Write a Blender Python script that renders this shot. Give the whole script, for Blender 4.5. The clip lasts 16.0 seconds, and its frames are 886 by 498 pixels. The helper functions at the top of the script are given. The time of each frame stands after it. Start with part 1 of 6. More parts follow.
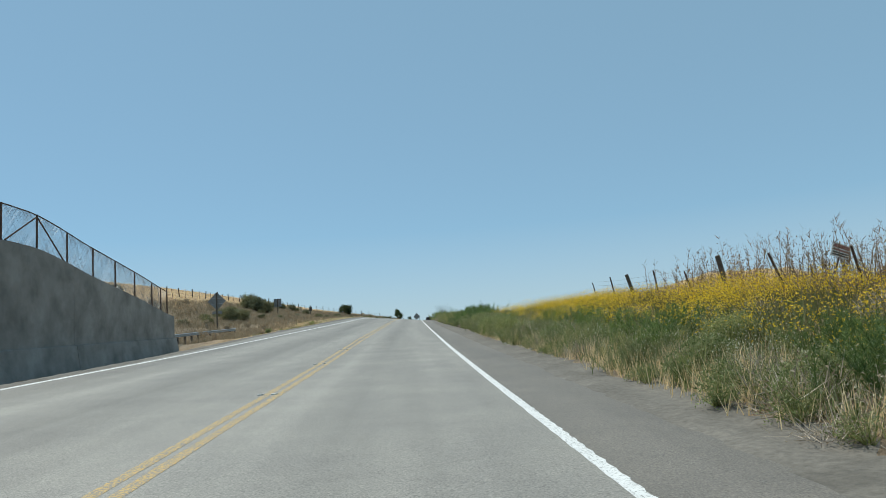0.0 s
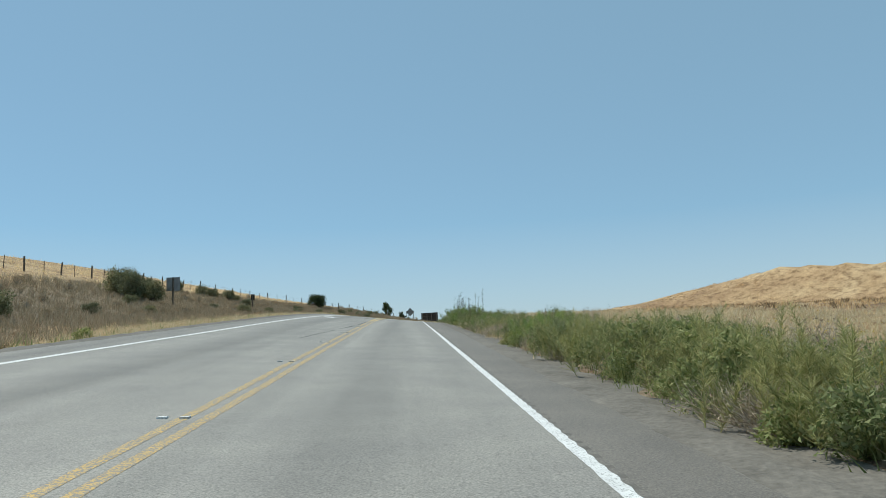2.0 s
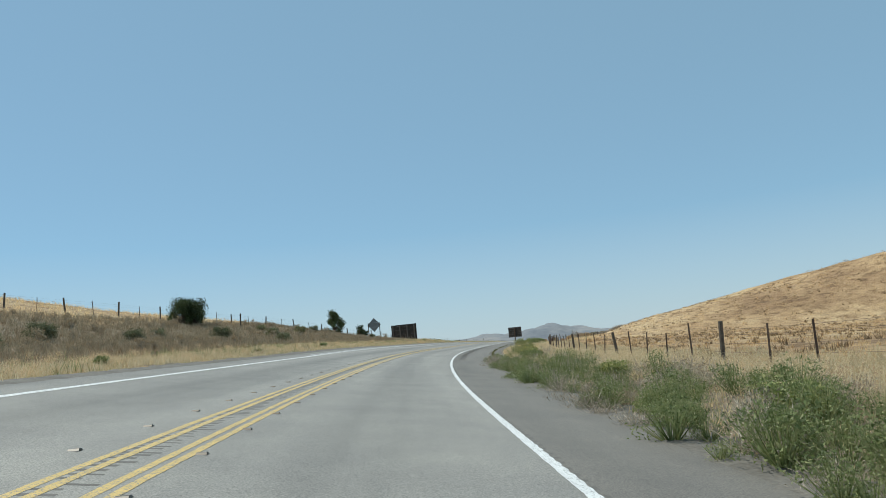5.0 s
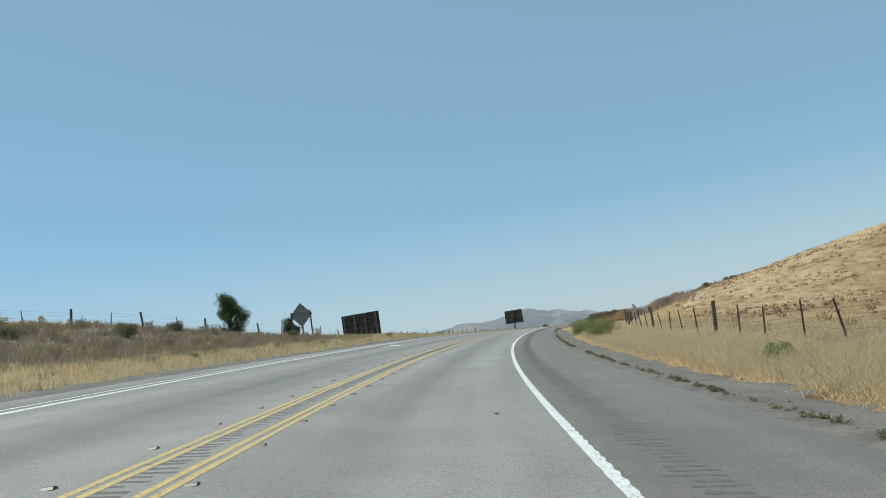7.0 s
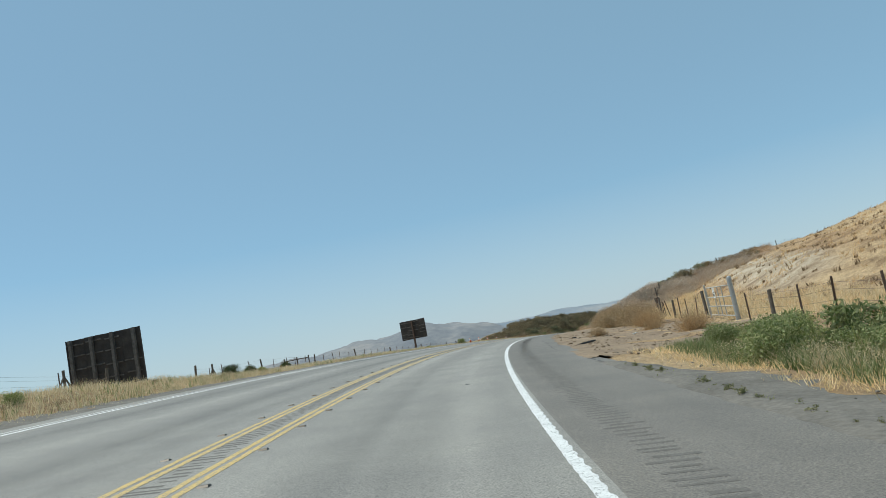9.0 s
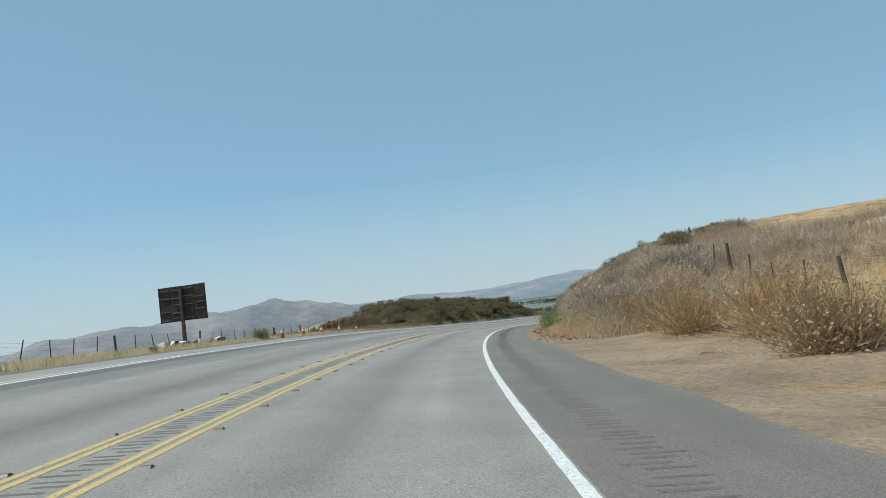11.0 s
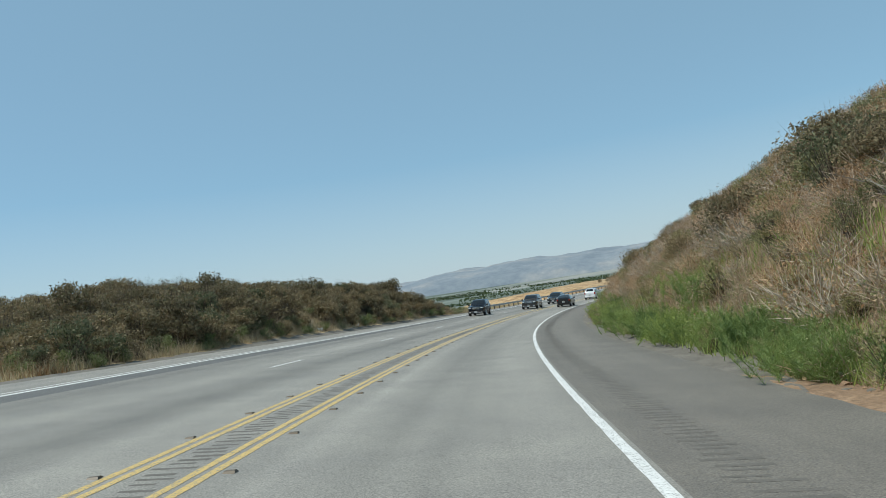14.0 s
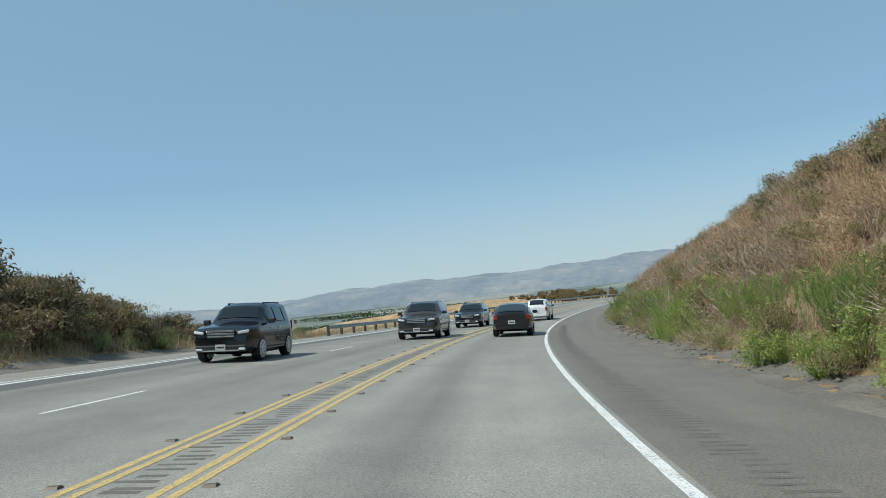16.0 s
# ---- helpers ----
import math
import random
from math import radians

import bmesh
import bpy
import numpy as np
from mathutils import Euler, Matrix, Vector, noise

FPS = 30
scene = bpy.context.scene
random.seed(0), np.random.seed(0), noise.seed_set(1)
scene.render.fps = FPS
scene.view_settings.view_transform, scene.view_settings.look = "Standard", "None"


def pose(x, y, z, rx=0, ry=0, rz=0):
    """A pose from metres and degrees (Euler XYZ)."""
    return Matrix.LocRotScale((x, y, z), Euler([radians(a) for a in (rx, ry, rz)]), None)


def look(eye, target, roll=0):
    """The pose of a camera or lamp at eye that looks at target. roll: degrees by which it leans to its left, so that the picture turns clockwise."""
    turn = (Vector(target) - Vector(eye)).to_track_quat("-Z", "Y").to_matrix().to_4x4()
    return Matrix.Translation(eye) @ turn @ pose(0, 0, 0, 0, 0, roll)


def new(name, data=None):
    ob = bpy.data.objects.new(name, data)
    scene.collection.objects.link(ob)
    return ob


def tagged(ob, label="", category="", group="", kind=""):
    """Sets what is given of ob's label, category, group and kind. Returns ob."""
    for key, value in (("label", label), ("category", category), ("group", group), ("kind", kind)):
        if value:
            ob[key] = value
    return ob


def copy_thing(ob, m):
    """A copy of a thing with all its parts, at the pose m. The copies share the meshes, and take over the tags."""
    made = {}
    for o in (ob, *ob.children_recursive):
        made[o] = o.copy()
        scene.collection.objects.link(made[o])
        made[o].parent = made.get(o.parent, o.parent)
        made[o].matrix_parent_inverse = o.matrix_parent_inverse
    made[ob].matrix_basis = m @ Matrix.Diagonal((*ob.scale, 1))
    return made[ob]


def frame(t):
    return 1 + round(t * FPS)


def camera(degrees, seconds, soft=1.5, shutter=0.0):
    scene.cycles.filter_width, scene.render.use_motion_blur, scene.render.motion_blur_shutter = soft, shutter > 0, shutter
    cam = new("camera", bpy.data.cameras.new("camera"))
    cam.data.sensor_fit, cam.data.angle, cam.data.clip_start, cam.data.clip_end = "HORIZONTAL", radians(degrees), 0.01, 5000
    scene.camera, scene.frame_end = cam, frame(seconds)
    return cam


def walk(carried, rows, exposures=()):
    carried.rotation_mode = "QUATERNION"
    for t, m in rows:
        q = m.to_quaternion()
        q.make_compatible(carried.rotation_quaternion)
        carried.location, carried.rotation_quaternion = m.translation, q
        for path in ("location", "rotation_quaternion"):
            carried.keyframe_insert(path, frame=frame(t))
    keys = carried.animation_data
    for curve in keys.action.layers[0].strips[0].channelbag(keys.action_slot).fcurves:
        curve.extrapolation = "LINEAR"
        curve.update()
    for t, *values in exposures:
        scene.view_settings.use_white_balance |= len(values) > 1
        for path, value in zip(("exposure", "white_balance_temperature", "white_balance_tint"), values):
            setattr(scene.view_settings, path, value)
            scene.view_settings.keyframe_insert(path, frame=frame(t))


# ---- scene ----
cam = camera(64.19, 16.0, soft=0.65, shutter=0.0)
walk(cam, [
    (0.0, pose(-0.24, -0.03, -1.96, 97.67, 4.09, -2.92)),
    (0.5, pose(-0.11, 13.85, -1.36, 98.10, 3.36, -2.90)),
    (1.0, pose(-0.13, 27.77, -0.68, 97.97, 3.82, -3.23)),
    (1.5, pose(-0.06, 41.73, 0.03, 97.52, 3.26, -3.83)),
    (2.0, pose(0.12, 55.73, 0.76, 97.24, 2.54, -3.67)),
    (2.5, pose(-0.01, 69.78, 1.47, 97.68, 2.37, -3.41)),
    (3.0, pose(0.21, 83.86, 2.18, 97.71, 2.26, -3.30)),
    (3.5, pose(0.19, 97.99, 2.87, 98.24, 2.18, -3.40)),
    (4.0, pose(0.36, 112.17, 3.49, 98.36, 2.47, -4.98)),
    (6.5, pose(6.00, 181.21, 4.65, 96.96, 8.20, -7.81)),
    (7.0, pose(7.81, 194.54, 4.79, 96.98, 8.67, -8.39)),
    (7.5, pose(10.20, 207.64, 4.90, 97.55, 7.93, -8.56)),
    (8.0, pose(13.16, 220.47, 4.97, 97.08, 8.43, -11.55)),
    (8.5, pose(16.38, 233.16, 5.05, 97.17, 10.08, -15.24)),
    (9.0, pose(20.19, 245.67, 5.13, 96.79, 11.19, -16.83)),
    (9.5, pose(24.27, 258.07, 5.23, 96.17, 8.65, -19.13)),
    (12.0, pose(52.57, 316.40, 4.07, 92.34, 7.64, -32.29)),
    (12.5, pose(59.66, 327.34, 3.55, 93.27, 7.48, -32.58)),
    (13.0, pose(67.26, 338.17, 2.94, 92.58, 7.21, -32.77)),
    (13.5, pose(75.46, 348.79, 2.23, 93.04, 6.71, -33.39)),
    (14.0, pose(84.09, 359.31, 1.45, 92.33, 8.36, -37.54)),
    (14.5, pose(93.19, 369.65, 0.64, 91.86, 7.20, -40.29)),
    (15.0, pose(102.61, 379.99, -0.15, 91.46, 6.67, -44.34)),
    (15.5, pose(112.61, 390.00, -0.93, 92.20, 5.68, -45.90)),
    (16.0, pose(123.09, 399.79, -1.65, 92.95, 6.07, -46.77)),
], exposures=[(0.0, 0.25, 6400.0, 4.0), (16.0, 0.25, 6400.0, 4.0)])  # EXPOSURES

# ---- road alignment: heading (degrees), height and cross-fall at knots of a cubic spline ----
KNOT = 27.0000
HEADING = [0.45, -0.03, -0.37, -0.52, -0.71, -0.93, -2.13, -4.82, -8.55, -12.49, -16.51, -21.16, -26.42, -31.88, -36.68, -40.0, -43.25, -48.18, -53.83, -59.27, -64.39, -68.5, -72.0, -75.0, -77.5, -79.5, -81.0, -82.0, -83.0, -84.0]
HEIGHT = [-4.18, -3.27, -1.999, -0.58, 0.804, 2.1, 3.04, 3.2, 3.523, 3.719, 3.832, 4.134, 3.775, 2.947, 1.809, 0.265, -1.315, -2.806, -3.906, -5.066, -5.9, -6.6, -7.4, -8.4, -9.6, -11.0, -12.5, -14.0, -15.5]
CROSSFALL = [0.0109, 0.016, 0.0214, 0.0355, 0.0587, 0.1029, 0.126, 0.1283, 0.1197, 0.1134, 0.0946, 0.0676, 0.0645, 0.0734, 0.0824, 0.0842, 0.0882, 0.0822, 0.0612, 0.0406, 0.03, 0.025, 0.02, 0.02, 0.02, 0.02, 0.02, 0.02, 0.02]
LEAN = ([0, 81, 108, 135, 162, 189, 216, 243, 270, 297, 324, 351, 378, 405, 432, 459], [0, 0, 0.010, 0.022, 0.042, 0.054, 0.055, 0.056, 0.056, 0.05, 0.042, 0.035, 0.03, 0.02, 0.008, 0])       # how far the land beside the road falls to the right, added to its tables


# ---- light ----
SUN_EL, SUN_AZ = radians(60), radians(-58)      # azimuth from +y, negative to the left (-x)
world = bpy.data.worlds.new("sky")
scene.world = world
world.use_nodes = True
wn = world.node_tree.nodes
sky = wn.new("ShaderNodeTexSky")
sky.sky_type = 'NISHITA'
sky.sun_disc = False
sky.sun_elevation, sky.sun_rotation = SUN_EL, SUN_AZ
sky.air_density, sky.dust_density, sky.ozone_density = 0.75, 0.0, 2.5
wn["Background"].inputs["Strength"].default_value = 0.10
tint = wn.new("ShaderNodeMix")                     # summer haze: a paler, slightly teal sky
tint.data_type, tint.blend_type = 'RGBA', 'MULTIPLY'
tint.inputs[0].default_value, tint.inputs[7].default_value = 1.0, (0.80, 0.98, 1.02, 1)
haze = wn.new("ShaderNodeMix")
haze.data_type = 'RGBA'
haze.inputs[0].default_value, haze.inputs[7].default_value = 0.58, (2.78, 4.30, 5.36, 1)
world.node_tree.links.new(sky.outputs[0], tint.inputs[6])
world.node_tree.links.new(tint.outputs[2], haze.inputs[6])
low = wn.new("ShaderNodeMix")                      # dusty air near the horizon, all the way round
low.data_type = 'RGBA'
low.inputs[7].default_value = (4.15, 4.75, 5.35, 1)
way, rise, fade = wn.new("ShaderNodeTexCoord"), wn.new("ShaderNodeSeparateXYZ"), wn.new("ShaderNodeMapRange")
fade.inputs["From Min"].default_value, fade.inputs["From Max"].default_value = 0.0, 0.16
fade.inputs["To Min"].default_value, fade.inputs["To Max"].default_value = 0.75, 0.0
world.node_tree.links.new(way.outputs["Generated"], rise.inputs[0])
world.node_tree.links.new(rise.outputs["Z"], fade.inputs["Value"])
world.node_tree.links.new(fade.outputs[0], low.inputs[0])
world.node_tree.links.new(haze.outputs[2], low.inputs[6])
world.node_tree.links.new(low.outputs[2], wn["Background"].inputs["Color"])
sun = new("sun", bpy.data.lights.new("sun", 'SUN'))
sun.data.energy, sun.data.angle, sun.data.color = 3.4, radians(0.53), (1.0, 0.95, 0.87)
sun_from = Vector((math.sin(SUN_AZ) * math.cos(SUN_EL), math.cos(SUN_AZ) * math.cos(SUN_EL), math.sin(SUN_EL)))
sun.matrix_world = look(sun_from * 100, (0, 0, 0))
scene.view_settings.exposure = 0.0


# ---- materials ----
def material(name):
    m = bpy.data.materials.new(name)
    m.use_nodes = True
    return m, m.node_tree, m.node_tree.nodes["Principled BSDF"]


def noise_node(nt, scale, detail=5.0, rough=0.6, coords="Object"):
    tc = nt.nodes.new("ShaderNodeTexCoord")
    n = nt.nodes.new("ShaderNodeTexNoise")
    n.inputs["Scale"].default_value, n.inputs["Detail"].default_value, n.inputs["Roughness"].default_value = scale, detail, rough
    nt.links.new(tc.outputs[coords], n.inputs["Vector"])
    return n


def ramp(nt, fac, stops):
    r = nt.nodes.new("ShaderNodeValToRGB")
    while len(r.color_ramp.elements) < len(stops):
        r.color_ramp.elements.new(0.5)
    for e, (p, c) in zip(r.color_ramp.elements, stops):
        e.position, e.color = p, (*c, 1)
    nt.links.new(fac, r.inputs["Fac"])
    return r.outputs["Color"]


def mix(nt, fac, a, b, mode='MIX'):
    n = nt.nodes.new("ShaderNodeMix")
    n.data_type, n.blend_type = 'RGBA', mode
    for sock, v in ((n.inputs[0], fac), (n.inputs[6], a), (n.inputs[7], b)):
        if hasattr(v, "links"):
            nt.links.new(v, sock)
        else:
            sock.default_value = v if isinstance(v, float) else (*v, 1)
    return n.outputs[2]


def bump(nt, bsdf, height, strength, dist):
    b = nt.nodes.new("ShaderNodeBump")
    b.inputs["Strength"].default_value, b.inputs["Distance"].default_value = strength, dist
    nt.links.new(height, b.inputs["Height"])
    nt.links.new(b.outputs[0], bsdf.inputs["Normal"])


def mottled(name, dark, light, scale=1.0, rough=0.85, fine=60.0, bumpy=0.3, metal=0.0, lo=0.3, hi=0.7, dist=0.01):
    """A surface with large stains and fine grain between two colours."""
    m, nt, b = material(name)
    big, small = noise_node(nt, scale, 6, 0.62), noise_node(nt, fine, 3, 0.6)
    c = ramp(nt, big.outputs["Fac"], [(lo, dark), (hi, light)])
    g = ramp(nt, small.outputs["Fac"], [(0.3, (0.72,) * 3), (0.7, (1.15,) * 3)])
    nt.links.new(mix(nt, 1.0, c, g, 'MULTIPLY'), b.inputs["Base Color"])
    b.inputs["Roughness"].default_value, b.inputs["Metallic"].default_value = rough, metal
    bump(nt, b, small.outputs["Fac"], bumpy, dist)
    return m


def leafy(name, colours, rough=0.7, through_light=0.25):
    """Leaves and stems: each small piece takes its own shade, each plant its own tint."""
    m, nt, b = material(name)
    geo, info = nt.nodes.new("ShaderNodeNewGeometry"), nt.nodes.new("ShaderNodeObjectInfo")
    n = len(colours)
    c = ramp(nt, geo.outputs["Random Per Island"], [(i / max(1, n - 1), col) for i, col in enumerate(colours)])
    t = ramp(nt, info.outputs["Random"], [(0.0, (0.72, 0.74, 0.72)), (0.5, (1.0, 1.0, 1.0)), (1.0, (1.25, 1.15, 1.0))])
    col = mix(nt, 1.0, c, t, 'MULTIPLY')
    nt.links.new(col, b.inputs["Base Color"])
    b.inputs["Roughness"].default_value = rough
    tr = nt.nodes.new("ShaderNodeBsdfTranslucent")
    nt.links.new(col, tr.inputs["Color"])
    ms = nt.nodes.new("ShaderNodeMixShader")
    ms.inputs[0].default_value = through_light
    nt.links.new(b.outputs[0], ms.inputs[1])
    nt.links.new(tr.outputs[0], ms.inputs[2])
    nt.links.new(ms.outputs[0], nt.nodes["Material Output"].inputs["Surface"])
    return m


def plain(name, colour, rough=0.5, metal=0.0, coat=0.0):
    m, nt, b = material(name)
    n = noise_node(nt, 9.0, 4)
    lo, hi = [c * 0.86 for c in colour], [min(1, c * 1.12) for c in colour]
    nt.links.new(ramp(nt, n.outputs["Fac"], [(0.3, lo), (0.7, hi)]), b.inputs["Base Color"])
    b.inputs["Roughness"].default_value, b.inputs["Metallic"].default_value = rough, metal
    b.inputs["Coat Weight"].default_value = coat
    return m


def road_material(name, base, streak, stains=()):
    """Worn asphalt: fine stones, broad stains, and long faint wheel bands that follow the road (the mesh's UV runs along it)."""
    m, nt, b = material(name)
    uv = nt.nodes.new("ShaderNodeUVMap")
    uv.uv_map = "along"
    sep = nt.nodes.new("ShaderNodeSeparateXYZ")
    nt.links.new(uv.outputs[0], sep.inputs[0])
    mp = nt.nodes.new("ShaderNodeMapping")
    mp.inputs["Scale"].default_value = (0.9, 0.035, 1)
    nt.links.new(uv.outputs[0], mp.inputs["Vector"])
    band = nt.nodes.new("ShaderNodeTexNoise")
    band.inputs["Scale"].default_value, band.inputs["Detail"].default_value = 1.0, 4
    nt.links.new(mp.outputs[0], band.inputs["Vector"])
    stone, stain = noise_node(nt, 55.0, 4, 0.75), noise_node(nt, 0.7, 7, 0.65)
    c = ramp(nt, band.outputs["Fac"], [(0.3, [v * (1 - streak) for v in base]), (0.7, [v * (1 + streak) for v in base])])
    c = mix(nt, 1.0, c, ramp(nt, stain.outputs["Fac"], [(0.3, (0.85, 0.85, 0.86)), (0.7, (1.1, 1.1, 1.08))]), 'MULTIPLY')
    c = mix(nt, 1.0, c, ramp(nt, stone.outputs["Fac"], [(0.32, (0.45, 0.45, 0.45)), (0.5, (1.0, 1.0, 1.0)), (0.70, (1.55, 1.54, 1.5))]), 'MULTIPLY')
    for lat, half, amount in stains:                    # drip and wheel bands, each at its own place across the road
        off = nt.nodes.new("ShaderNodeMath")
        off.operation, off.inputs[1].default_value = 'SUBTRACT', lat
        nt.links.new(sep.outputs[0], off.inputs[0])
        wav = nt.nodes.new("ShaderNodeMath")
        wav.operation, wav.inputs[1].default_value = 'MULTIPLY_ADD', 0.6 * half
        nt.links.new(band.outputs["Fac"], wav.inputs[0])
        nt.links.new(off.outputs[0], wav.inputs[2])
        ab = nt.nodes.new("ShaderNodeMath")
        ab.operation = 'ABSOLUTE'
        nt.links.new(wav.outputs[0], ab.inputs[0])
        dv = nt.nodes.new("ShaderNodeMath")
        dv.operation, dv.inputs[1].default_value, dv.use_clamp = 'DIVIDE', half, True
        nt.links.new(ab.outputs[0], dv.inputs[0])
        c = mix(nt, 1.0, c, ramp(nt, dv.outputs[0], [(0.0, (amount,) * 3), (0.45, ((amount + 1) / 2,) * 3), (1.0, (1, 1, 1))]), 'MULTIPLY')
    nt.links.new(c, b.inputs["Base Color"])
    b.inputs["Roughness"].default_value = 0.72
    bump(nt, b, stone.outputs["Fac"], 0.35, 0.006)
    return m


def paint_material(name, colour, wear):
    """Road paint, chipped and dirty."""
    m, nt, b = material(name)
    a, f = noise_node(nt, 5.0, 6, 0.7), noise_node(nt, 38.0, 4, 0.8)
    c = ramp(nt, a.outputs["Fac"], [(0.3, [v * 0.78 for v in colour]), (0.65, colour)])
    chip = ramp(nt, f.outputs["Fac"], [(wear, (1, 1, 1)), (wear + 0.05, (0, 0, 0))])
    nt.links.new(mix(nt, chip, c, (0.20, 0.195, 0.18)), b.inputs["Base Color"])
    b.inputs["Roughness"].default_value = 0.6
    bump(nt, b, f.outputs["Fac"], 0.3, 0.005)
    return m


M_ROAD = road_material("worn_grey_asphalt", (0.253, 0.240, 0.216), 0.15, ((-0.75, 0.75, 0.80), (-1.7, 0.35, 1.08), (0.35, 0.35, 1.06), (-4.9, 1.4, 0.70), (-8.4, 1.6, 0.68)))
M_OLDROAD = road_material("darker_old_asphalt", (0.115, 0.113, 0.108), 0.2)
M_SHOULDER = road_material("brown_grey_shoulder_asphalt", (0.167, 0.151, 0.130), 0.14)
M_WHITE = paint_material("white_road_paint", (0.78, 0.78, 0.76), 0.40)
M_YELLOWOLD = paint_material("old_chipped_yellow_paint", (0.62, 0.40, 0.11), 0.48)
M_YELLOW = paint_material("yellow_road_paint", (0.64, 0.45, 0.15), 0.42)
M_TAR = mottled("dark_tar", (0.03, 0.03, 0.03), (0.07, 0.068, 0.064), 3.0, 0.8)
# darker ground asphalt, with the shade inside the grooves put into the colour
M_GROOVE = mottled("ground_asphalt_groove_shade", (0.115, 0.105, 0.09), (0.16, 0.146, 0.128), 5.0, 0.8)
M_CONCRETE = mottled("weathered_concrete", (0.18, 0.175, 0.158), (0.34, 0.33, 0.30), 0.6, 0.9, 30.0, 0.2, lo=0.32, hi=0.66)
M_DIRT = mottled("sandy_dirt", (0.19, 0.135, 0.088), (0.33, 0.245, 0.16), 0.6, 0.95, 9.0, 0.9, dist=0.06)
M_WOOD = mottled("weathered_grey_wood", (0.06, 0.048, 0.038), (0.17, 0.14, 0.11), 4.0, 0.85, 40.0, 0.4)
M_DARKWOOD = mottled("dark_weathered_plywood", (0.018, 0.016, 0.015), (0.06, 0.052, 0.046), 1.3, 0.8, 25.0, 0.3)
M_SLAT = mottled("grey_weathered_batten", (0.055, 0.05, 0.046), (0.17, 0.158, 0.145), 3.0, 0.85, 40.0, 0.4)
M_STEEL = mottled("galvanised_steel", (0.32, 0.33, 0.33), (0.5, 0.51, 0.5), 3.0, 0.45, 60.0, 0.1, metal=0.6)
M_RUST = mottled("rusty_steel_post", (0.05, 0.035, 0.027), (0.13, 0.08, 0.055), 4.0, 0.8, 40.0, 0.3)
M_SIGNBACK = mottled("dull_aluminium_sign_back", (0.20, 0.20, 0.195), (0.30, 0.30, 0.29), 2.0, 0.5, 40.0, 0.08, metal=0.5)
M_SIGNWHITE = plain("white_sign_face", (0.75, 0.74, 0.7), 0.5)
M_SIGNRED = plain("faded_red_print", (0.36, 0.16, 0.13), 0.6)
M_INK = plain("black_print", (0.03, 0.03, 0.03), 0.6)
M_PIPE = mottled("worn_white_pipe", (0.30, 0.285, 0.25), (0.52, 0.50, 0.45), 3.0, 0.5, 50.0, 0.1)
M_ORANGE = plain("orange_cone_plastic", (0.75, 0.13, 0.03), 0.5)
M_BARK = mottled("grey_brown_bark", (0.06, 0.045, 0.033), (0.16, 0.125, 0.095), 6.0, 0.9, 40.0, 0.5)
M_FENNEL = leafy("feathery_fennel_green", [(0.065, 0.115, 0.028), (0.125, 0.20, 0.05), (0.24, 0.33, 0.105), (0.10, 0.16, 0.045)], 0.6, 0.35)
M_FENNELBRIGHT = leafy("fresh_fennel_green", [(0.13, 0.20, 0.045), (0.23, 0.32, 0.085), (0.36, 0.44, 0.16), (0.19, 0.26, 0.075)], 0.6, 0.4)
M_FENNELPALE = leafy("dusty_fennel_green", [(0.14, 0.17, 0.06), (0.25, 0.28, 0.11), (0.40, 0.41, 0.20), (0.30, 0.28, 0.14)], 0.65, 0.4)
M_GREEN = leafy("weed_green", [(0.11, 0.15, 0.045), (0.22, 0.27, 0.09), (0.38, 0.40, 0.18), (0.28, 0.28, 0.14)], 0.65, 0.4)
M_OLIVE = leafy("olive_shrub_leaf", [(0.125, 0.135, 0.055), (0.235, 0.24, 0.105), (0.35, 0.33, 0.17), (0.27, 0.22, 0.12)], 0.75, 0.4)
M_BROWN = leafy("dry_brown_shrub", [(0.15, 0.095, 0.05), (0.27, 0.18, 0.10), (0.36, 0.26, 0.16), (0.22, 0.13, 0.065)], 0.85, 0.3)
M_GREYTWIG = leafy("bleached_twigs", [(0.24, 0.20, 0.165), (0.42, 0.37, 0.315), (0.56, 0.50, 0.43)], 0.9, 0.05)
M_DRY = leafy("dry_grass", [(0.56, 0.425, 0.24), (0.74, 0.60, 0.37), (0.86, 0.74, 0.51), (0.62, 0.47, 0.27)], 0.8, 0.5)
M_HILLGRASS = leafy("ripe_hill_grass", [(0.40, 0.27, 0.15), (0.57, 0.425, 0.25), (0.72, 0.575, 0.375), (0.49, 0.335, 0.19)], 0.85, 0.45)
M_TUFT = leafy("rusty_tussock", [(0.20, 0.125, 0.065), (0.30, 0.20, 0.11), (0.40, 0.28, 0.16)], 0.85, 0.3)
M_SAGE = leafy("dusty_olive_weed", [(0.105, 0.135, 0.042), (0.20, 0.245, 0.085), (0.34, 0.365, 0.165), (0.27, 0.27, 0.12)], 0.75, 0.4)
M_STALK = leafy("tough_olive_stalk", [(0.055, 0.06, 0.025), (0.11, 0.115, 0.05), (0.17, 0.16, 0.08)], 0.8, 0.1)
M_SEED = leafy("pale_seed_head", [(0.50, 0.50, 0.36), (0.66, 0.65, 0.52), (0.40, 0.42, 0.24)], 0.8, 0.4)
M_BARE = leafy("straw_on_bare_earth", [(0.46, 0.31, 0.18), (0.60, 0.44, 0.27), (0.70, 0.55, 0.37)], 0.9, 0.3)
M_TAN = leafy("golden_brown_tumbleweed", [(0.30, 0.20, 0.11), (0.42, 0.30, 0.17), (0.52, 0.40, 0.25)], 0.85, 0.35)
M_MUSTARD = leafy("mustard_flower_yellow", [(0.70, 0.50, 0.03), (0.85, 0.66, 0.05), (0.62, 0.40, 0.04)], 0.7, 0.45)
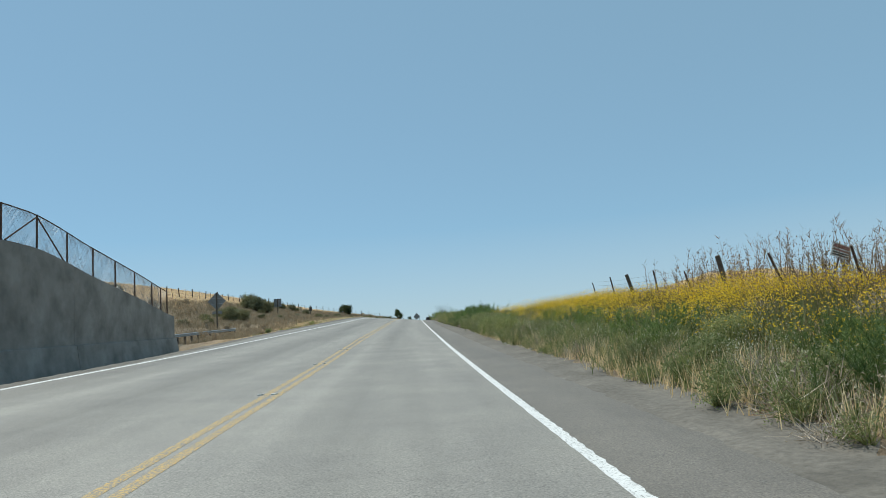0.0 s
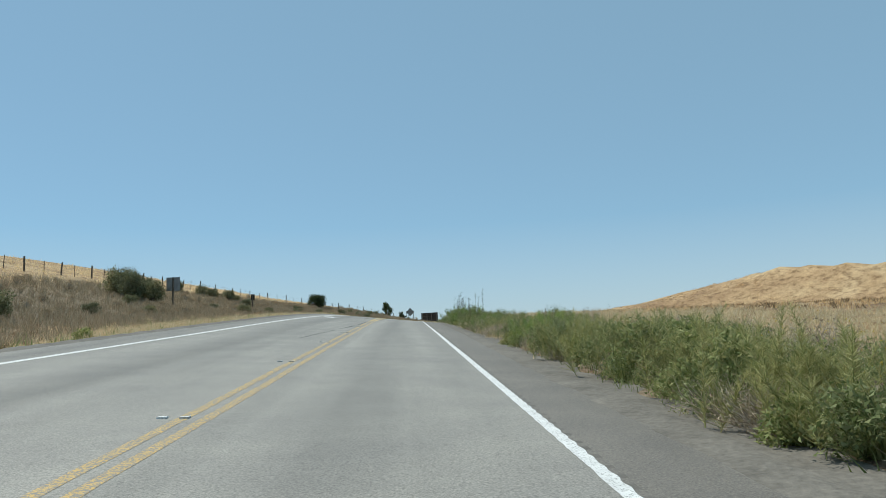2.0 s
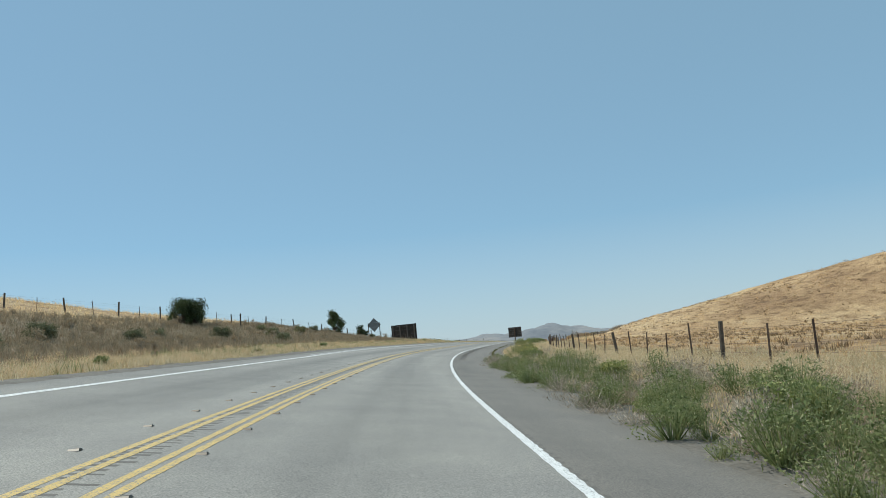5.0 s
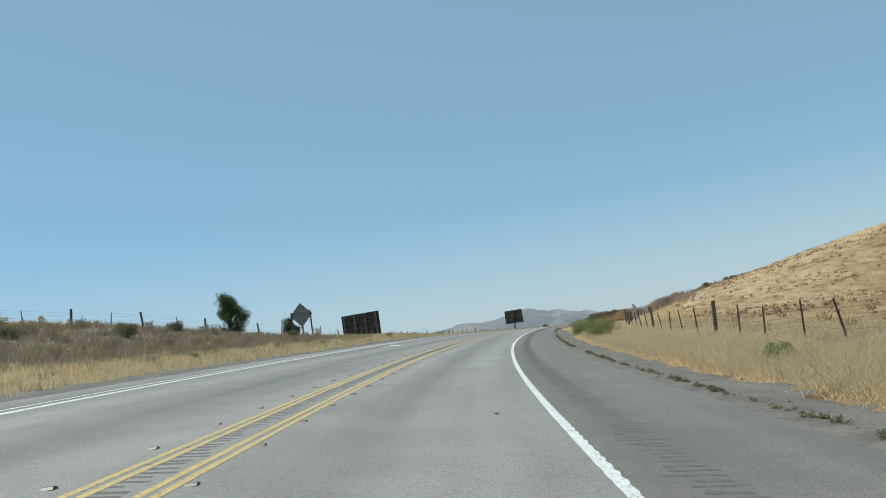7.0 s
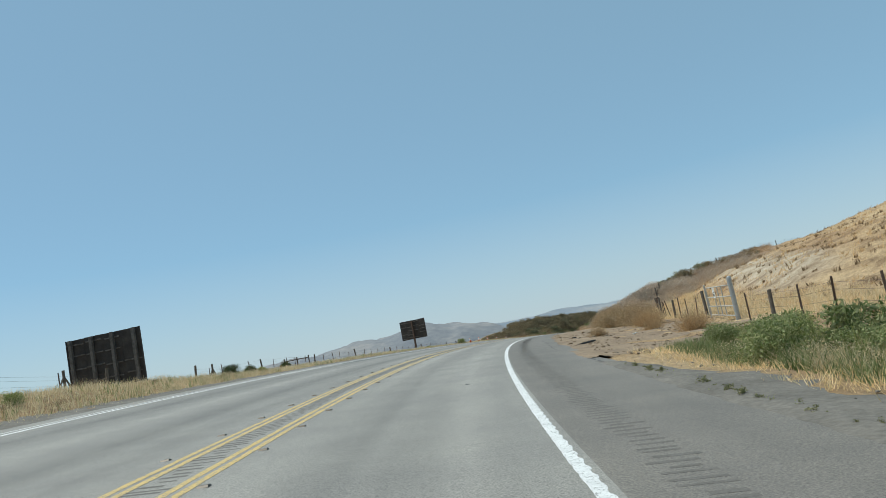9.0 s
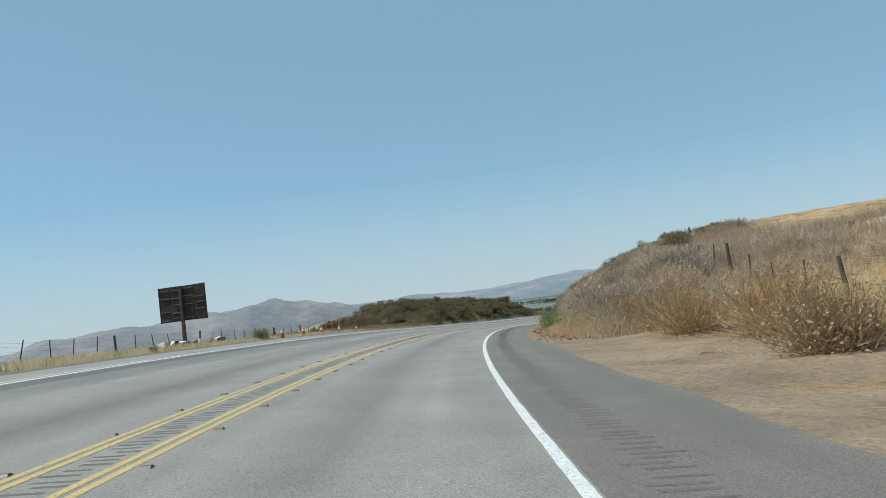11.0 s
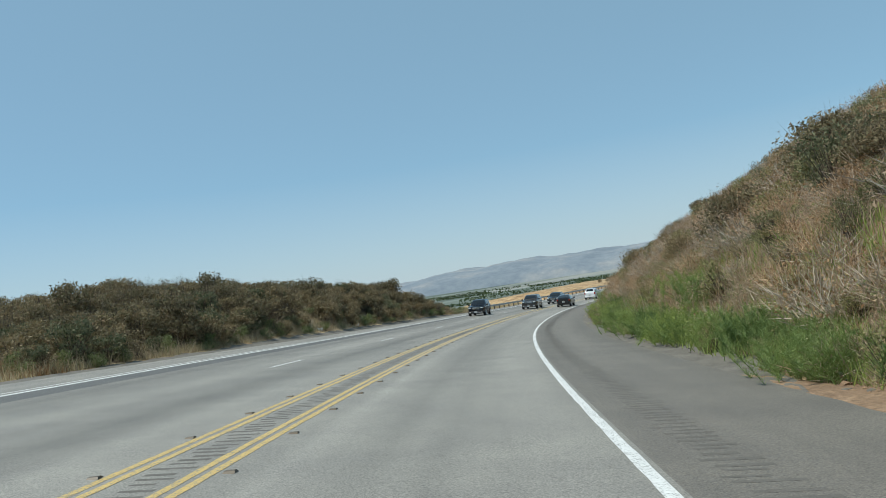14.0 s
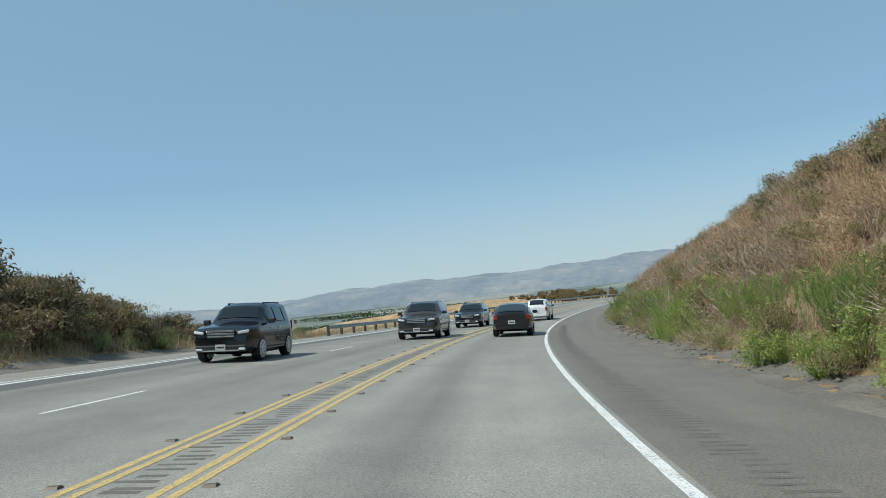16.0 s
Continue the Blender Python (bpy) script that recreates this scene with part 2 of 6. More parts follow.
M_MUSTARDSTEM = leafy("mustard_stem", [(0.08, 0.10, 0.03), (0.14, 0.14, 0.05), (0.20, 0.15, 0.07)])
M_GREYGREEN = leafy("grey_green_shrub_leaf", [(0.075, 0.09, 0.042), (0.155, 0.175, 0.085), (0.29, 0.29, 0.165), (0.21, 0.20, 0.11)], 0.75, 0.3)
M_SCRUB = leafy("brown_olive_scrub_leaf", [(0.11, 0.09, 0.05), (0.21, 0.17, 0.095), (0.36, 0.29, 0.18), (0.19, 0.175, 0.085), (0.27, 0.185, 0.11)], 0.8, 0.3)
M_WEEDS = leafy("withered_grey_brown_weeds", [(0.20, 0.165, 0.115), (0.32, 0.27, 0.20), (0.44, 0.38, 0.285), (0.28, 0.215, 0.145), (0.22, 0.215, 0.135)], 0.85, 0.3)
M_PINK = leafy("pinkish_dry_brush", [(0.36, 0.25, 0.17), (0.52, 0.395, 0.285), (0.64, 0.515, 0.39), (0.43, 0.28, 0.175)], 0.85, 0.3)
M_TREE = leafy("dark_tree_leaf", [(0.03, 0.05, 0.018), (0.065, 0.095, 0.032), (0.11, 0.14, 0.05)])


def ground_material(name):
    """Dry hillside: straw and bare earth in patches, with finer tussocks on them."""
    m, nt, b = material(name)
    big, mid, fine = noise_node(nt, 0.045, 6, 0.62), noise_node(nt, 0.5, 7, 0.7), noise_node(nt, 5.0, 6, 0.75)
    c = ramp(nt, big.outputs["Fac"], [(0.34, (0.32, 0.205, 0.108)), (0.5, (0.47, 0.325, 0.178)), (0.64, (0.58, 0.435, 0.258))])
    c = mix(nt, 1.0, c, ramp(nt, mid.outputs["Fac"], [(0.36, (0.5, 0.44, 0.38)), (0.5, (1, 0.98, 0.95)), (0.66, (1.22, 1.22, 1.2))]), 'MULTIPLY')
    c = mix(nt, 1.0, c, ramp(nt, fine.outputs["Fac"], [(0.35, (0.66, 0.63, 0.6)), (0.65, (1.15, 1.15, 1.15))]), 'MULTIPLY')
    for layer, tones in (("weeds", [(0.34, (0.165, 0.132, 0.095)), (0.5, (0.275, 0.225, 0.165)), (0.68, (0.385, 0.32, 0.23))]), ("earth", [(0.34, (0.20, 0.125, 0.075)), (0.5, (0.31, 0.205, 0.125)), (0.66, (0.42, 0.30, 0.20))]), ("track", [(0.3, (0.46, 0.38, 0.27)), (0.7, (0.62, 0.53, 0.40))])):
        cover = nt.nodes.new("ShaderNodeAttribute")       # which plant cover grows here
        cover.attribute_name = layer
        spread = mix(nt, 1.0, cover.outputs["Color"], ramp(nt, mid.outputs["Fac"], [(0.36, (0.35, 0.35, 0.35)), (0.6, (1, 1, 1))]), 'MULTIPLY')
        tone = mix(nt, 1.0, ramp(nt, mid.outputs["Fac"], tones), ramp(nt, fine.outputs["Fac"], [(0.35, (0.7, 0.68, 0.66)), (0.65, (1.15, 1.15, 1.15))]), 'MULTIPLY')
        c = mix(nt, spread, c, tone)
    nt.links.new(c, b.inputs["Base Color"])
    b.inputs["Roughness"].default_value = 0.95
    bump(nt, b, fine.outputs["Fac"], 0.9, 0.25)
    return m


M_GROUND = ground_material("dry_hillside")


def valley_material(name):
    """Valley floor: fields in long bands, dark orchards and pale bare lots."""
    m, nt, b = material(name)
    tc = nt.nodes.new("ShaderNodeTexCoord")
    mp = nt.nodes.new("ShaderNodeMapping")
    mp.inputs["Rotation"].default_value = (0, 0, radians(40))
    mp.inputs["Scale"].default_value = (0.0011, 0.0048, 1)
    nt.links.new(tc.outputs["Object"], mp.inputs["Vector"])
    v = nt.nodes.new("ShaderNodeTexVoronoi")
    v.feature, v.inputs["Scale"].default_value = 'F1', 1.0
    nt.links.new(mp.outputs[0], v.inputs["Vector"])
    sep = nt.nodes.new("ShaderNodeSeparateColor")
    nt.links.new(v.outputs["Color"], sep.inputs[0])
    c = ramp(nt, sep.outputs[0], [(0.0, (0.07, 0.095, 0.07)), (0.3, (0.12, 0.145, 0.115)), (0.5, (0.27, 0.26, 0.22)), (0.65, (0.13, 0.155, 0.13)), (0.85, (0.19, 0.21, 0.18)), (1.0, (0.33, 0.32, 0.29))])
    n = noise_node(nt, 0.01, 6, 0.7)
    c = mix(nt, 1.0, c, ramp(nt, n.outputs["Fac"], [(0.35, (0.75, 0.78, 0.8)), (0.65, (1.1, 1.1, 1.1))]), 'MULTIPLY')
    nt.links.new(c, b.inputs["Base Color"])
    b.inputs["Roughness"].default_value = 1.0
    return m


# Far hills: the haze of the air is mixed into their base colours.
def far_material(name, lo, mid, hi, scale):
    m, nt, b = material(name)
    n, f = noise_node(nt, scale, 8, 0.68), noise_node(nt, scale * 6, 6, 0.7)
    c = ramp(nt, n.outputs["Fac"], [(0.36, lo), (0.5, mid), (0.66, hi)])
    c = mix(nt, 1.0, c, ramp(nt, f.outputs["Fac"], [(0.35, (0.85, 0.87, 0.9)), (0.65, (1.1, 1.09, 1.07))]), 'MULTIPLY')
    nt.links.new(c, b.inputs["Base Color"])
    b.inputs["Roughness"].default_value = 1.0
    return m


M_VALLEY = valley_material("valley_fields")
# blue-grey tones: distance haze painted on the range and the far hill
M_RANGE = far_material("haze_tinted_range", (0.165, 0.20, 0.235), (0.20, 0.233, 0.265), (0.29, 0.295, 0.295), 0.0035)
M_FARHILL = far_material("haze_tinted_hill", (0.16, 0.175, 0.195), (0.20, 0.208, 0.218), (0.28, 0.27, 0.26), 0.006)


# ---- building helpers ----
def mesh_object(name, verts, faces, mat, parent=None, label="", smooth=False):
    me = bpy.data.meshes.new(name)
    me.from_pydata(verts, [], faces)
    me.materials.append(mat)
    if smooth:
        me.shade_smooth()
    ob = new(name, me)
    if parent is not None:
        ob.parent = parent
    return tagged(ob, label)


def part(name, bm, mat, parent=None, label="", smooth=False):
    """One mesh object from a bmesh, under a thing or under a part."""
    me = bpy.data.meshes.new(name)
    bm.to_mesh(me)
    bm.free()
    me.materials.append(mat)
    if smooth:
        me.shade_smooth()
    ob = new(name, me)
    if parent is not None:
        ob.parent = parent
    return tagged(ob, label)


def box(bm, size, m=Matrix(), bevel=0.0):
    """A box with its middle at the origin of m, edges rounded by bevel."""
    made = bmesh.ops.create_cube(bm, size=1.0, matrix=m @ Matrix.Diagonal((*size, 1)))
    if bevel:
        edges = list({e for v in made["verts"] for e in v.link_edges})
        bmesh.ops.bevel(bm, geom=edges, offset=bevel, segments=2, affect='EDGES', profile=0.5)
    return bm


def rod(bm, a, b, r1, r2=None, sides=8):
    a, b = Vector(a), Vector(b)
    m = Matrix.Translation((a + b) / 2) @ (b - a).to_track_quat("Z", "Y").to_matrix().to_4x4()
    bmesh.ops.create_cone(bm, cap_ends=True, segments=sides, radius1=r1, radius2=r1 if r2 is None else r2, depth=(b - a).length, matrix=m)
    return bm


def thing(name, m, label, category, group="", kind=""):
    ob = new(name)
    ob.matrix_world = m
    return tagged(ob, label, category, group, kind)


# ---- the road's frame: s metres along the driven line, l metres to its right ----
def spline(c, s):
    c = np.asarray(c, float)
    u = np.asarray(s, float) / KNOT + 1
    i = np.clip(np.floor(u).astype(int), 1, len(c) - 3)
    f = u - i
    return ((1 - f) ** 3 * c[i - 1] + (3 * f ** 3 - 6 * f ** 2 + 4) * c[i] + (-3 * f ** 3 + 3 * f ** 2 + 3 * f + 1) * c[i + 1] + f ** 3 * c[i + 2]) / 6


S_AXIS = np.arange(-140.0, 760.0, 1.0)
A_HEAD = np.radians(np.where(S_AXIS < -20, spline(HEADING, -20.0), spline(HEADING, S_AXIS)))
A_X, A_Y = np.cumsum(-np.sin(A_HEAD)), np.cumsum(np.cos(A_HEAD))
A_X, A_Y = A_X - A_X[140], A_Y - A_Y[140]
A_Z, A_B = spline(HEIGHT, np.maximum(S_AXIS, -20)), spline(CROSSFALL, np.maximum(S_AXIS, -20))


def along(a, s):
    return np.interp(s, S_AXIS, a)


EDGE_R = ([-140, 0, 15, 70, 110, 150, 200, 240, 262, 275, 335, 362, 376, 388, 410, 450, 480, 760], [2.85, 2.75, 2.85, 2.55, 2.9, 3.5, 4.15, 3.95, 3.6, 3.4, 3.4, 3.7, 4.25, 4.42, 4.5, 4.25, 4.1, 4.1])
EDGE_L = ([-140, 30, 50, 80, 130, 180, 240, 290, 330, 400, 760], [10.1, 10.1, 10.5, 9.8, 8.6, 9.0, 11.6, 12.9, 13.6, 13.9, 13.9])
R_LAT = [5, 8, 11, 15, 20, 26, 35, 50, 75, 110, 170, 260]
R_TAB = {
    -140: [.4, 1.0, 1.2, 1.3, 1.4, 1.4, 1.5, 1.6, 1.6, 1.5, -5, -70],
    35: [.3, .78, .93, .93, .95, 1.0, 1.0, 1.1, 1.5, 1.5, -5, -70],
    60: [.05, .33, .42, .45, .45, .5, .6, .9, 2, 2, -5, -70],
    120: [0, .1, .1, .2, .3, .4, .5, .8, 1, 1, -5, -70],
    260: [-.25, -.3, -.25, 0, .2, .4, .6, .8, 1, 1, -5, -70],
    300: [-.2, -.25, -.15, .3, 2.5, 4.2, 6.0, 7.4, 8.8, 8.2, 0, -70],
    326: [-.1, .0, .4, 1.4, 3.6, 5.0, 6.8, 8.2, 9.2, 8.2, 0, -70],
    340: [.1, 1.2, 2.3, 3.2, 4.4, 5.6, 7.4, 8.6, 9.4, 8, 0, -70],
    356: [.2, 2.2, 3.8, 4.7, 5.3, 6.2, 7.2, 8.2, 8.9, 8, 0, -70],
    375: [.2, 2.5, 4.5, 6.5, 7.5, 7.7, 8.2, 9, 9.5, 9, 0, -70],
    392: [.2, 2.6, 4.8, 7.1, 9.2, 9.9, 10.2, 10.8, 11, 10, 0, -70],
    412: [.2, 2.5, 4.6, 7.0, 9.3, 11.7, 12.8, 13.5, 14, 13, 0, -70],
    440: [.2, 2.4, 4.4, 6.6, 9.0, 11.6, 13.0, 14, 14, 13, 0, -70],
    470: [.2, 2.1, 3.9, 5.9, 7.9, 10.4, 12.5, 14, 14, 13, 0, -70],
    500: [.2, 1.9, 3.6, 5.4, 7.4, 9.6, 11, 11.5, 11, 8, -10, -70],
    530: [.2, 1.4, 2.5, 3.2, 3.6, 3.6, 3, 1, -4, -10, -30, -70],
    570: [0, .4, .6, .6, .3, -.4, -2, -6, -14, -25, -50, -72],
    760: [-.2, -.6, -1.2, -2, -3, -5, -9, -16, -28, -45, -60, -72]}
L_LAT = [12, 16, 20, 26, 32, 40, 60, 90, 140, 220, 400]
L_TAB = {
    -140: [5.6, 5.6, 5.7, 6.0, 6.4, 7, 9, 10, 6, 0, -72],
    36: [5.4, 5.4, 5.5, 5.8, 6.2, 7, 9, 11, 6, 0, -72],
    47: [3.6, 3.6, 3.7, 4.2, 5.0, 6.2, 9, 12, 7, 0, -72],
    57: [1.6, 1.6, 1.7, 2.5, 3.8, 5.8, 9.4, 13, 8, 0, -72],
    66: [.5, .6, .9, 1.9, 3.5, 5.8, 9.8, 14, 9, 0, -72],
    77: [.45, .5, .7, 1.6, 3.4, 5.8, 10, 14.5, 9, 0, -72],
    98: [.45, .6, .9, 1.7, 3.4, 5.8, 10.2, 14.5, 9, 0, -72],
    131: [.5, .8, 1.2, 2.1, 3.8, 5.9, 10.4, 14.5, 9, 0, -72],
    166: [.8, 1.1, 1.4, 2.2, 3.6, 5.7, 9.9, 14.0, 8, -5, -72],
    215: [.9, 1.2, 1.5, 2.4, 3.7, 5.3, 8.9, 12.6, 7, -10, -72],
    250: [.7, 1.0, 1.4, 2.5, 3.7, 5.0, 7.2, 9.4, 3, -15, -72],
    270: [.6, .9, 1.2, 1.8, 2.3, 2.9, 4.2, 4.8, -1, -20, -72],
    296: [.4, .25, .1, .1, -.1, -.3, -1.1, -3, -9, -25, -72],
    340: [.5, .5, .5, .4, .1, -.6, -3, -8, -18, -35, -72],
    376: [.7, .7, .7, .8, .6, 0, -3, -9, -20, -40, -72],
    392: [.8, .8, .9, 1.0, .9, .5, -2, -9, -22, -42, -72],
    408: [.9, 1.2, 1.8, 2.2, 2.2, 1.7, -1, -9, -24, -44, -72],
    425: [.95, 2.4, 4.0, 5.0, 5.1, 4.4, 0, -9, -25, -45, -72],
    458: [.95, 2.4, 4.0, 5.0, 5.1, 4.2, -1, -10, -26, -46, -72],
    470: [.8, 1.1, 1.5, 1.7, 1.5, .6, -4, -13, -28, -48, -72],
    479: [.7, .7, .8, .7, .2, -1.0, -6, -15, -30, -49, -72],
    487: [.7, .5, .1, -.6, -1.6, -3.2, -8, -17, -32, -50, -72],
    530: [.3, -.4, -1.2, -2.4, -3.8, -6, -11, -20, -36, -54, -72],
    560: [.4, .4, .9, 1.4, 1.5, 1.3, 0, -9, -28, -52, -72],
    600: [.5, .8, 1.3, 1.9, 2.2, 2.2, .8, -6, -25, -50, -72],
    650: [.4, .5, .9, 1.4, 1.6, 1.4, 0, -5, -25, -50, -72],
    700: [.2, .1, .2, .3, .2, 0, -2, -9, -28, -52, -72],
    760: [.2, -.6, -1.6, -3.2, -4.8, -7, -12, -22, -38, -55, -72]}


def table(tab, lats, s, d):
    keys = sorted(tab)
    vals = np.array([tab[k] for k in keys], float)
    s, d = np.broadcast_arrays(np.asarray(s, float), np.asarray(d, float))
    i = np.clip(np.searchsorted(keys, s) - 1, 0, len(keys) - 2)
    k = np.array(keys, float)
    f = np.clip((s - k[i]) / (k[i + 1] - k[i]), 0, 1)
    f = f * f * (3 - 2 * f)
    j = np.clip(np.searchsorted(lats, d) - 1, 0, len(lats) - 2)
    la = np.array(lats, float)
    g = np.clip((d - la[j]) / (la[j + 1] - la[j]), 0, 1)
    return (vals[i, j] * (1 - g) + vals[i, j + 1] * g) * (1 - f) + (vals[i + 1, j] * (1 - g) + vals[i + 1, j + 1] * g) * f


def plan(s, l):
    h = along(A_HEAD, s)
    return along(A_X, s) + l * np.cos(h), along(A_Y, s) + l * np.sin(h)


def deck(s, l):
    """Height of the paved surface."""
    return along(A_Z, s) - along(A_B, s) * l


def wobble(x, y):
    return (np.sin(x * 0.9 + 1.3 * np.sin(y * 0.35)) * np.sin(y * 0.8 + 1.1 * np.sin(x * 0.42)) + 0.6 * np.sin(x * 2.3 + y * 0.7) * np.sin(y * 1.9 - x * 0.5))


RIDGE_X, RIDGE_Y, RIDGE_T = 128.9, 235.8, 0.629


def ground(s, l):
    """Height of the natural ground beside the road, and under it a little below the paving."""
    s, l = np.broadcast_arrays(np.asarray(s, float), np.asarray(l, float))
    er, el = np.interp(s, *EDGE_R), np.interp(s, *EDGE_L)
    base = along(A_Z, s)
    x, y = plan(s, l)
    # right side
    lean = np.interp(s, *LEAN) * np.clip(l, -120, 120)
    h = table(R_TAB, R_LAT, s, l)
    h = h * np.where(h > 0, np.interp(s, [326, 345, 400, 440, 480], [1.0, 0.92, 0.93, 0.97, 1.0]), 1.0) + base
    u = (x - RIDGE_X) * math.cos(RIDGE_T) + (y - RIDGE_Y) * math.sin(RIDGE_T)
    v = -(x - RIDGE_X) * math.sin(RIDGE_T) + (y - RIDGE_Y) * math.cos(RIDGE_T)
    fx, fy = plan(s, 12.0)
    u0 = (fx - RIDGE_X) * math.cos(RIDGE_T) + (fy - RIDGE_Y) * math.sin(RIDGE_T)
    r = np.clip((u - u0) / np.maximum(-u0, 5.0), 0, 1) ** 3.258
    top = -2.85 + 24.83 * np.exp(-(v / np.where(v > 0, 250.6, 39.65)) ** 2) - 0.33 * np.maximum(u, 0)
    hill = h * (1 - r) + top * r
    w = np.clip((330 - s) / 30, 0, 1) * np.clip((s - 60) / 40, 0, 1) * np.clip((230 - l) / 60, 0, 1)
    h = h + (np.maximum(hill, h) - h) * w
    f = np.clip((l - er) / 3.0, 0, 1)
    right = (deck(s, l) - 0.04) * (1 - f) + (h - lean) * f
    # left side
    h = table(L_TAB, L_LAT, s, -l)
    low = -0.05 - 0.75 * np.clip((-l - 10.0) / 9.0, 0, 1)          # the hollow before the retaining wall and the rail
    foot = np.interp(s, [-140, 57.6, 58.6, 78, 90], [1, 1, 0.75, 0.6, 0]) * np.clip((19.7 - np.where(s < 58, 0.5, 0) + l) / np.where(s < 58, 0.2, 1.5) + 1, 0, 1)
    h = h * (1 - foot) + np.minimum(low, h) * foot + base
    f = np.clip((-l - el) / 3.0, 0, 1)
    left = (deck(s, l) - 0.04) * (1 - f) + (h - lean) * f
    z = np.where(l > 0, right, left)
    off = np.maximum(l - er, -l - el)
    z = z + wobble(x, y) * 0.10 * np.clip(off / 3, 0, 1) - 0.25 * (off < -0.3)
    return z


def spot(s, l, up=0.0, turn=0.0, scale=1.0):
    """A pose standing on the ground, turned with the road."""
    x, y = plan(s, l)
    return Matrix.Translation((float(x), float(y), float(ground(s, l)) + up)) @ Matrix.Rotation(float(along(A_HEAD, s)) + turn, 4, 'Z') @ Matrix.Scale(scale, 4)


# ---- ground: one sheet, fine by the road and coarse far off ----
def grid_faces(n, m):
    i = np.arange(n - 1)[:, None] * m + np.arange(m - 1)[None]
    return np.stack([i, i + 1, i + m + 1, i + m], -1).reshape(-1, 4)


def sheet(name, s, l, zfun, mat, kind="structure", uv=False):
    S, L = np.meshgrid(s, l, indexing="ij")
    L = L if not callable(zfun[1]) else zfun[1](S, L)
    X, Y = plan(S, L)
    Z = zfun[0](S, L)
    ob = mesh_object(name, np.stack([X, Y, Z], -1).reshape(-1, 3).tolist(), grid_faces(len(s), len(l))[:, ::-1].tolist(), mat, smooth=True)
    if uv:
        lay = ob.data.uv_layers.new(name="along")
        idx = np.empty(len(ob.data.loops), dtype=np.int64)
        ob.data.loops.foreach_get("vertex_index", idx)
        lay.data.foreach_set("uv", np.stack([L.ravel()[idx], S.ravel()[idx]], -1).ravel())
    return tagged(ob, kind=kind)


g_s = np.concatenate([np.arange(-140, -10, 6.0), np.arange(-10, 600, 1.6), np.arange(600, 760, 8.0)])
g_l = np.sort(np.concatenate([-np.geomspace(400, 46, 22), np.arange(-44, -8, 1.1), np.arange(-8, 3, 2.2), np.arange(3, 40, 1.0), np.geomspace(41, 262, 22), [-19.12, -19.42]]))
natural = sheet("ground", g_s, g_l, (ground, None), M_GROUND)
G_S, G_L = np.meshgrid(g_s, g_l, indexing="ij")


def cover_layer(name, amount):
    """How thickly one kind of plant cover grows, from 0 to 1."""
    lay = natural.data.attributes.new(name, 'FLOAT', 'POINT')
    lay.data.foreach_set("value", np.clip(amount, 0, 1).astype(np.float32).ravel())


def between(v, a, b, soft):
    return np.clip((v - a) / soft, 0, 1) * np.clip((b - v) / soft, 0, 1)


uneven = 2.5 * np.sin(G_S * 0.13) + 1.5 * np.sin(G_S * 0.37 + 1)
cover_layer("weeds", between(G_S, 30, 292, 8) * between(-G_L + uneven, 15, 36, 3.5) + between(G_S, 384, 500, 14) * between(-G_L, 14.5, 45, 2) + between(G_S, -30, 185, 8) * between(G_L, 2.0, 7.5, 1.0))
cover_layer("earth", between(G_S, 325, 560, 12) * between(G_L, 4, 34, 2))
cover_layer("track", between(G_S, 286, 372, 6) * between(G_L, np.interp(G_S, [280, 300, 340, 372], [14, 17, 19, 21]), np.interp(G_S, [280, 300, 340, 372], [18, 23, 25, 26]), 1.2))
tagged(natural, "dry golden grass hillside with bare earth", "ground")

# valley floor and hills to the horizon
rr, aa = np.concatenate([[0], np.geomspace(60, 4900, 60)]), np.radians(np.arange(0, 361, 3))
RR, AA = np.meshgrid(rr, aa, indexing="ij")
VX, VY = 130 - RR * np.sin(AA), 390 + RR * np.cos(AA)
valley = mesh_object("valley_floor", np.stack([VX, VY, -75 + 0 * RR], -1).reshape(-1, 3).tolist(), grid_faces(len(rr), len(aa)).tolist(), M_VALLEY)
tagged(valley, "wide hazy valley floor with fields and orchards", "valley", kind="structure")


def range_of_hills(name, az, tops, near, depth, mat, label, seed):
    """Hills along an arc: az in degrees from +y (negative to the right), tops in metres above the valley floor."""
    a = np.radians(np.arange(min(az), max(az) + 0.01, 0.2))
    d = np.linspace(0, 1, 26)
    A, D = np.meshgrid(a, d, indexing="ij")
    top = np.interp(np.degrees(A), az, tops)
    rng = np.random.RandomState(seed)
    rough = sum(np.sin(A * f + rng.rand() * 6.3 + 2.0 * np.sin(D * g + rng.rand() * 6.3)) / k for f, g, k in ((60, 5, 1.0), (130, 9, 2.0), (290, 14, 4.0), (610, 23, 8.0)))
    prof = np.sin(np.pi * np.clip(D, 0, 1) ** 0.8) ** 0.8
    Z = -76 + top * prof * (1 + 0.06 * rough * (0.4 + D))
    R = near + depth * D
    X, Y = 130 - R * np.sin(A), 390 + R * np.cos(A)
    ob = mesh_object(name, np.stack([X, Y, Z], -1).reshape(-1, 3).tolist(), grid_faces(len(a), len(d)).tolist(), mat, smooth=True)
    return tagged(ob, label, "hills", kind="structure")


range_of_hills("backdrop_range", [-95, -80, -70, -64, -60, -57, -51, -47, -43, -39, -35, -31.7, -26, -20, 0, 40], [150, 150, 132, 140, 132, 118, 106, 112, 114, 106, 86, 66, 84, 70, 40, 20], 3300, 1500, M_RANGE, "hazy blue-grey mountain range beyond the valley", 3)
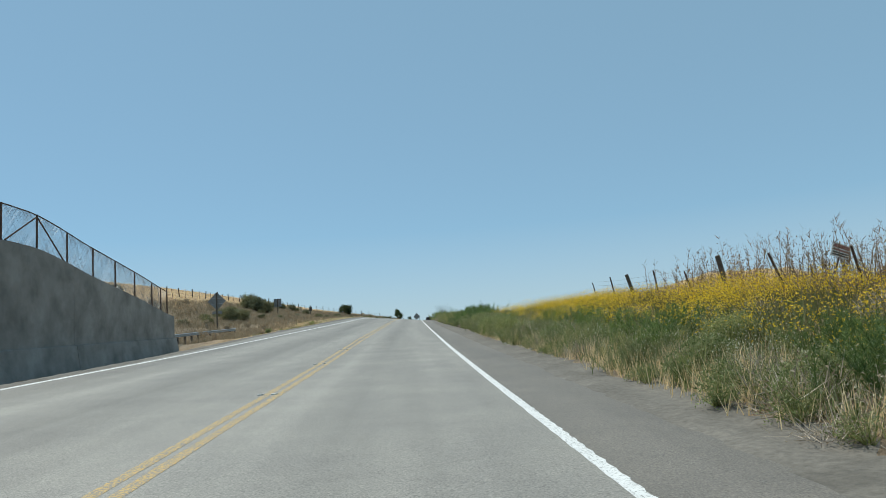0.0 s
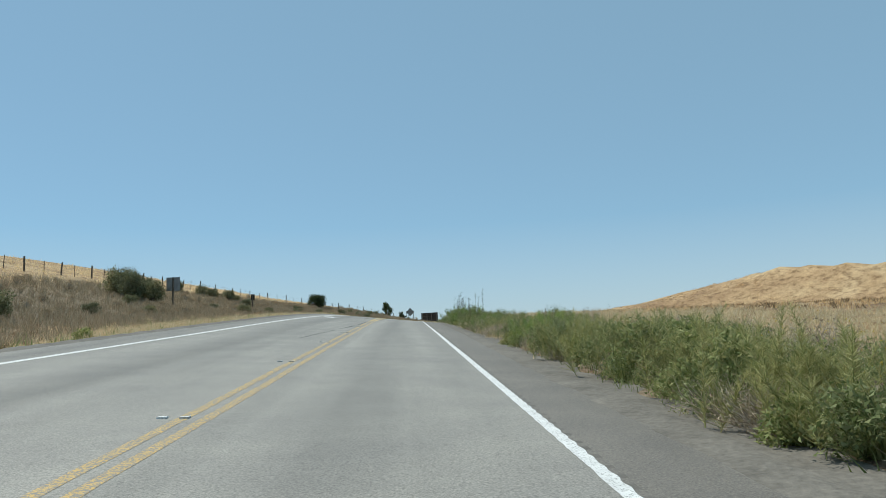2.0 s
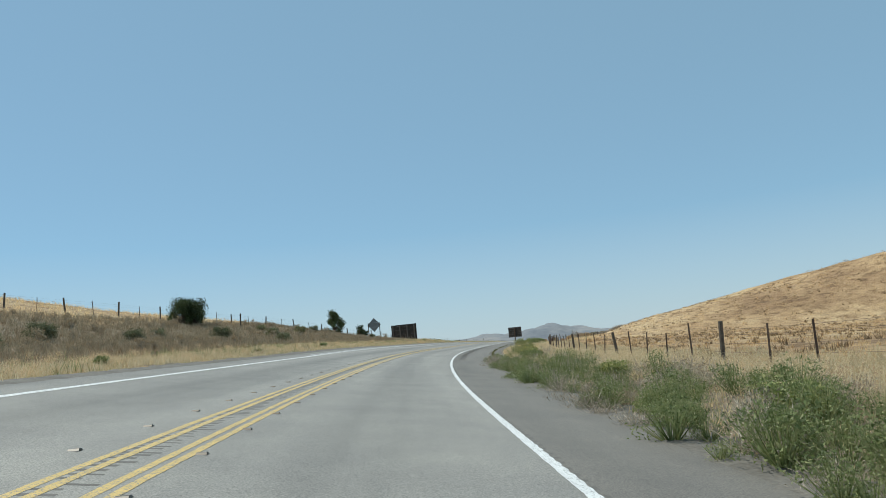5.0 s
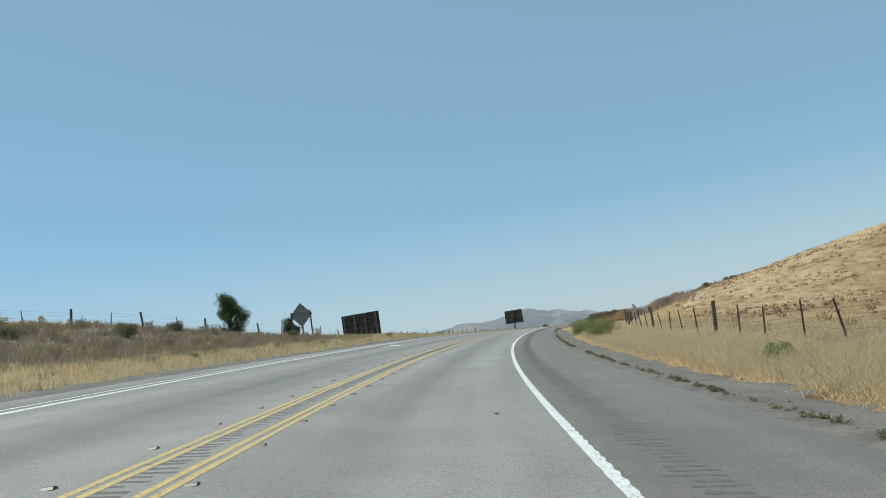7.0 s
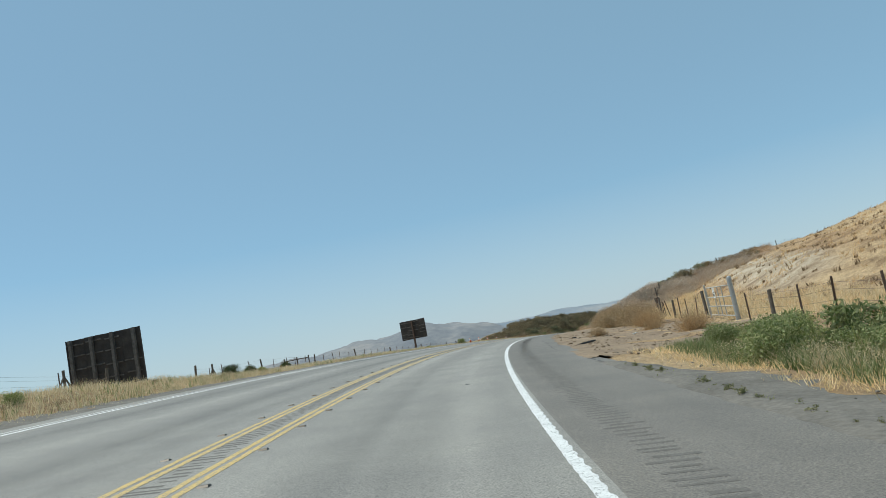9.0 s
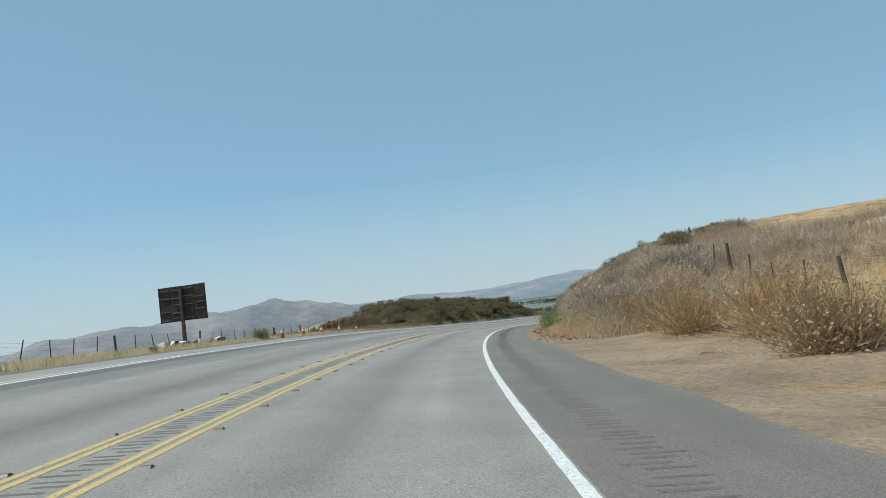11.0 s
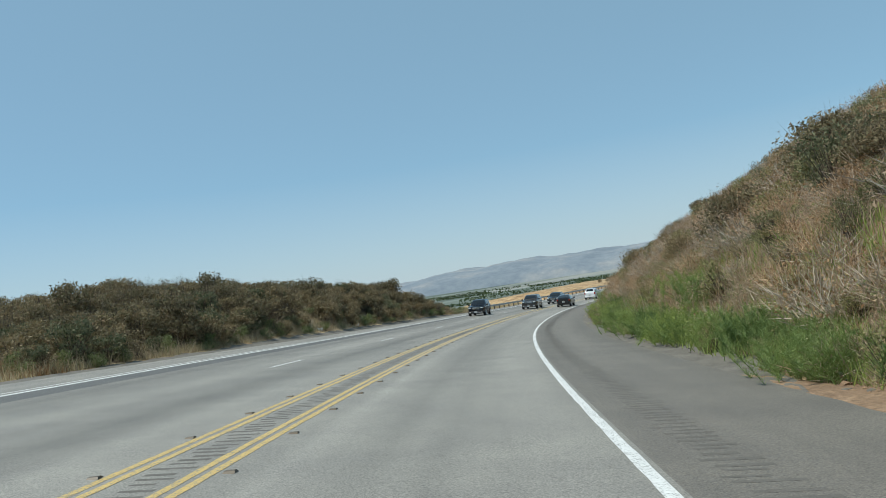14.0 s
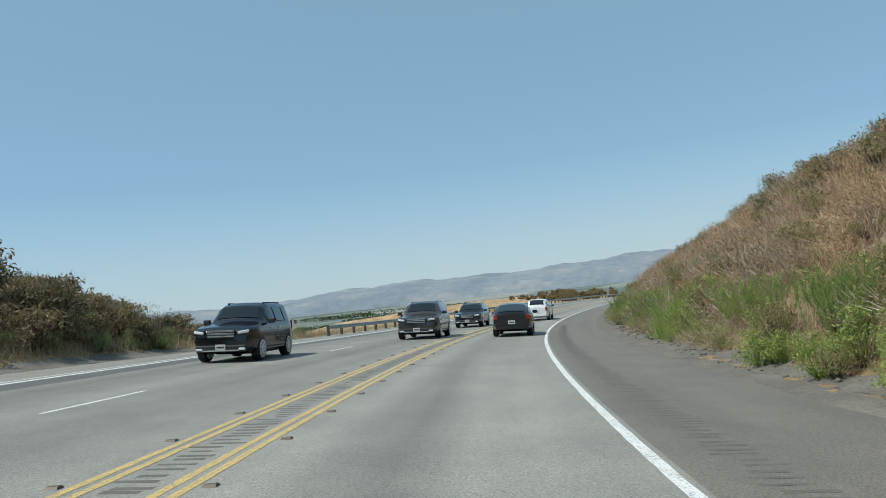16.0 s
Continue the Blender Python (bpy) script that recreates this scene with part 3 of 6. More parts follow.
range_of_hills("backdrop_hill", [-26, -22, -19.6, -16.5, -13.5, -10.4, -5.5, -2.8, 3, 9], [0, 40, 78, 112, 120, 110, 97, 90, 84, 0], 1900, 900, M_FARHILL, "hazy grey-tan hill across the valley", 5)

# ---- road ----
r_s = np.arange(-130, 700, 1.0)
road = sheet("road", r_s, np.linspace(0, 1, 15), (lambda S, L: deck(S, L), lambda S, L: -np.interp(S, *EDGE_L) + (1.30 + np.interp(S, *EDGE_L)) * L), M_ROAD, uv=True)
tagged(road, "worn light grey asphalt carriageway", "road")
shoulder = sheet("shoulder", r_s, np.linspace(0, 1, 5), (lambda S, L: deck(S, L) + 0.0, lambda S, L: 1.30 + (np.interp(S, *EDGE_R) + 0.12 * np.sin(S * 0.9) * np.sin(S * 0.37) - 1.30) * L), M_SHOULDER, uv=True)
tagged(shoulder, "brown-grey asphalt shoulder", "road shoulder")


def stripe(name, s0, s1, lat, width, mat, label, step=1.0, up=0.0025, notch=0.0):
    s = np.append(np.arange(s0, s1, step), s1)
    mid = np.interp(s, *lat) if isinstance(lat, tuple) else np.full(len(s), float(lat))
    teeth = notch * np.where(np.sin(s * 2 * math.pi / 0.32) > 0, 0.5, -0.5)
    ragged = np.random.RandomState(int(s0 * 7 + width * 999) % 9999).uniform(-0.006, 0.006, (2, len(s)))
    V, n = [], len(s)
    for off in (-width / 2 + ragged[0], width / 2 + ragged[1] + teeth):
        x, y = plan(s, mid + off)
        V.append(np.stack([x, y, deck(s, mid + off) + up], -1))
    V = np.concatenate(V)
    i = np.arange(n - 1)
    ob = mesh_object(name, V.tolist(), np.stack([i, i + n, i + n + 1, i + 1], -1).tolist(), mat)
    return tagged(ob, label, "road marking", kind="structure")


EDGELINE_R = ([-140, 176, 226, 238, 254, 268, 300, 345, 369, 384, 412, 430, 442, 760], [1.235, 1.24, 1.24, 1.175, 1.165, 1.20, 1.22, 1.215, 1.225, 1.19, 1.20, 1.20, 1.18, 1.18])
EDGELINE_L = ([-140, 14, 42, 84, 126, 182, 265, 330, 420, 760], [9.73, 9.73, 8.95, 7.75, 6.95, 7.30, 10.5, 10.8, 11.0, 11.0])
stripe("edge_line_right", -120, 176, EDGELINE_R, 0.125, M_WHITE, "worn white edge line with notched edges", 0.08, notch=0.016)
stripe("edge_line_right", 176, 300, EDGELINE_R, 0.122, M_WHITE, "worn white edge line with notched edges", 0.08, notch=0.02)
stripe("edge_line_right", 300, 690, EDGELINE_R, 0.115, M_WHITE, "worn white edge line", 0.3)
stripe("dark_band", 292, 600, ([0, 292, 330, 420, 760], [-10.0, -10.0, -10.2, -10.4, -10.4]), 1.25, M_OLDROAD, "darker strip of old asphalt", 1.0, 0.0013)
stripe("edge_line_outer", 186, 690, (EDGELINE_L[0], [-v - 0.42 for v in EDGELINE_L[1]]), 0.10, M_WHITE, "faint second edge line", 0.4)
stripe("edge_line_left", -120, 690, (EDGELINE_L[0], [-v for v in EDGELINE_L[1]]), 0.20, M_WHITE, "worn white edge line", 0.5)
YEL_R = ([-140, 20, 36, 66, 90, 110, 150, 214, 340, 440, 760], [-2.52, -2.52, -2.56, -2.34, -2.33, -2.42, -2.44, -2.47, -2.52, -2.49, -2.49])
YEL_L = ([-140, 20, 36, 66, 90, 110, 118, 150, 214, 340, 440, 760], [-2.74, -2.74, -2.84, -2.6, -2.59, -2.70, -2.84, -3.0, -3.12, -3.32, -3.25, -3.25])
for nm, lat in (("yellow_line_right", YEL_R), ("yellow_line_left", YEL_L)):
    stripe(nm + "_single", -120, 106, lat, 0.13, M_YELLOWOLD, "chipped yellow centre line", 0.3)
    for k, dl in enumerate((-1, 1)):
        at = [96, 106, 112, 118, 125, 150, 214, 340, 440, 760]
        stripe(nm + ("_outer" if k else "_inner"), 106, 690, (at, (np.interp(at, *lat) + dl * np.interp(at, [104, 128], [0.04, 0.08])).tolist()), 0.09, M_YELLOW, "worn yellow centre line", 0.3, 0.0025 + 0.0008 * k)
for k in range(21):
    s0 = 337.9 + 15.3 * k
    if s0 > 330:
        stripe("lane_dash", s0, s0 + 2.9, -6.55, 0.10, M_WHITE, "white broken lane line dash", 0.5)

# ---- plants: every leaf, blade and twig is a small face of its own ----
def shards(base, tip, width, rng):
    """Thin triangles from base to tip, width across at the base."""
    d = tip - base
    side = np.cross(d, rng.normal(size=d.shape))
    side /= np.linalg.norm(side, axis=1, keepdims=True) + 1e-9
    w = np.asarray(width).reshape(-1, 1) if np.ndim(width) else width
    return np.stack([base - side * w / 2, base + side * w / 2, tip], 1)


def leaves(centre, size, rng):
    """Small free-standing triangles of random turn."""
    n = len(centre)
    a, b = rng.normal(size=(n, 3)), rng.normal(size=(n, 3))
    a /= np.linalg.norm(a, axis=1, keepdims=True)
    b = np.cross(a, b)
    b /= np.linalg.norm(b, axis=1, keepdims=True) + 1e-9
    s = (size * rng.uniform(0.6, 1.3, n))[:, None]
    return np.stack([centre - a * s, centre + a * s * 0.3 + b * s * 0.6, centre + a * s - b * s * 0.25], 1)


def tri_mesh(name, tris):
    tris = np.concatenate(tris) if isinstance(tris, list) else tris
    n = len(tris)
    me = bpy.data.meshes.new(name)
    me.vertices.add(n * 3)
    me.vertices.foreach_set("co", tris.astype(np.float32).ravel())
    me.loops.add(n * 3)
    me.loops.foreach_set("vertex_index", np.arange(n * 3, dtype=np.int32))
    me.polygons.add(n)
    me.polygons.foreach_set("loop_start", np.arange(0, n * 3, 3, dtype=np.int32))
    me.update(calc_edges=True)
    return me


def tri_object(name, tris, mat, parent=None, label=""):
    me = tri_mesh(name, tris)
    me.materials.append(mat)
    ob = new(name, me)
    if parent is not None:
        ob.parent = parent
    return tagged(ob, label)


def unit(rng, n, up=0.0):
    v = rng.normal(size=(n, 3))
    v[:, 2] = np.abs(v[:, 2]) + up
    return v / np.linalg.norm(v, axis=1, keepdims=True)


def fennel_tris(rng, h=1.5, r=1.15, stems=54):
    """A clump of feathery green plants: upright stems with plumes of threads."""
    st, fo = [], []
    for _ in range(stems):
        b = np.array([*(rng.normal(size=2) * r * 0.45), 0.0])
        top = b + np.array([*(rng.normal(size=2) * r * 0.33), h * rng.uniform(0.5, 1.05)])
        st.append(shards(b[None], top[None], 0.022, rng))
        n = 170
        f = rng.uniform(0.12, 1, n)[:, None]
        o = b + (top - b) * f
        d = unit(rng, n, 0.5) * (0.10 + 0.24 * (1 - f * 0.65)) * rng.uniform(0.6, 1.3, (n, 1))
        fo.append(shards(o, o + d, 0.010, rng))
    return np.concatenate(st), np.concatenate(fo)


def shrub_tris(rng, h=1.4, r=0.9, n=2600, leaf=0.045, lumps=11):
    """A lumpy shrub: forked twigs with leaves gathered in clumps, gaps between them."""
    fo, st = [], []
    for _ in range(lumps):
        a, z = rng.uniform(0, 6.28), rng.uniform(0.12, 0.76) ** 0.9
        q = rng.uniform(0.25, 0.95) ** 0.6 * r * 0.8 * math.sqrt(max(0.05, 1 - z * z))
        c = np.array([q * np.cos(a), q * np.sin(a), h * z])
        k = n // lumps
        v = rng.normal(size=(k, 3))
        v /= np.linalg.norm(v, axis=1, keepdims=True)
        rad = r * rng.uniform(0.28, 0.5)
        p = c + v * rad * rng.uniform(0.35, 1.05, (k, 1)) * np.array([1, 1, 0.75])
        p[:, 2] = np.maximum(p[:, 2], 0.03)
        fo.append(leaves(p, leaf, rng))
        e = c + unit(rng, 7, 0.4) * rad * 1.25
        st.append(shards(np.tile([c[0] * 0.2, c[1] * 0.2, 0.0], (7, 1)), e, 0.03, rng))
    return np.concatenate(st), np.concatenate(fo)


def twiggy_tris(rng, h=1.1, r=0.8, n=900):
    """A dry shrub: a spray of bare twigs with withered bits along them."""
    d = unit(rng, n, 0.35) * np.array([r, r, h])
    b = rng.normal(size=(n, 3)) * np.array([r * 0.22, r * 0.22, 0.02])
    f0 = rng.uniform(0, 0.65, (n, 1))
    st = shards(b + d * f0, b + d * np.minimum(1, f0 + rng.uniform(0.25, 0.5, (n, 1))) + rng.normal(size=(n, 3)) * 0.06, 0.016, rng)
    m = int(n * 1.2)
    o = unit(rng, m, 0.3) * np.array([r, r, h]) * rng.uniform(0.35, 1.0, (m, 1))
    return st, leaves(o, 0.035, rng)


def stalk_tris(rng, h=2.2, n=7):
    """Tall dead flower stalks with short side shoots."""
    st, fo = [], []
    for _ in range(n):
        b = np.array([*(rng.normal(size=2) * 0.28), 0.0])
        t = b + np.array([*(rng.normal(size=2) * 0.28), h * rng.uniform(0.6, 1.05)])
        st.append(shards(b[None], t[None], 0.045, rng))
        st.append(shards(b[None], t[None], 0.045, rng))
        k = 16
        f = rng.uniform(0.35, 1, (k, 1))
        o = b + (t - b) * f
        st.append(shards(o, o + unit(rng, k, 0.9) * rng.uniform(0.1, 0.45, (k, 1)) * (1.15 - f * 0.5), 0.018, rng))
        fo.append(leaves(b + (t - b) * rng.uniform(0.3, 1, (22, 1)) + rng.normal(size=(22, 3)) * 0.09, 0.035, rng))
    return np.concatenate(st), np.concatenate(fo)


PLANTS = {}


def plant_kind(key, maker, count, stem_mat, leaf_mat, seed, **kw):
    rng = np.random.RandomState(seed)
    PLANTS[key] = []
    for _ in range(count):
        st, fo = maker(rng, **kw)
        a, b = tri_mesh("foliage", fo), tri_mesh("stem_spray", st)
        a.materials.append(leaf_mat)
        b.materials.append(stem_mat)
        PLANTS[key].append((a, b))


plant_kind("fennel", fennel_tris, 5, M_FENNEL, M_FENNEL, 11)
plant_kind("freshfennel", fennel_tris, 5, M_FENNELBRIGHT, M_FENNELBRIGHT, 25)
plant_kind("palefennel", fennel_tris, 5, M_FENNELPALE, M_FENNELPALE, 26)
plant_kind("weed", shrub_tris, 4, M_GREEN, M_GREEN, 12, h=0.9, r=0.7, n=2200, leaf=0.05, lumps=14)
plant_kind("shrub", shrub_tris, 5, M_BARK, M_OLIVE, 13, h=1.5, r=1.1, n=3400, leaf=0.06, lumps=13)
plant_kind("darkbush", shrub_tris, 4, M_BARK, M_TREE, 14, h=2.2, r=1.6, n=5200, leaf=0.085, lumps=22)
plant_kind("greybush", shrub_tris, 4, M_BARK, M_GREYGREEN, 19, h=2.0, r=1.7, n=5200, leaf=0.08, lumps=24)
plant_kind("bankbush", shrub_tris, 4, M_BARK, M_SCRUB, 20, h=1.7, r=1.4, n=4200, leaf=0.06, lumps=22)
plant_kind("leafy", shrub_tris, 4, M_GREEN, M_GREEN, 21, h=1.15, r=0.95, n=4600, leaf=0.040, lumps=24)
plant_kind("dry", twiggy_tris, 5, M_GREYTWIG, M_BROWN, 15)
plant_kind("brown", twiggy_tris, 4, M_BROWN, M_BROWN, 16, h=0.9, r=0.8, n=1000)
plant_kind("tan", twiggy_tris, 4, M_TAN, M_TAN, 18, h=1.1, r=1.0, n=1500)
plant_kind("stalk", stalk_tris, 5, M_STALK, M_STALK, 17, n=4)
plant_kind("drystalk", stalk_tris, 4, M_BROWN, M_BROWN, 22, n=5)
plant_kind("straw_stalk", stalk_tris, 4, M_PINK, M_PINK, 27, n=4)
plant_kind("sage", shrub_tris, 4, M_SAGE, M_SAGE, 23, h=1.0, r=0.8, n=2400, leaf=0.045, lumps=16)
plant_kind("bleached", twiggy_tris, 4, M_GREYTWIG, M_PINK, 24, h=1.0, r=0.9, n=1100)

PLANT_TEXT = {"fennel": ("fennel_clump", "feathery green fennel clump at the roadside", "fennel"), "weed": ("weed_clump", "low green leafy weeds beside the paving", "weeds"),
              "shrub": ("shrub", "olive-brown dry shrub on the slope", "shrub"), "darkbush": ("bush", "dark green rounded bush on dry grass", "bush"),
              "greybush": ("bush", "grey-green rounded bush on the dry slope", "bush"), "bankbush": ("bush", "brown-olive rounded bush on the bank", "bush"), "leafy": ("leafy_shrub", "leafy green roadside shrub beside the paving", "shrub"),
              "dry": ("dry_shrub", "bleached twiggy dead shrub on the bank", "shrub"), "brown": ("brown_shrub", "withered red-brown shrub on the bank", "shrub"),
              "tan": ("tumbleweed", "golden-brown fluffy tumbleweed bush on dirt", "bush"), "stalk": ("dead_stalks", "tall dark olive fennel stalks above the verge", "weeds"), "drystalk": ("dead_stalks", "thin dry stalks standing above the flowers", "weeds"),
              "freshfennel": ("fennel_clump", "bright green feathery fennel at the bank's foot", "fennel"), "palefennel": ("fennel_clump", "dusty pale green fennel beside the shoulder", "fennel"),
              "straw_stalk": ("dead_stalks", "dry straw-coloured stalks above bright green fennel", "weeds"), "sage": ("weed_clump", "dusty olive weeds beside the paving", "weeds"), "bleached": ("dry_shrub", "bleached pinkish twiggy shrub on the bank", "shrub")}
p_rng = random.Random(5)


def plant(key, s, l, size=1.0, tall=1.0, label=None, sink=0.05):
    name, text, cat = PLANT_TEXT[key]
    fol, stem = p_rng.choice(PLANTS[key])
    ob = tagged(new(name, fol), label or text, cat, "roadside " + cat)
    if key in ("stalk", "drystalk", "straw_stalk"):
        tagged(ob, kind="stuff")
    ob.matrix_world = spot(s, l, -sink, p_rng.uniform(0, 6.28)) @ Matrix.Diagonal((size, size, size * tall, 1))
    st = tagged(new("stem_spray", stem), kind="stuff")
    st.parent = ob
    return ob


def scatter(rng, n, s0, s1, l0, l1, edge=False):
    s, l = rng.uniform(s0, s1, n), rng.uniform(l0, l1, n)
    if edge:
        l = l + np.interp(s, *EDGE_R)
    x, y = plan(s, l)
    return np.stack([x, y, ground(s, l)], -1), s, l


def grass(name, n, s0, s1, l0, l1, h, w, mat, label, seed, lean=0.3, clump=6, edge=None, patch=None):
    """A field of single blades in clumps."""
    rng = np.random.RandomState(seed)
    m = n // clump
    s, l = rng.uniform(s0, s1, m), rng.uniform(0, 1, m)
    if edge == "R":
        l = np.interp(s, *EDGE_R) + l0 + (l1 - l0) * l
    elif edge == "L":
        l = -np.interp(s, *EDGE_L) - l0 - (l1 - l0) * l
    else:
        l = l0 + (l1 - l0) * l
    if patch:
        keep = (np.sin(s * patch + 2 * np.sin(l * 0.8)) * np.sin(l * patch * 1.7 + s * 0.13) + rng.uniform(-0.8, 0.8, m)) > -0.1
        s, l = s[keep], l[keep]
    s, l = np.repeat(s, clump) + rng.normal(size=len(s) * clump) * 0.10, np.repeat(l, clump) + rng.normal(size=len(l) * clump) * 0.10
    x, y = plan(s, l)
    b = np.stack([x, y, ground(s, l) - 0.02], -1)
    hh = rng.uniform(0.5, 1.15, len(b)) * h * np.repeat(rng.uniform(0.6, 1.2, len(b) // clump), clump)
    t = b + np.stack([rng.normal(size=len(b)) * lean * hh, rng.normal(size=len(b)) * lean * hh, hh], -1)
    ob = tri_object(name, shards(b, t, w, rng), mat)
    return tagged(ob, label, "grass", kind="stuff")


def dabs(name, n, s0, s1, l0, l1, z0, z1, size, mat, label, seed, edge=None):
    """Flower heads or leaves hanging at a height over the ground."""
    rng = np.random.RandomState(seed)
    s, l = rng.uniform(s0, s1, n), rng.uniform(l0, l1, n)
    x, y = plan(s, l)
    keep = wobble(x * 0.7, y * 0.7) + rng.uniform(-1, 1, n) > -0.55
    s, l, x, y = s[keep], l[keep], x[keep], y[keep]
    lift = 0.75 + 0.25 * np.sin(s * 1.7) * np.sin(l * 2.1)
    p = np.stack([x, y, ground(s, l) + rng.uniform(z0, z1, len(s)) * lift], -1)
    ob = tri_object(name, leaves(p, size, rng), mat)
    return tagged(ob, label, "flowers", kind="stuff")


def scrub(name, number, s0, s1, l0, l1, maker, size, mat_st, mat_fo, label, seed, keep=None, edge=False, **kw):
    """Low scrub too dense to count, built shrub by shrub into two meshes: twigs and leaves."""
    rng = np.random.RandomState(seed)
    P, s, l = scatter(rng, number, s0, s1, l0, l1, edge)
    kinds = [maker(rng, **kw) for _ in range(6)]
    A, B = [], []
    for i in range(number):
        if keep and not keep(s[i], l[i], rng):
            continue
        st, fo = kinds[i % 6]
        a, k = rng.uniform(0, 6.28), size * rng.uniform(0.6, 1.35)
        R = np.array([[math.cos(a), -math.sin(a), 0], [math.sin(a), math.cos(a), 0], [0, 0, rng.uniform(0.75, 1.2)]]).T * k
        A.append(st @ R + P[i])
        B.append(fo @ R + P[i])
    ob = tagged(tri_object(name, B, mat_fo), label, "scrub", kind="stuff")
    tri_object("twigs", A, mat_st, ob)
    return ob


# verges
grass("dry_grass_left_verge", 150000, 80, 400, 0.5, 4.2, 0.33, 0.020, M_DRY, "pale dry grass along the road's edge", 21, edge="L")
grass("dry_grass_left_slope", 60000, 58, 300, -60, -35, 0.5, 0.03, M_DRY, "dry grass on the hillside", 22, patch=0.35)
grass("brown_weeds_left_slope", 210000, 60, 264, -37, -14.5, 0.6, 0.026, M_WEEDS, "withered brown weeds on the slope", 23)
grass("brown_weeds_slope_red", 22000, 60, 262, -34, -15, 0.7, 0.026, M_BROWN, "red-brown withered weeds on the slope", 230, patch=0.12)
grass("brown_weeds_field", 40000, 372, 402, -27, -14.5, 0.5, 0.026, M_BROWN, "orange-brown withered weeds by the verge", 231)
grass("dry_grass_left_field", 80000, 262, 400, -60, -16, 0.24, 0.026, M_DRY, "dry grass on the open field", 24)
grass("green_weeds_left", 30000, 60, 400, 0.6, 5.0, 0.4, 0.03, M_GREEN, "scattered green weeds in the verge", 25, edge="L", patch=0.11)
grass("straw_right_verge", 12000, -12, 34, 0.5, 2.2, 0.45, 0.018, M_DRY, "pale straw grass at the shoulder", 26, edge="R")
grass("green_grass_right_verge", 36000, -12, 48, 0.7, 4.5, 0.45, 0.022, M_GREEN, "tall green grass below the flowers", 27, edge="R")
grass("mustard_stems", 45000, -12, 46, 5.2, 11.5, 0.62, 0.016, M_MUSTARDSTEM, "green and brown mustard stems", 28)
grass("brown_grass_bank_top", 34000, -12, 60, 9.5, 17, 0.7, 0.02, M_BROWN, "dry brown grass on top of the bank", 29)
grass("pink_brush_bank_top", 30000, -12, 60, 9.8, 15, 0.95, 0.02, M_PINK, "tall pinkish dry brush by the fence", 290, patch=0.3)
dabs("mustard_flowers", 125000, -12, 46, 5.0, 11.5, 0.30, 1.0, 0.026, M_MUSTARD, "dense yellow mustard flowers on the bank", 30)
dabs("pale_seed_heads", 26000, -12, 44, 3.6, 6.2, 0.15, 0.75, 0.017, M_SEED, "pale seed heads over the green weeds", 300)
dabs("pale_seed_heads_olive", 16000, 60, 180, 3.8, 7.0, 0.2, 0.7, 0.016, M_SEED, "pale seed heads among dusty weeds", 301)
dabs("mustard_flowers_sparse", 5000, 44, 66, 4.6, 10.5, 0.3, 1.0, 0.02, M_MUSTARD, "scattered yellow mustard flowers", 31)
grass("dry_grass_right", 100000, 66, 264, 5.8, 14, 0.34, 0.018, M_DRY, "dry golden grass by the fence", 32, lean=0.55)
grass("gutter_straw", 16000, 172, 268, 1.0, 2.2, 0.18, 0.016, M_DRY, "short straw at the gutter's edge", 322, edge="R", lean=0.6)
grass("dry_grass_right_far", 22000, 262, 335, 11.6, 16, 0.5, 0.02, M_DRY, "pale dry grass behind the gate", 320)
grass("dry_grass_gap", 9000, 83, 102, 0.5, 3.4, 0.42, 0.016, M_DRY, "tall pale straw between the green clumps", 323, edge="R", lean=0.45)
grass("dry_grass_toe", 16000, 72, 190, 0.4, 2.6, 0.26, 0.016, M_DRY, "pale straw between the roadside weeds", 321, edge="R")
grass("dry_grass_hill", 170000, 75, 345, 13, 80, 0.24, 0.05, M_HILLGRASS, "short dry grass on the golden hill", 33, patch=0.25)
grass("green_weeds_right", 22000, 60, 172, 0.35, 3.4, 0.24, 0.02, M_SAGE, "green weeds beside the shoulder", 34, edge="R", patch=0.16)
grass("crack_weeds", 10000, 178, 263, -0.12, 0.10, 0.09, 0.03, M_GREEN, "small weeds in the edge crack", 35, edge="R", patch=0.6)
grass("green_grass_pullout", 26000, 246, 267, 5.3, 8.6, 0.32, 0.02, M_GREEN, "lush green weeds beside the gutter", 36)
grass("bank_toe_grass", 60000, 325, 560, 1.1, 6.0, 0.6, 0.02, M_PINK, "dry grass at the foot of the bank", 37, edge="R", patch=0.2)
grass("bank_toe_green", 34000, 364, 440, 0.35, 3.4, 0.5, 0.022, M_FENNELBRIGHT, "bright green grass at the foot of the bank", 38, edge="R", patch=0.12)
grass("left_bank_foot", 40000, 395, 500, 0.8, 4.5, 0.5, 0.02, M_DRY, "dry weeds under the low bank", 39, edge="L")

# scrub on the two banks
scrub("bank_scrub_dry", 1350, 352, 548, 5.6, 27, twiggy_tris, 1.0, M_GREYTWIG, M_BROWN, "dense dry brown scrub on the cut bank", 41, keep=lambda s, l, r: s > 372 or l < 8 + (s - 334) * 0.3, n=300, h=1.0, r=0.9)
scrub("bank_scrub_brown", 1300, 392, 548, 6.5, 30, twiggy_tris, 1.05, M_PINK, M_BROWN, "red-brown withered scrub on the cut bank", 42, n=320, h=0.9, r=0.9)
scrub("bank_scrub_green", 280, 352, 540, 5.4, 14, shrub_tris, 0.75, M_BARK, M_OLIVE, "olive green shrubs on the cut bank", 43, n=700, leaf=0.06, lumps=8)
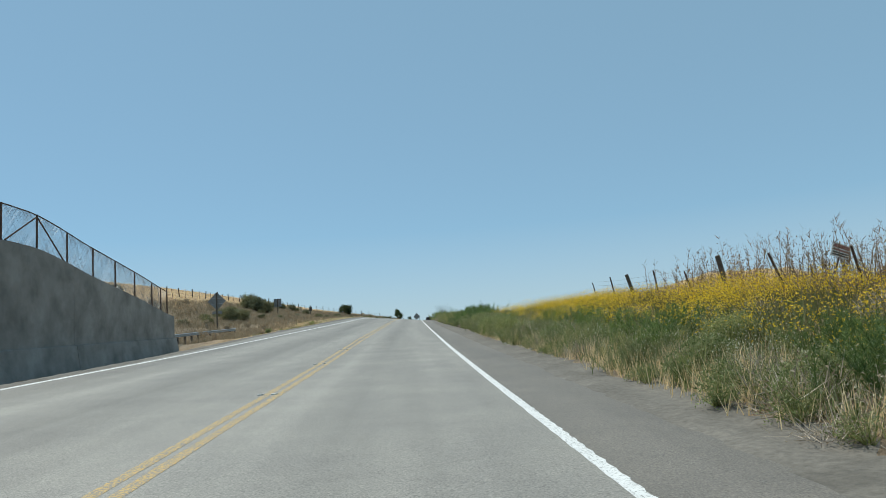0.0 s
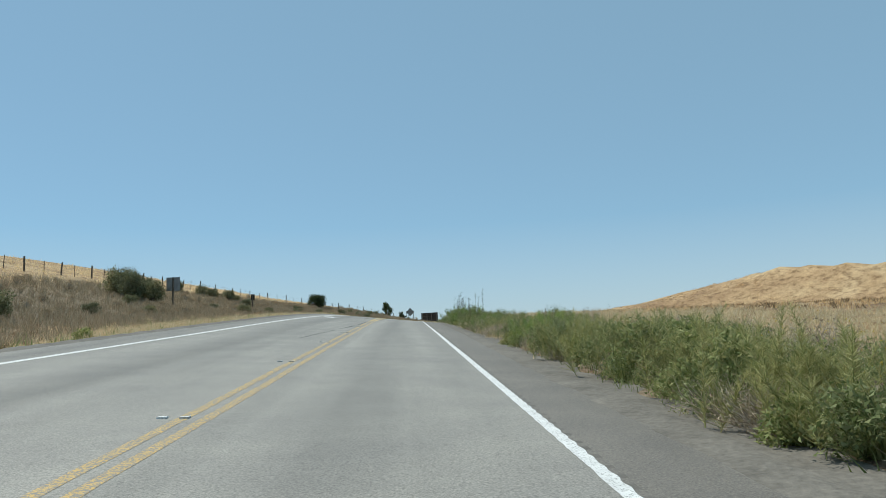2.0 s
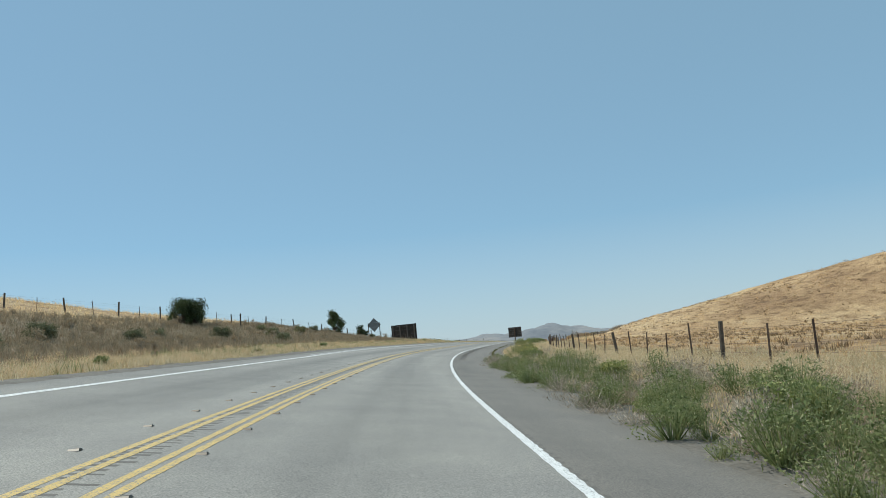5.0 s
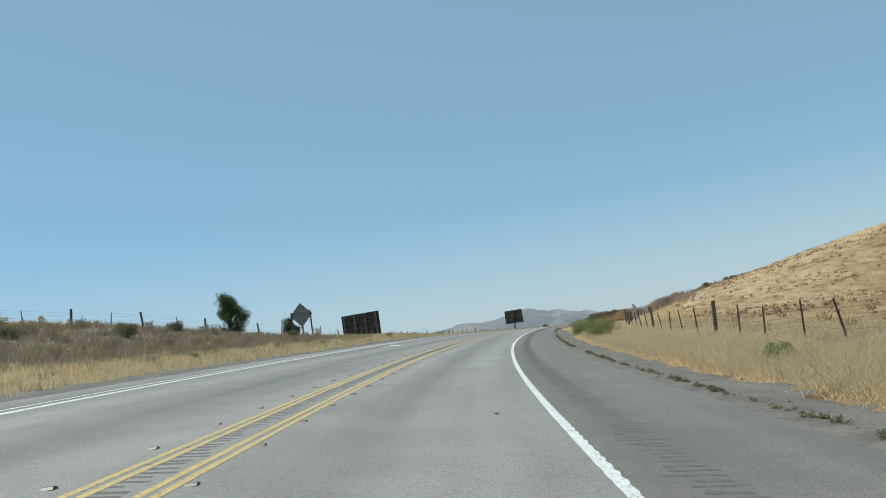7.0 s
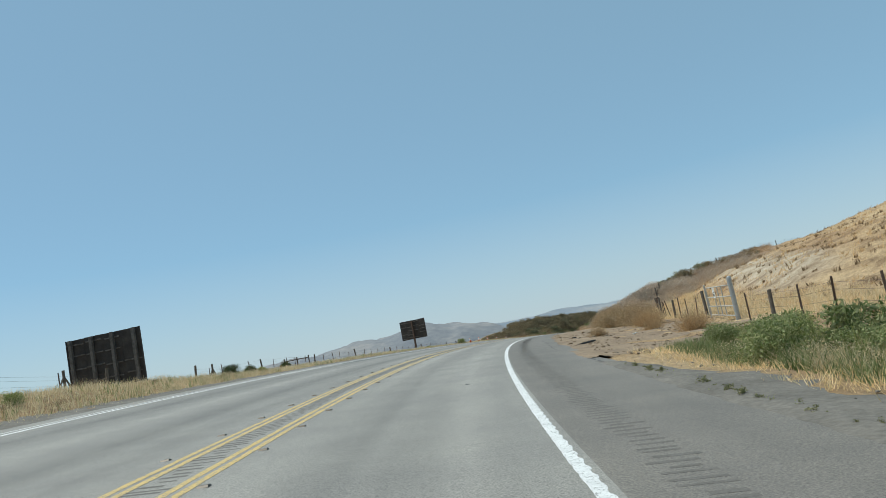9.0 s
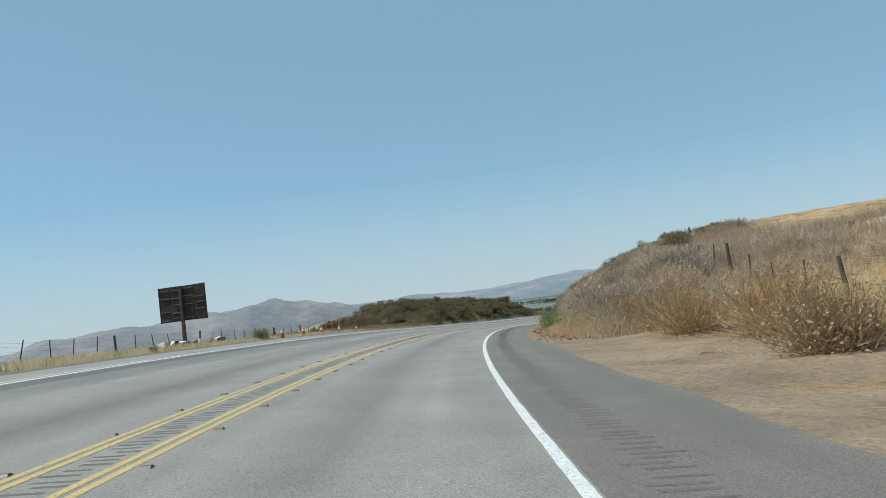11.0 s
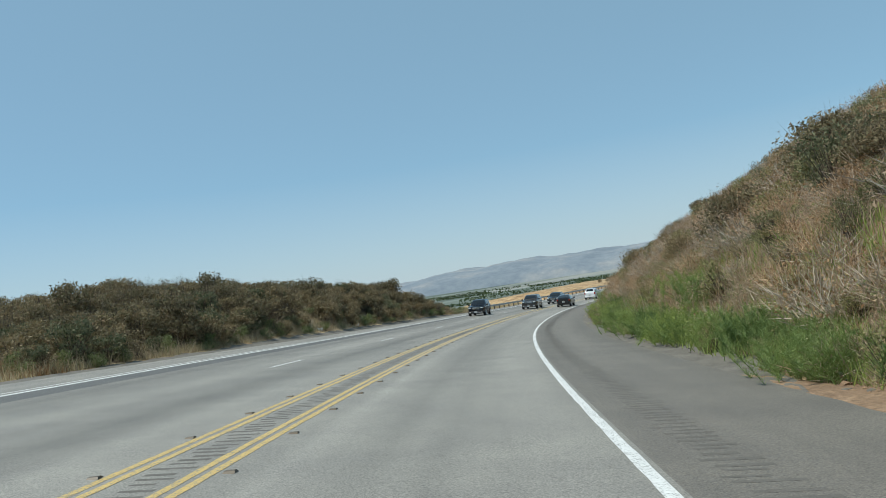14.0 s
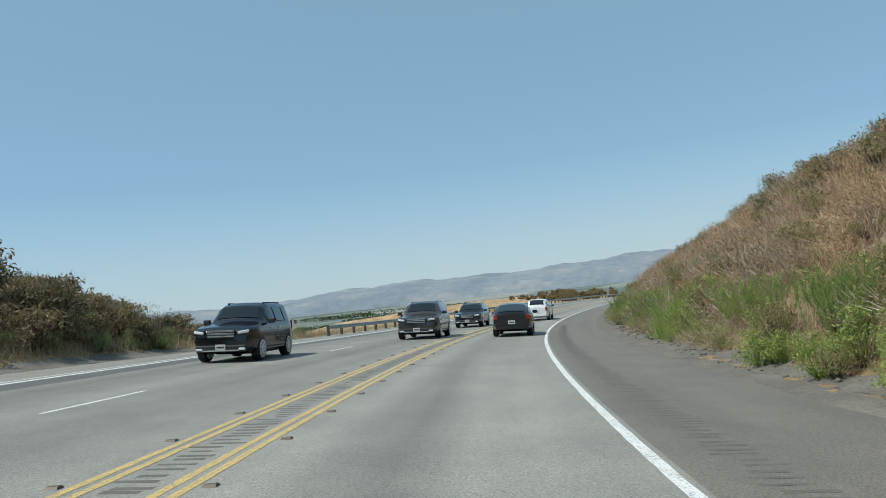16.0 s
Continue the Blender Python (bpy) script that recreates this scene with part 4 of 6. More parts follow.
scrub("low_bank_scrub", 1000, 388, 468, -34, -14.9, shrub_tris, 1.0, M_BARK, M_SCRUB, "thick brown-olive scrub on the low bank", 44, keep=lambda s, l, r: r.rand() < (s - 393) / 24, n=900, leaf=0.075, lumps=14, h=1.35)
scrub("low_bank_twigs", 420, 390, 470, -30, -15.0, twiggy_tris, 1.0, M_BARK, M_SCRUB, "ragged dark twigs among the scrub", 45, keep=lambda s, l, r: r.rand() < (s - 393) / 24, n=240, h=1.5, r=0.8)
grass("low_bank_grass", 70000, 386, 484, -30, -14.6, 0.7, 0.024, M_WEEDS, "brown grass between the bushes", 46)
scrub("low_bank_foot_green", 190, 390, 482, -17.6, -14.7, shrub_tris, 0.55, M_GREEN, M_GREEN, "patches of green weeds at the foot of the low bank", 47, n=700, leaf=0.06, lumps=10)
scrub("low_bank_bushes", 110, 404, 468, -25, -15.6, shrub_tris, 1.35, M_BARK, M_SCRUB, "tall rounded brown-olive bushes on the low bank", 436, n=1700, leaf=0.06, lumps=16, keep=lambda s, l, r: math.sin(s * 0.4 + l * 0.3) > -0.1)
scrub("low_bank_dark", 90, 398, 468, -24, -15.2, shrub_tris, 1.0, M_BARK, M_GREYGREEN, "dark green bushes among the scrub", 437, n=1300, leaf=0.06, lumps=14)
scrub("mound_scrub", 80, 574, 622, -26, -14, shrub_tris, 1.0, M_BARK, M_SCRUB, "dark shrubs on the mound beyond the rail", 48, n=600, leaf=0.14, lumps=12)
scrub("slope_weeds", 400, 62, 262, -36, -16.5, shrub_tris, 0.55, M_GREYTWIG, M_WEEDS, "low grey-brown weed clumps on the slope", 49, n=700, leaf=0.07, lumps=10)

scrub("bank_foot_brush", 760, 330, 545, 4.9, 8.4, twiggy_tris, 0.75, M_PINK, M_SAGE, "low dry brush at the foot of the bank", 410, n=300, h=0.8, r=0.9)
scrub("bank_foot_olive", 420, 352, 545, 4.8, 8.0, shrub_tris, 0.5, M_BARK, M_OLIVE, "low olive weeds at the foot of the bank", 411, n=700, leaf=0.05, lumps=12)
scrub("bank_foot_near", 80, 328, 358, 4.4, 5.8, twiggy_tris, 0.6, M_PINK, M_BARE, "dry weeds beside the shoulder", 412, n=300, h=0.8, r=0.9)
grass("hill_tufts", 80000, 80, 345, 12, 80, 0.30, 0.075, M_TUFT, "darker tussocks on the golden hill", 413, patch=0.5, clump=9)

scrub("verge_green", 260, -10, 70, 3.25, 6.2, shrub_tris, 0.44, M_GREEN, M_GREEN, "mixed green weeds along the shoulder", 414, n=650, leaf=0.05, lumps=12, h=1.1)
scrub("verge_olive", 520, 60, 185, 3.2, 6.2, shrub_tris, 0.55, M_SAGE, M_SAGE, "dusty olive weeds along the shoulder", 424, n=650, leaf=0.045, lumps=12, h=1.1, keep=lambda s, l, r: r.rand() < 0.35 + 0.65 * (math.sin(s * 0.31) + math.sin(s * 0.13 + 1) > 0))
scrub("verge_dry", 380, -10, 185, 3.2, 7.2, twiggy_tris, 0.6, M_GREYTWIG, M_WEEDS, "withered grey weeds along the shoulder", 415, n=260, h=0.9, r=0.9)
grass("bank_toe_straw", 14000, 327, 392, 0.7, 2.6, 0.26, 0.018, M_BARE, "withered straw on the reddish dirt", 429, edge="R", patch=0.5)
grass("bank_straw", 40000, 326, 358, 4.6, 12, 0.35, 0.02, M_BARE, "short straw over bare earth on the bank", 425)
grass("bank_pink_grass", 120000, 325, 470, 6.2, 24, 0.7, 0.022, M_PINK, "pinkish dry grass on the cut bank", 416)
scrub("bank_bleached", 420, 326, 376, 5.6, 17, twiggy_tris, 1.0, M_GREYTWIG, M_PINK, "bleached twiggy brush on the bank", 417, n=300, h=0.9, r=1.0)
scrub("bank_bleached_high", 170, 384, 470, 7.0, 26, twiggy_tris, 1.1, M_GREYTWIG, M_PINK, "bleached twiggy brush on the bank", 418, n=260, h=0.9, r=1.0)

grass("dry_grass_right_near", 60000, 176, 262, 5.4, 9.0, 0.40, 0.016, M_DRY, "tall pale straw behind the gutter", 419, lean=0.6)
dabs("yellow_weed_flowers", 1500, 188, 200, 5.8, 7.2, 0.3, 0.95, 0.02, M_MUSTARD, "scattered yellow flowers on roadside weeds", 430)
scrub("left_verge_tufts", 620, 62, 262, -16.5, -9.4, twiggy_tris, 0.42, M_DRY, M_PINK, "shaggy pale tussocks along the verge", 431, n=240, h=0.8, r=0.9, keep=lambda s, l, r: -l > float(np.interp(s, *EDGE_L)) + 0.8)
scrub("left_verge_brown", 260, 62, 290, -17.5, -10.4, twiggy_tris, 0.42, M_BROWN, M_WEEDS, "rusty withered tussocks along the verge", 432, n=240, h=0.8, r=0.9, keep=lambda s, l, r: -l > float(np.interp(s, *EDGE_L)) + 1.0)
dabs("straw_heads", 120000, 140, 264, 5.5, 10.5, 0.15, 0.48, 0.018, M_DRY, "nodding pale oat heads over the straw", 426)
dabs("verge_heads", 60000, 80, 300, -14.6, -10.0, 0.12, 0.36, 0.018, M_DRY, "pale seed heads over the left verge", 427)

scrub("bank_green_cover", 55, 350, 400, 7.0, 13, shrub_tris, 0.85, M_BARK, M_OLIVE, "olive green bushes on the cut bank", 420, n=1600, leaf=0.04, lumps=14)
scrub("bank_foot_green", 460, 396, 520, 4.7, 6.6, shrub_tris, 0.55, M_FENNELBRIGHT, M_FENNELBRIGHT, "bright green weeds at the foot of the bank", 421, n=700, leaf=0.05, lumps=12, keep=lambda s, l, r: r.rand() > (0.35 if 436 < s < 462 else 0.6))

scrub("bank_green_low", 48, 355, 378, 5.3, 9.4, shrub_tris, 0.9, M_BARK, M_OLIVE, "olive green bushes low on the bank", 422, n=2200, leaf=0.036, lumps=16)
scrub("bank_toe_bushes", 40, 345, 356, 4.8, 7.4, shrub_tris, 0.62, M_BARK, M_OLIVE, "low olive bushes at the foot of the bank", 438, n=1100, leaf=0.04, lumps=12)
scrub("bank_toe_thicket", 150, 356, 371, 4.5, 8.4, shrub_tris, 0.74, M_STALK, M_GREEN, "thick yellow-green bushes at the foot of the bank", 440, n=1500, leaf=0.036, lumps=16)
grass("bank_rusty_grass", 46000, 425, 540, 6.5, 28, 0.75, 0.022, M_TUFT, "rusty brown grass on the cut bank", 439)
scrub("bank_brown_low", 60, 352, 384, 5.6, 11, shrub_tris, 0.85, M_BARK, M_SCRUB, "brown-olive bushes low on the bank", 433, n=1600, leaf=0.04, lumps=14)
scrub("bank_crest_scrub", 420, 384, 520, 11.5, 28, shrub_tris, 0.78, M_BARK, M_SCRUB, "dark brown-olive scrub high on the cut bank", 434, n=1300, leaf=0.05, lumps=14, keep=lambda s, l, r: math.sin(s * 0.33 + l * 0.2) + math.sin(l * 0.55 - s * 0.12) > 1.2 - (l - 11) * 0.16)
scrub("bank_mid_green", 46, 388, 470, 8.5, 17, shrub_tris, 0.9, M_BARK, M_GREYGREEN, "dark green bushes in the middle of the bank", 435, n=1300, leaf=0.05, lumps=14, keep=lambda s, l, r: math.sin(s * 0.45) > 0.1)

scrub("gutter_weeds", 600, 178, 263, -0.08, 0.06, shrub_tris, 0.10, M_STALK, M_OLIVE, "low dark green weeds in the gutter crack", 428, n=140, leaf=0.14, lumps=6, edge=True, keep=lambda s, l, r: math.sin(s * 0.55) + math.sin(s * 0.21 + 2) > -1.0)

# single plants: fennel and weeds along the right shoulder
for s, l, k in ((12.5, 4.3, .55), (18, 4.6, .6), (24, 4.5, .6), (31, 4.2, .7), (37, 4.4, .8), (44, 4.3, .75), (48.5, 4.6, .9), (51.0, 5.1, 1.05), (53.0, 5.4, 1.12), (55.0, 5.2, 1.12), (57.2, 5.3, 1.0), (59.5, 4.9, .95),
                (62.5, 4.1, .85), (65, 4.4, .95), (68, 4.5, .9), (71, 4.2, .85), (74, 4.3, .78), (77, 4.4, .85), (79.5, 4.6, .75), (82, 4.6, .65), (85.5, 4.4, .6), (88.5, 4.2, .62), (91, 4.3, .72), (93.5, 4.4, .65), (102.5, 4.4, .62), (104.5, 4.5, 1.0), (106.5, 4.6, 1.05), (108.5, 4.7, 1.0),
                (110.5, 4.6, 1.0), (113, 4.8, .95), (116, 4.9, .9), (119, 5.0, .95), (122, 5.1, .9), (125, 5.2, 1.0), (129, 5.1, .8), (134, 5.3, .7)):
    kind_ = "fennel" if 46 < s < 61 else "freshfennel" if s in (66, 77, 79.5, 91, 106.5, 108.5, 116) else "palefennel"
    plant(kind_, s, l - 0.4, k, 0.8)
    plant("sage" if s > 62 else kind_, s + 0.9, l + 0.1, k * 0.95, 0.85)
for s, l, k in ((61.2, 3.5, .75), (64.3, 3.7, 1.0), (65.8, 4.0, 1.1), (67.4, 4.0, 1.1), (69.2, 3.8, 1.0), (73.6, 3.5, .9), (75.5, 3.8, .8)):
    plant("sage", s, l, k, label="grey-green leafy weed bush beside the shoulder")
for i in range(26):
    plant(("bleached", "dry", "bleached", "sage")[i % 4], 83.5 + i * 0.75, 2.9 + p_rng.uniform(0.3, 2.2), p_rng.uniform(0.35, 0.6), label="low withered weed between the green clumps")
for i in range(22):
    plant(p_rng.choice(("leafy", "fennel")), 4 + i * 1.3, 3.0 + p_rng.uniform(1.0, 2.6), p_rng.uniform(0.4, 0.65))
for i in range(14):
    plant("dry", 2 + i * 3.1, 3.0 + p_rng.uniform(0.9, 1.6), p_rng.uniform(0.3, 0.5), label="small withered weed at the shoulder")
for i in range(18):
    plant("leafy", 28.5 + i * 1.25, float(np.interp(28.5 + i * 1.25, *EDGE_R)) + p_rng.uniform(0.8, 1.9), p_rng.uniform(0.55, 0.85))
for i in range(34):
    plant(p_rng.choice(("sage", "sage", "leafy")), 64 + i * 3.3, float(np.interp(64 + i * 3.3, *EDGE_R)) + p_rng.uniform(0.8, 1.7), p_rng.uniform(0.4, 0.62))
for i in range(15):
    plant("leafy", 246 + i * 1.45, p_rng.uniform(5.7, 7.6), p_rng.uniform(0.6, 0.95))
plant("palefennel", 239, 6.4, 0.8)
for s, l, k in ((186, 6.1, .55), (189.5, 6.2, .7), (191, 6.4, .8), (193.5, 6.4, .9), (195.5, 6.3, .85), (198, 6.6, .7), (203, 6.5, .5)):
    plant("palefennel", s, l, k * 0.78, 0.9)
plant("leafy", 346.5, -14.8, 0.8, label="round green bush beside the verge")
for i in range(70):
    s = 34 + i * 1.8 + p_rng.uniform(-0.8, 0.8)
    plant(p_rng.choice(("weed", "sage", "dry", "bleached")) if s > 60 else p_rng.choice(("weed", "weed", "dry")), s, float(np.interp(s, *EDGE_R)) + p_rng.uniform(0.5, 1.3), p_rng.uniform(0.35, 0.65))
for s, l, k in ((51.5, 5.0, .7), (54, 5.3, .75), (57, 5.4, .75), (67, 4.6, .5), (72, 4.7, .55), (78, 4.6, .55), (103, 4.6, .6), (105, 4.8, 1.05), (109, 4.7, .85), (110.2, 4.2, 1.0), (111, 4.5, 1.1), (114, 4.8, .75), (115.5, 4.7, .9), (122.8, 4.8, .75), (125.4, 4.8, 1.0), (127.4, 4.8, 1.2), (129, 4.9, .55)):
    plant("stalk", s, l, k)
for i in range(90):
    plant("drystalk", p_rng.uniform(2, 30), p_rng.uniform(10, 13), p_rng.uniform(0.65, 1.05))
for s, l, k in ((188, 6.6, .8), (196, 6.9, 1.0), (212, 7.2, .6), (252, 6.8, 1.1), (256, 7.2, 1.2), (260, 7.0, 1.2), (264, 7.3, 1.1), (180, 6.0, .8), (170, 5.6, .8), (160, 5.4, .8), (150, 5.2, .9)):
    plant("weed", s, l, k)
for s, l, k in ((276, 8.5, .7), (286, 8.6, .55), (292, 9.2, .9), (296, 9.6, 1.2), (299, 9.0, 1.1), (303, 9.4, 1.3), (306, 7.8, 1.0), (309, 8.6, 1.4), (313, 7.6, 1.2), (317, 8.4, 1.4), (321, 7.4, 1.2), (326, 8.0, 1.3), (330, 7.2, 1.1)):
    plant("tan", s, l, k * 1.25, label="golden-brown fluffy bush beside the dirt pullout")
plant("tan", 283.5, 5.6, 0.55, label="small round tumbleweed on the dirt")
# bank: larger shrubs that stand out
for i in range(60):
    s = 338 + i * 3.0
    if s > 362:
        plant("bankbush", s + p_rng.uniform(-1, 1), p_rng.uniform(8.0, 9 + min(16, max(2, (s - 345) * 0.5))), p_rng.uniform(0.6, 1.2))
for i in range(20):
    s = 350 + i * 5.0
    plant("greybush", s + p_rng.uniform(-2, 2), p_rng.uniform(8.4, 14), p_rng.uniform(0.45, 0.75), label="green rounded bush on the cut bank")
for i in range(90):
    s = 346 + i * 2.1
    plant(p_rng.choice(("bleached", "dry")) if s < 372 else p_rng.choice(("dry", "brown", "bleached")), s + p_rng.uniform(-1, 1), p_rng.uniform(8, 11 if s < 372 else 24), p_rng.uniform(0.9, 1.6))
for i in range(30):
    plant("bleached" if i < 18 else "shrub", 334 + i * 1.0, float(np.interp(334 + i, *EDGE_R)) + p_rng.uniform(1.5, 3.2), p_rng.uniform(0.4, 0.7), label="withered shrub at the foot of the bank")
for i in range(46):
    s = 366 + i * 1.35
    plant("freshfennel" if i % 4 else "fennel", s + p_rng.uniform(-0.6, 0.6), float(np.interp(s, *EDGE_R)) + (p_rng.uniform(0.5, 1.2) if 371 < s < 412 else p_rng.uniform(1.1, 1.9)), p_rng.uniform(0.6, 0.95), 0.74)
for i in range(26):
    s = 387 + i * 1.2
    plant("straw_stalk", s, float(np.interp(s, *EDGE_R)) + p_rng.uniform(0.8, 2.2), p_rng.uniform(0.5, 0.75))
for i in range(14):
    s = 430 + i * 6.0
    plant("freshfennel", s + p_rng.uniform(-1.5, 1.5), float(np.interp(s, *EDGE_R)) + p_rng.uniform(1.3, 2.6), p_rng.uniform(0.5, 0.8))
for s, l, k in ((366, 6.4, .9), (401, 6.6, 1.1), (404, 6.8, 1.1), (440, 6.6, .9), (449, 6.4, 1.0)):
    plant("freshfennel", s, l, k * 0.85, 0.62)
for i in range(60):
    plant("bleached", p_rng.uniform(333, 356), p_rng.uniform(6.5, 13), p_rng.uniform(1.1, 1.8))
plant("freshfennel", 338.5, 4.7, 0.75, 0.8)
plant("shrub", 384, 18.3, 1.3)
plant("shrub", 376, 15.0, 1.2)
plant("shrub", 373, 14.2, 1.0)
# left bank and hillside bushes
for i in range(44):
    plant("bankbush", 403 + i * 1.42 + p_rng.uniform(-1, 1), -p_rng.uniform(16.5, 25), p_rng.uniform(0.7, 1.15))
for s, l, k, t in ((92.5, -23.4, 1.3, .8), (95.5, -22.8, 1.2, .75), (94.0, -24.6, 1.2, .8), (131, -30.4, 1.5, 1.0), (129.6, -28.8, 1.5, 1.0), (131.6, -27.4, 1.3, .95), (133, -29.0, 1.3, 1.0), (161, -36.2, .9, 1.0), (168, -35.2, 1.0, .9), (170.5, -34.4, .9, .9), (173.5, -32.9, 1.0, .9), (175, -32.2, .7, .9),
                   (223.0, -34.0, 1.4, 1.1), (224.5, -33.0, 1.5, 1.05), (225.6, -33.8, 1.2, 1.0), (306, -25, .8, .8), (310, -25.4, .7, .7), (318, -26, .6, .8)):
    plant("darkbush" if s > 220 else "greybush", s, l, k * 0.8, t * 1.3)
for i in range(26):
    plant("greybush", 48 + i * 8.5, -p_rng.uniform(17, 30), p_rng.uniform(0.4, 0.7))
rng_v = np.random.RandomState(77)
rows_v = []
for _ in range(70):                                   # orchards and windbreaks in the valley
    a, r0 = np.radians(rng_v.uniform(-80, -6)), rng_v.uniform(700, 2600)
    n_v, length = 260, rng_v.uniform(120, 420)
    d_v, across = rng_v.uniform(-0.5, 0.5, n_v) * length, rng_v.normal(size=n_v) * rng_v.choice((6, 14, 30))
    t_v = a + np.pi / 2 + rng_v.normal() * 0.25
    rows_v.append(leaves(np.stack([130 - r0 * np.sin(a) - d_v * np.sin(t_v) + across * np.cos(t_v), 390 + r0 * np.cos(a) + d_v * np.cos(t_v) + across * np.sin(t_v), -75 + rng_v.uniform(0.5, 7, n_v)], -1), 4.5, rng_v))
tagged(tri_object("valley_trees", rows_v, M_TREE), "far rows of dark trees on the valley floor", "trees", kind="stuff")
for i in range(16):
    plant("weed", 60 + i * 21, -float(np.interp(60 + i * 21, *EDGE_L)) - p_rng.uniform(1, 3), p_rng.uniform(0.4, 0.7), label="low green weeds in the dry verge")


def tree(s, l, h, r, label, seed):
    """A small tree: tapered trunk, limbs, and a ragged crown of leaves in clumps."""
    rng = np.random.RandomState(seed)
    root = thing("tree", spot(s, l, -0.1), label, "tree")
    bm = bmesh.new()
    rod(bm, (0, 0, 0), (0.1, 0.05, h * 0.4), 0.16, 0.11)
    lumps = []
    for i in range(38):
        a, z = rng.uniform(0, 6.28), h * rng.uniform(0.08, 0.92)
        q = rng.uniform(0.25, 1.0) * r * (1.0 - 0.55 * z / h)
        c = (q * math.cos(a), q * math.sin(a), z)
        lumps.append(c)
        rod(bm, (0.05, 0.02, min(c[2] * 0.6, h * rng.uniform(0.15, 0.38))), c, 0.06, 0.02, 5)
    part("trunk", bm, M_BARK, root)
    fo = []
    for c in lumps:
        k = 420
        v = rng.normal(size=(k, 3))
        v /= np.linalg.norm(v, axis=1, keepdims=True)
        fo.append(leaves(np.array(c) + v * r * rng.uniform(0.16, 0.36) * rng.uniform(0.2, 1.15, (k, 1)), 0.085, rng))
    tri_object("crown", fo, M_TREE, root)
    return root


tree(263.4, -29.7, 4.5, 2.5, "small dark green tree in dry grass", 1)
tree(281.5, -32.3, 3.2, 1.8, "rounded dark green tree behind the fence", 2)
tree(131.5, -30.6, 2.6, 1.0, "small dark tree on the dry ridge", 3)

# ---- retaining wall with a chain-link fence on it ----
def wall_top(s):
    return np.interp(s, [-140, 34, 37, 39.2, 42.7, 47, 51.4, 55.8, 57.8], [6.0, 6.0, 5.87, 5.52, 4.81, 4.08, 3.32, 2.45, 2.15])


def prism(bm, ring_a, ring_b):
    """Joins two rings of points into a closed solid."""
    a, b = [bm.verts.new(p) for p in ring_a], [bm.verts.new(p) for p in ring_b]
    n = len(a)
    for i in range(n):
        bm.faces.new((a[i], a[(i + 1) % n], b[(i + 1) % n], b[i]))
    bm.faces.new(a[::-1])
    bm.faces.new(b)


def road_point(s, l, z):
    """A place by the road: z above the driven line's own height."""
    x, y = plan(s, l)
    return Vector((float(x), float(y), float(along(A_Z, s)) + z))


wall = thing("retaining_wall", Matrix(), "stained grey concrete retaining wall beside the road", "wall", kind="structure")
WALL_L = -19.0


def run(bm, ss, ring):
    """A long solid whose cross-section at each s is ring(s)."""
    rows = [[bm.verts.new(p) for p in ring(float(s))] for s in ss]
    n = len(rows[0])
    for a, b in zip(rows[:-1], rows[1:]):
        for i in range(n):
            bm.faces.new((a[i], a[(i + 1) % n], b[(i + 1) % n], b[i]))
    bm.faces.new(rows[0][::-1])
    bm.faces.new(rows[-1])
    bmesh.ops.recalc_face_normals(bm, faces=bm.faces)


def ledge(s):
    return np.interp(s, [34, 58], [0.83, 0.47])


def panel_ring(s):
    return [road_point(s, WALL_L, float(ledge(s)) - 0.03), road_point(s, WALL_L - 0.45, float(ledge(s)) - 0.03), road_point(s, WALL_L - 0.45, float(wall_top(s))), road_point(s, WALL_L, float(wall_top(s)))]


def barrier_ring(s):
    z = float(ledge(s))
    return [road_point(s, WALL_L + 0.42, -1.1), road_point(s, WALL_L - 0.45, -1.1), road_point(s, WALL_L - 0.45, z - 0.04), road_point(s, WALL_L + 0.02, z), road_point(s, WALL_L + 0.16, z - 0.04)]


joints = [-24.2, -11.2, 1.8, 14.8, 27.8, 40.8, 57.7]
for a, b in zip(joints[:-1], joints[1:]):
    cuts_ = np.append(np.arange(a + 0.02, b - 0.5, 0.9), b - 0.02)
    bm = bmesh.new()
    run(bm, cuts_, panel_ring)
    part("panel", bm, M_CONCRETE, wall)
    bm = bmesh.new()
    run(bm, cuts_, barrier_ring)
    part("base_barrier", bm, M_CONCRETE, wall, "lighter sloped concrete barrier")

mesh_mat, nt_, b_ = material("chain_link_mesh")
b_.inputs["Base Color"].default_value, b_.inputs["Metallic"].default_value, b_.inputs["Roughness"].default_value = (0.22, 0.23, 0.24, 1), 0.5, 0.5
chain = thing("chain_link_fence", Matrix(), "dark chain-link fence on top of the wall", "fence")
FENCE_L = WALL_L - 0.22
posts = [56.7 - 3.25 * i for i in range(14)]
for s in posts + [55.3]:
    z = float(wall_top(s))
    bm = bmesh.new()
    rod(bm, road_point(s, FENCE_L, z - 0.05), road_point(s, FENCE_L, z + 1.86), 0.055)
    part("post", bm, M_RUST, chain)
for s, d in ((37.2, 1), (37.2, -1)):
    bm = bmesh.new()
    rod(bm, road_point(s, FENCE_L, float(wall_top(s)) + 1.75), road_point(s + 2.9 * d, FENCE_L, float(wall_top(s + 2.9 * d)) + 0.1), 0.04)
    part("brace", bm, M_RUST, chain)
for k, up in (("top_rail", 1.85), ("bottom_wire", 0.08)):
    bm = bmesh.new()
    ss = np.append(np.arange(14.5, 56.7, 1.0), 56.7)
    for a, b in zip(ss[:-1], ss[1:]):
        rod(bm, road_point(a, FENCE_L, float(wall_top(a)) + up), road_point(b, FENCE_L, float(wall_top(b)) + up), 0.035 if up > 1 else 0.012, sides=5)
    part(k, bm, M_RUST, chain)
tr = []
rng_w = np.random.RandomState(3)
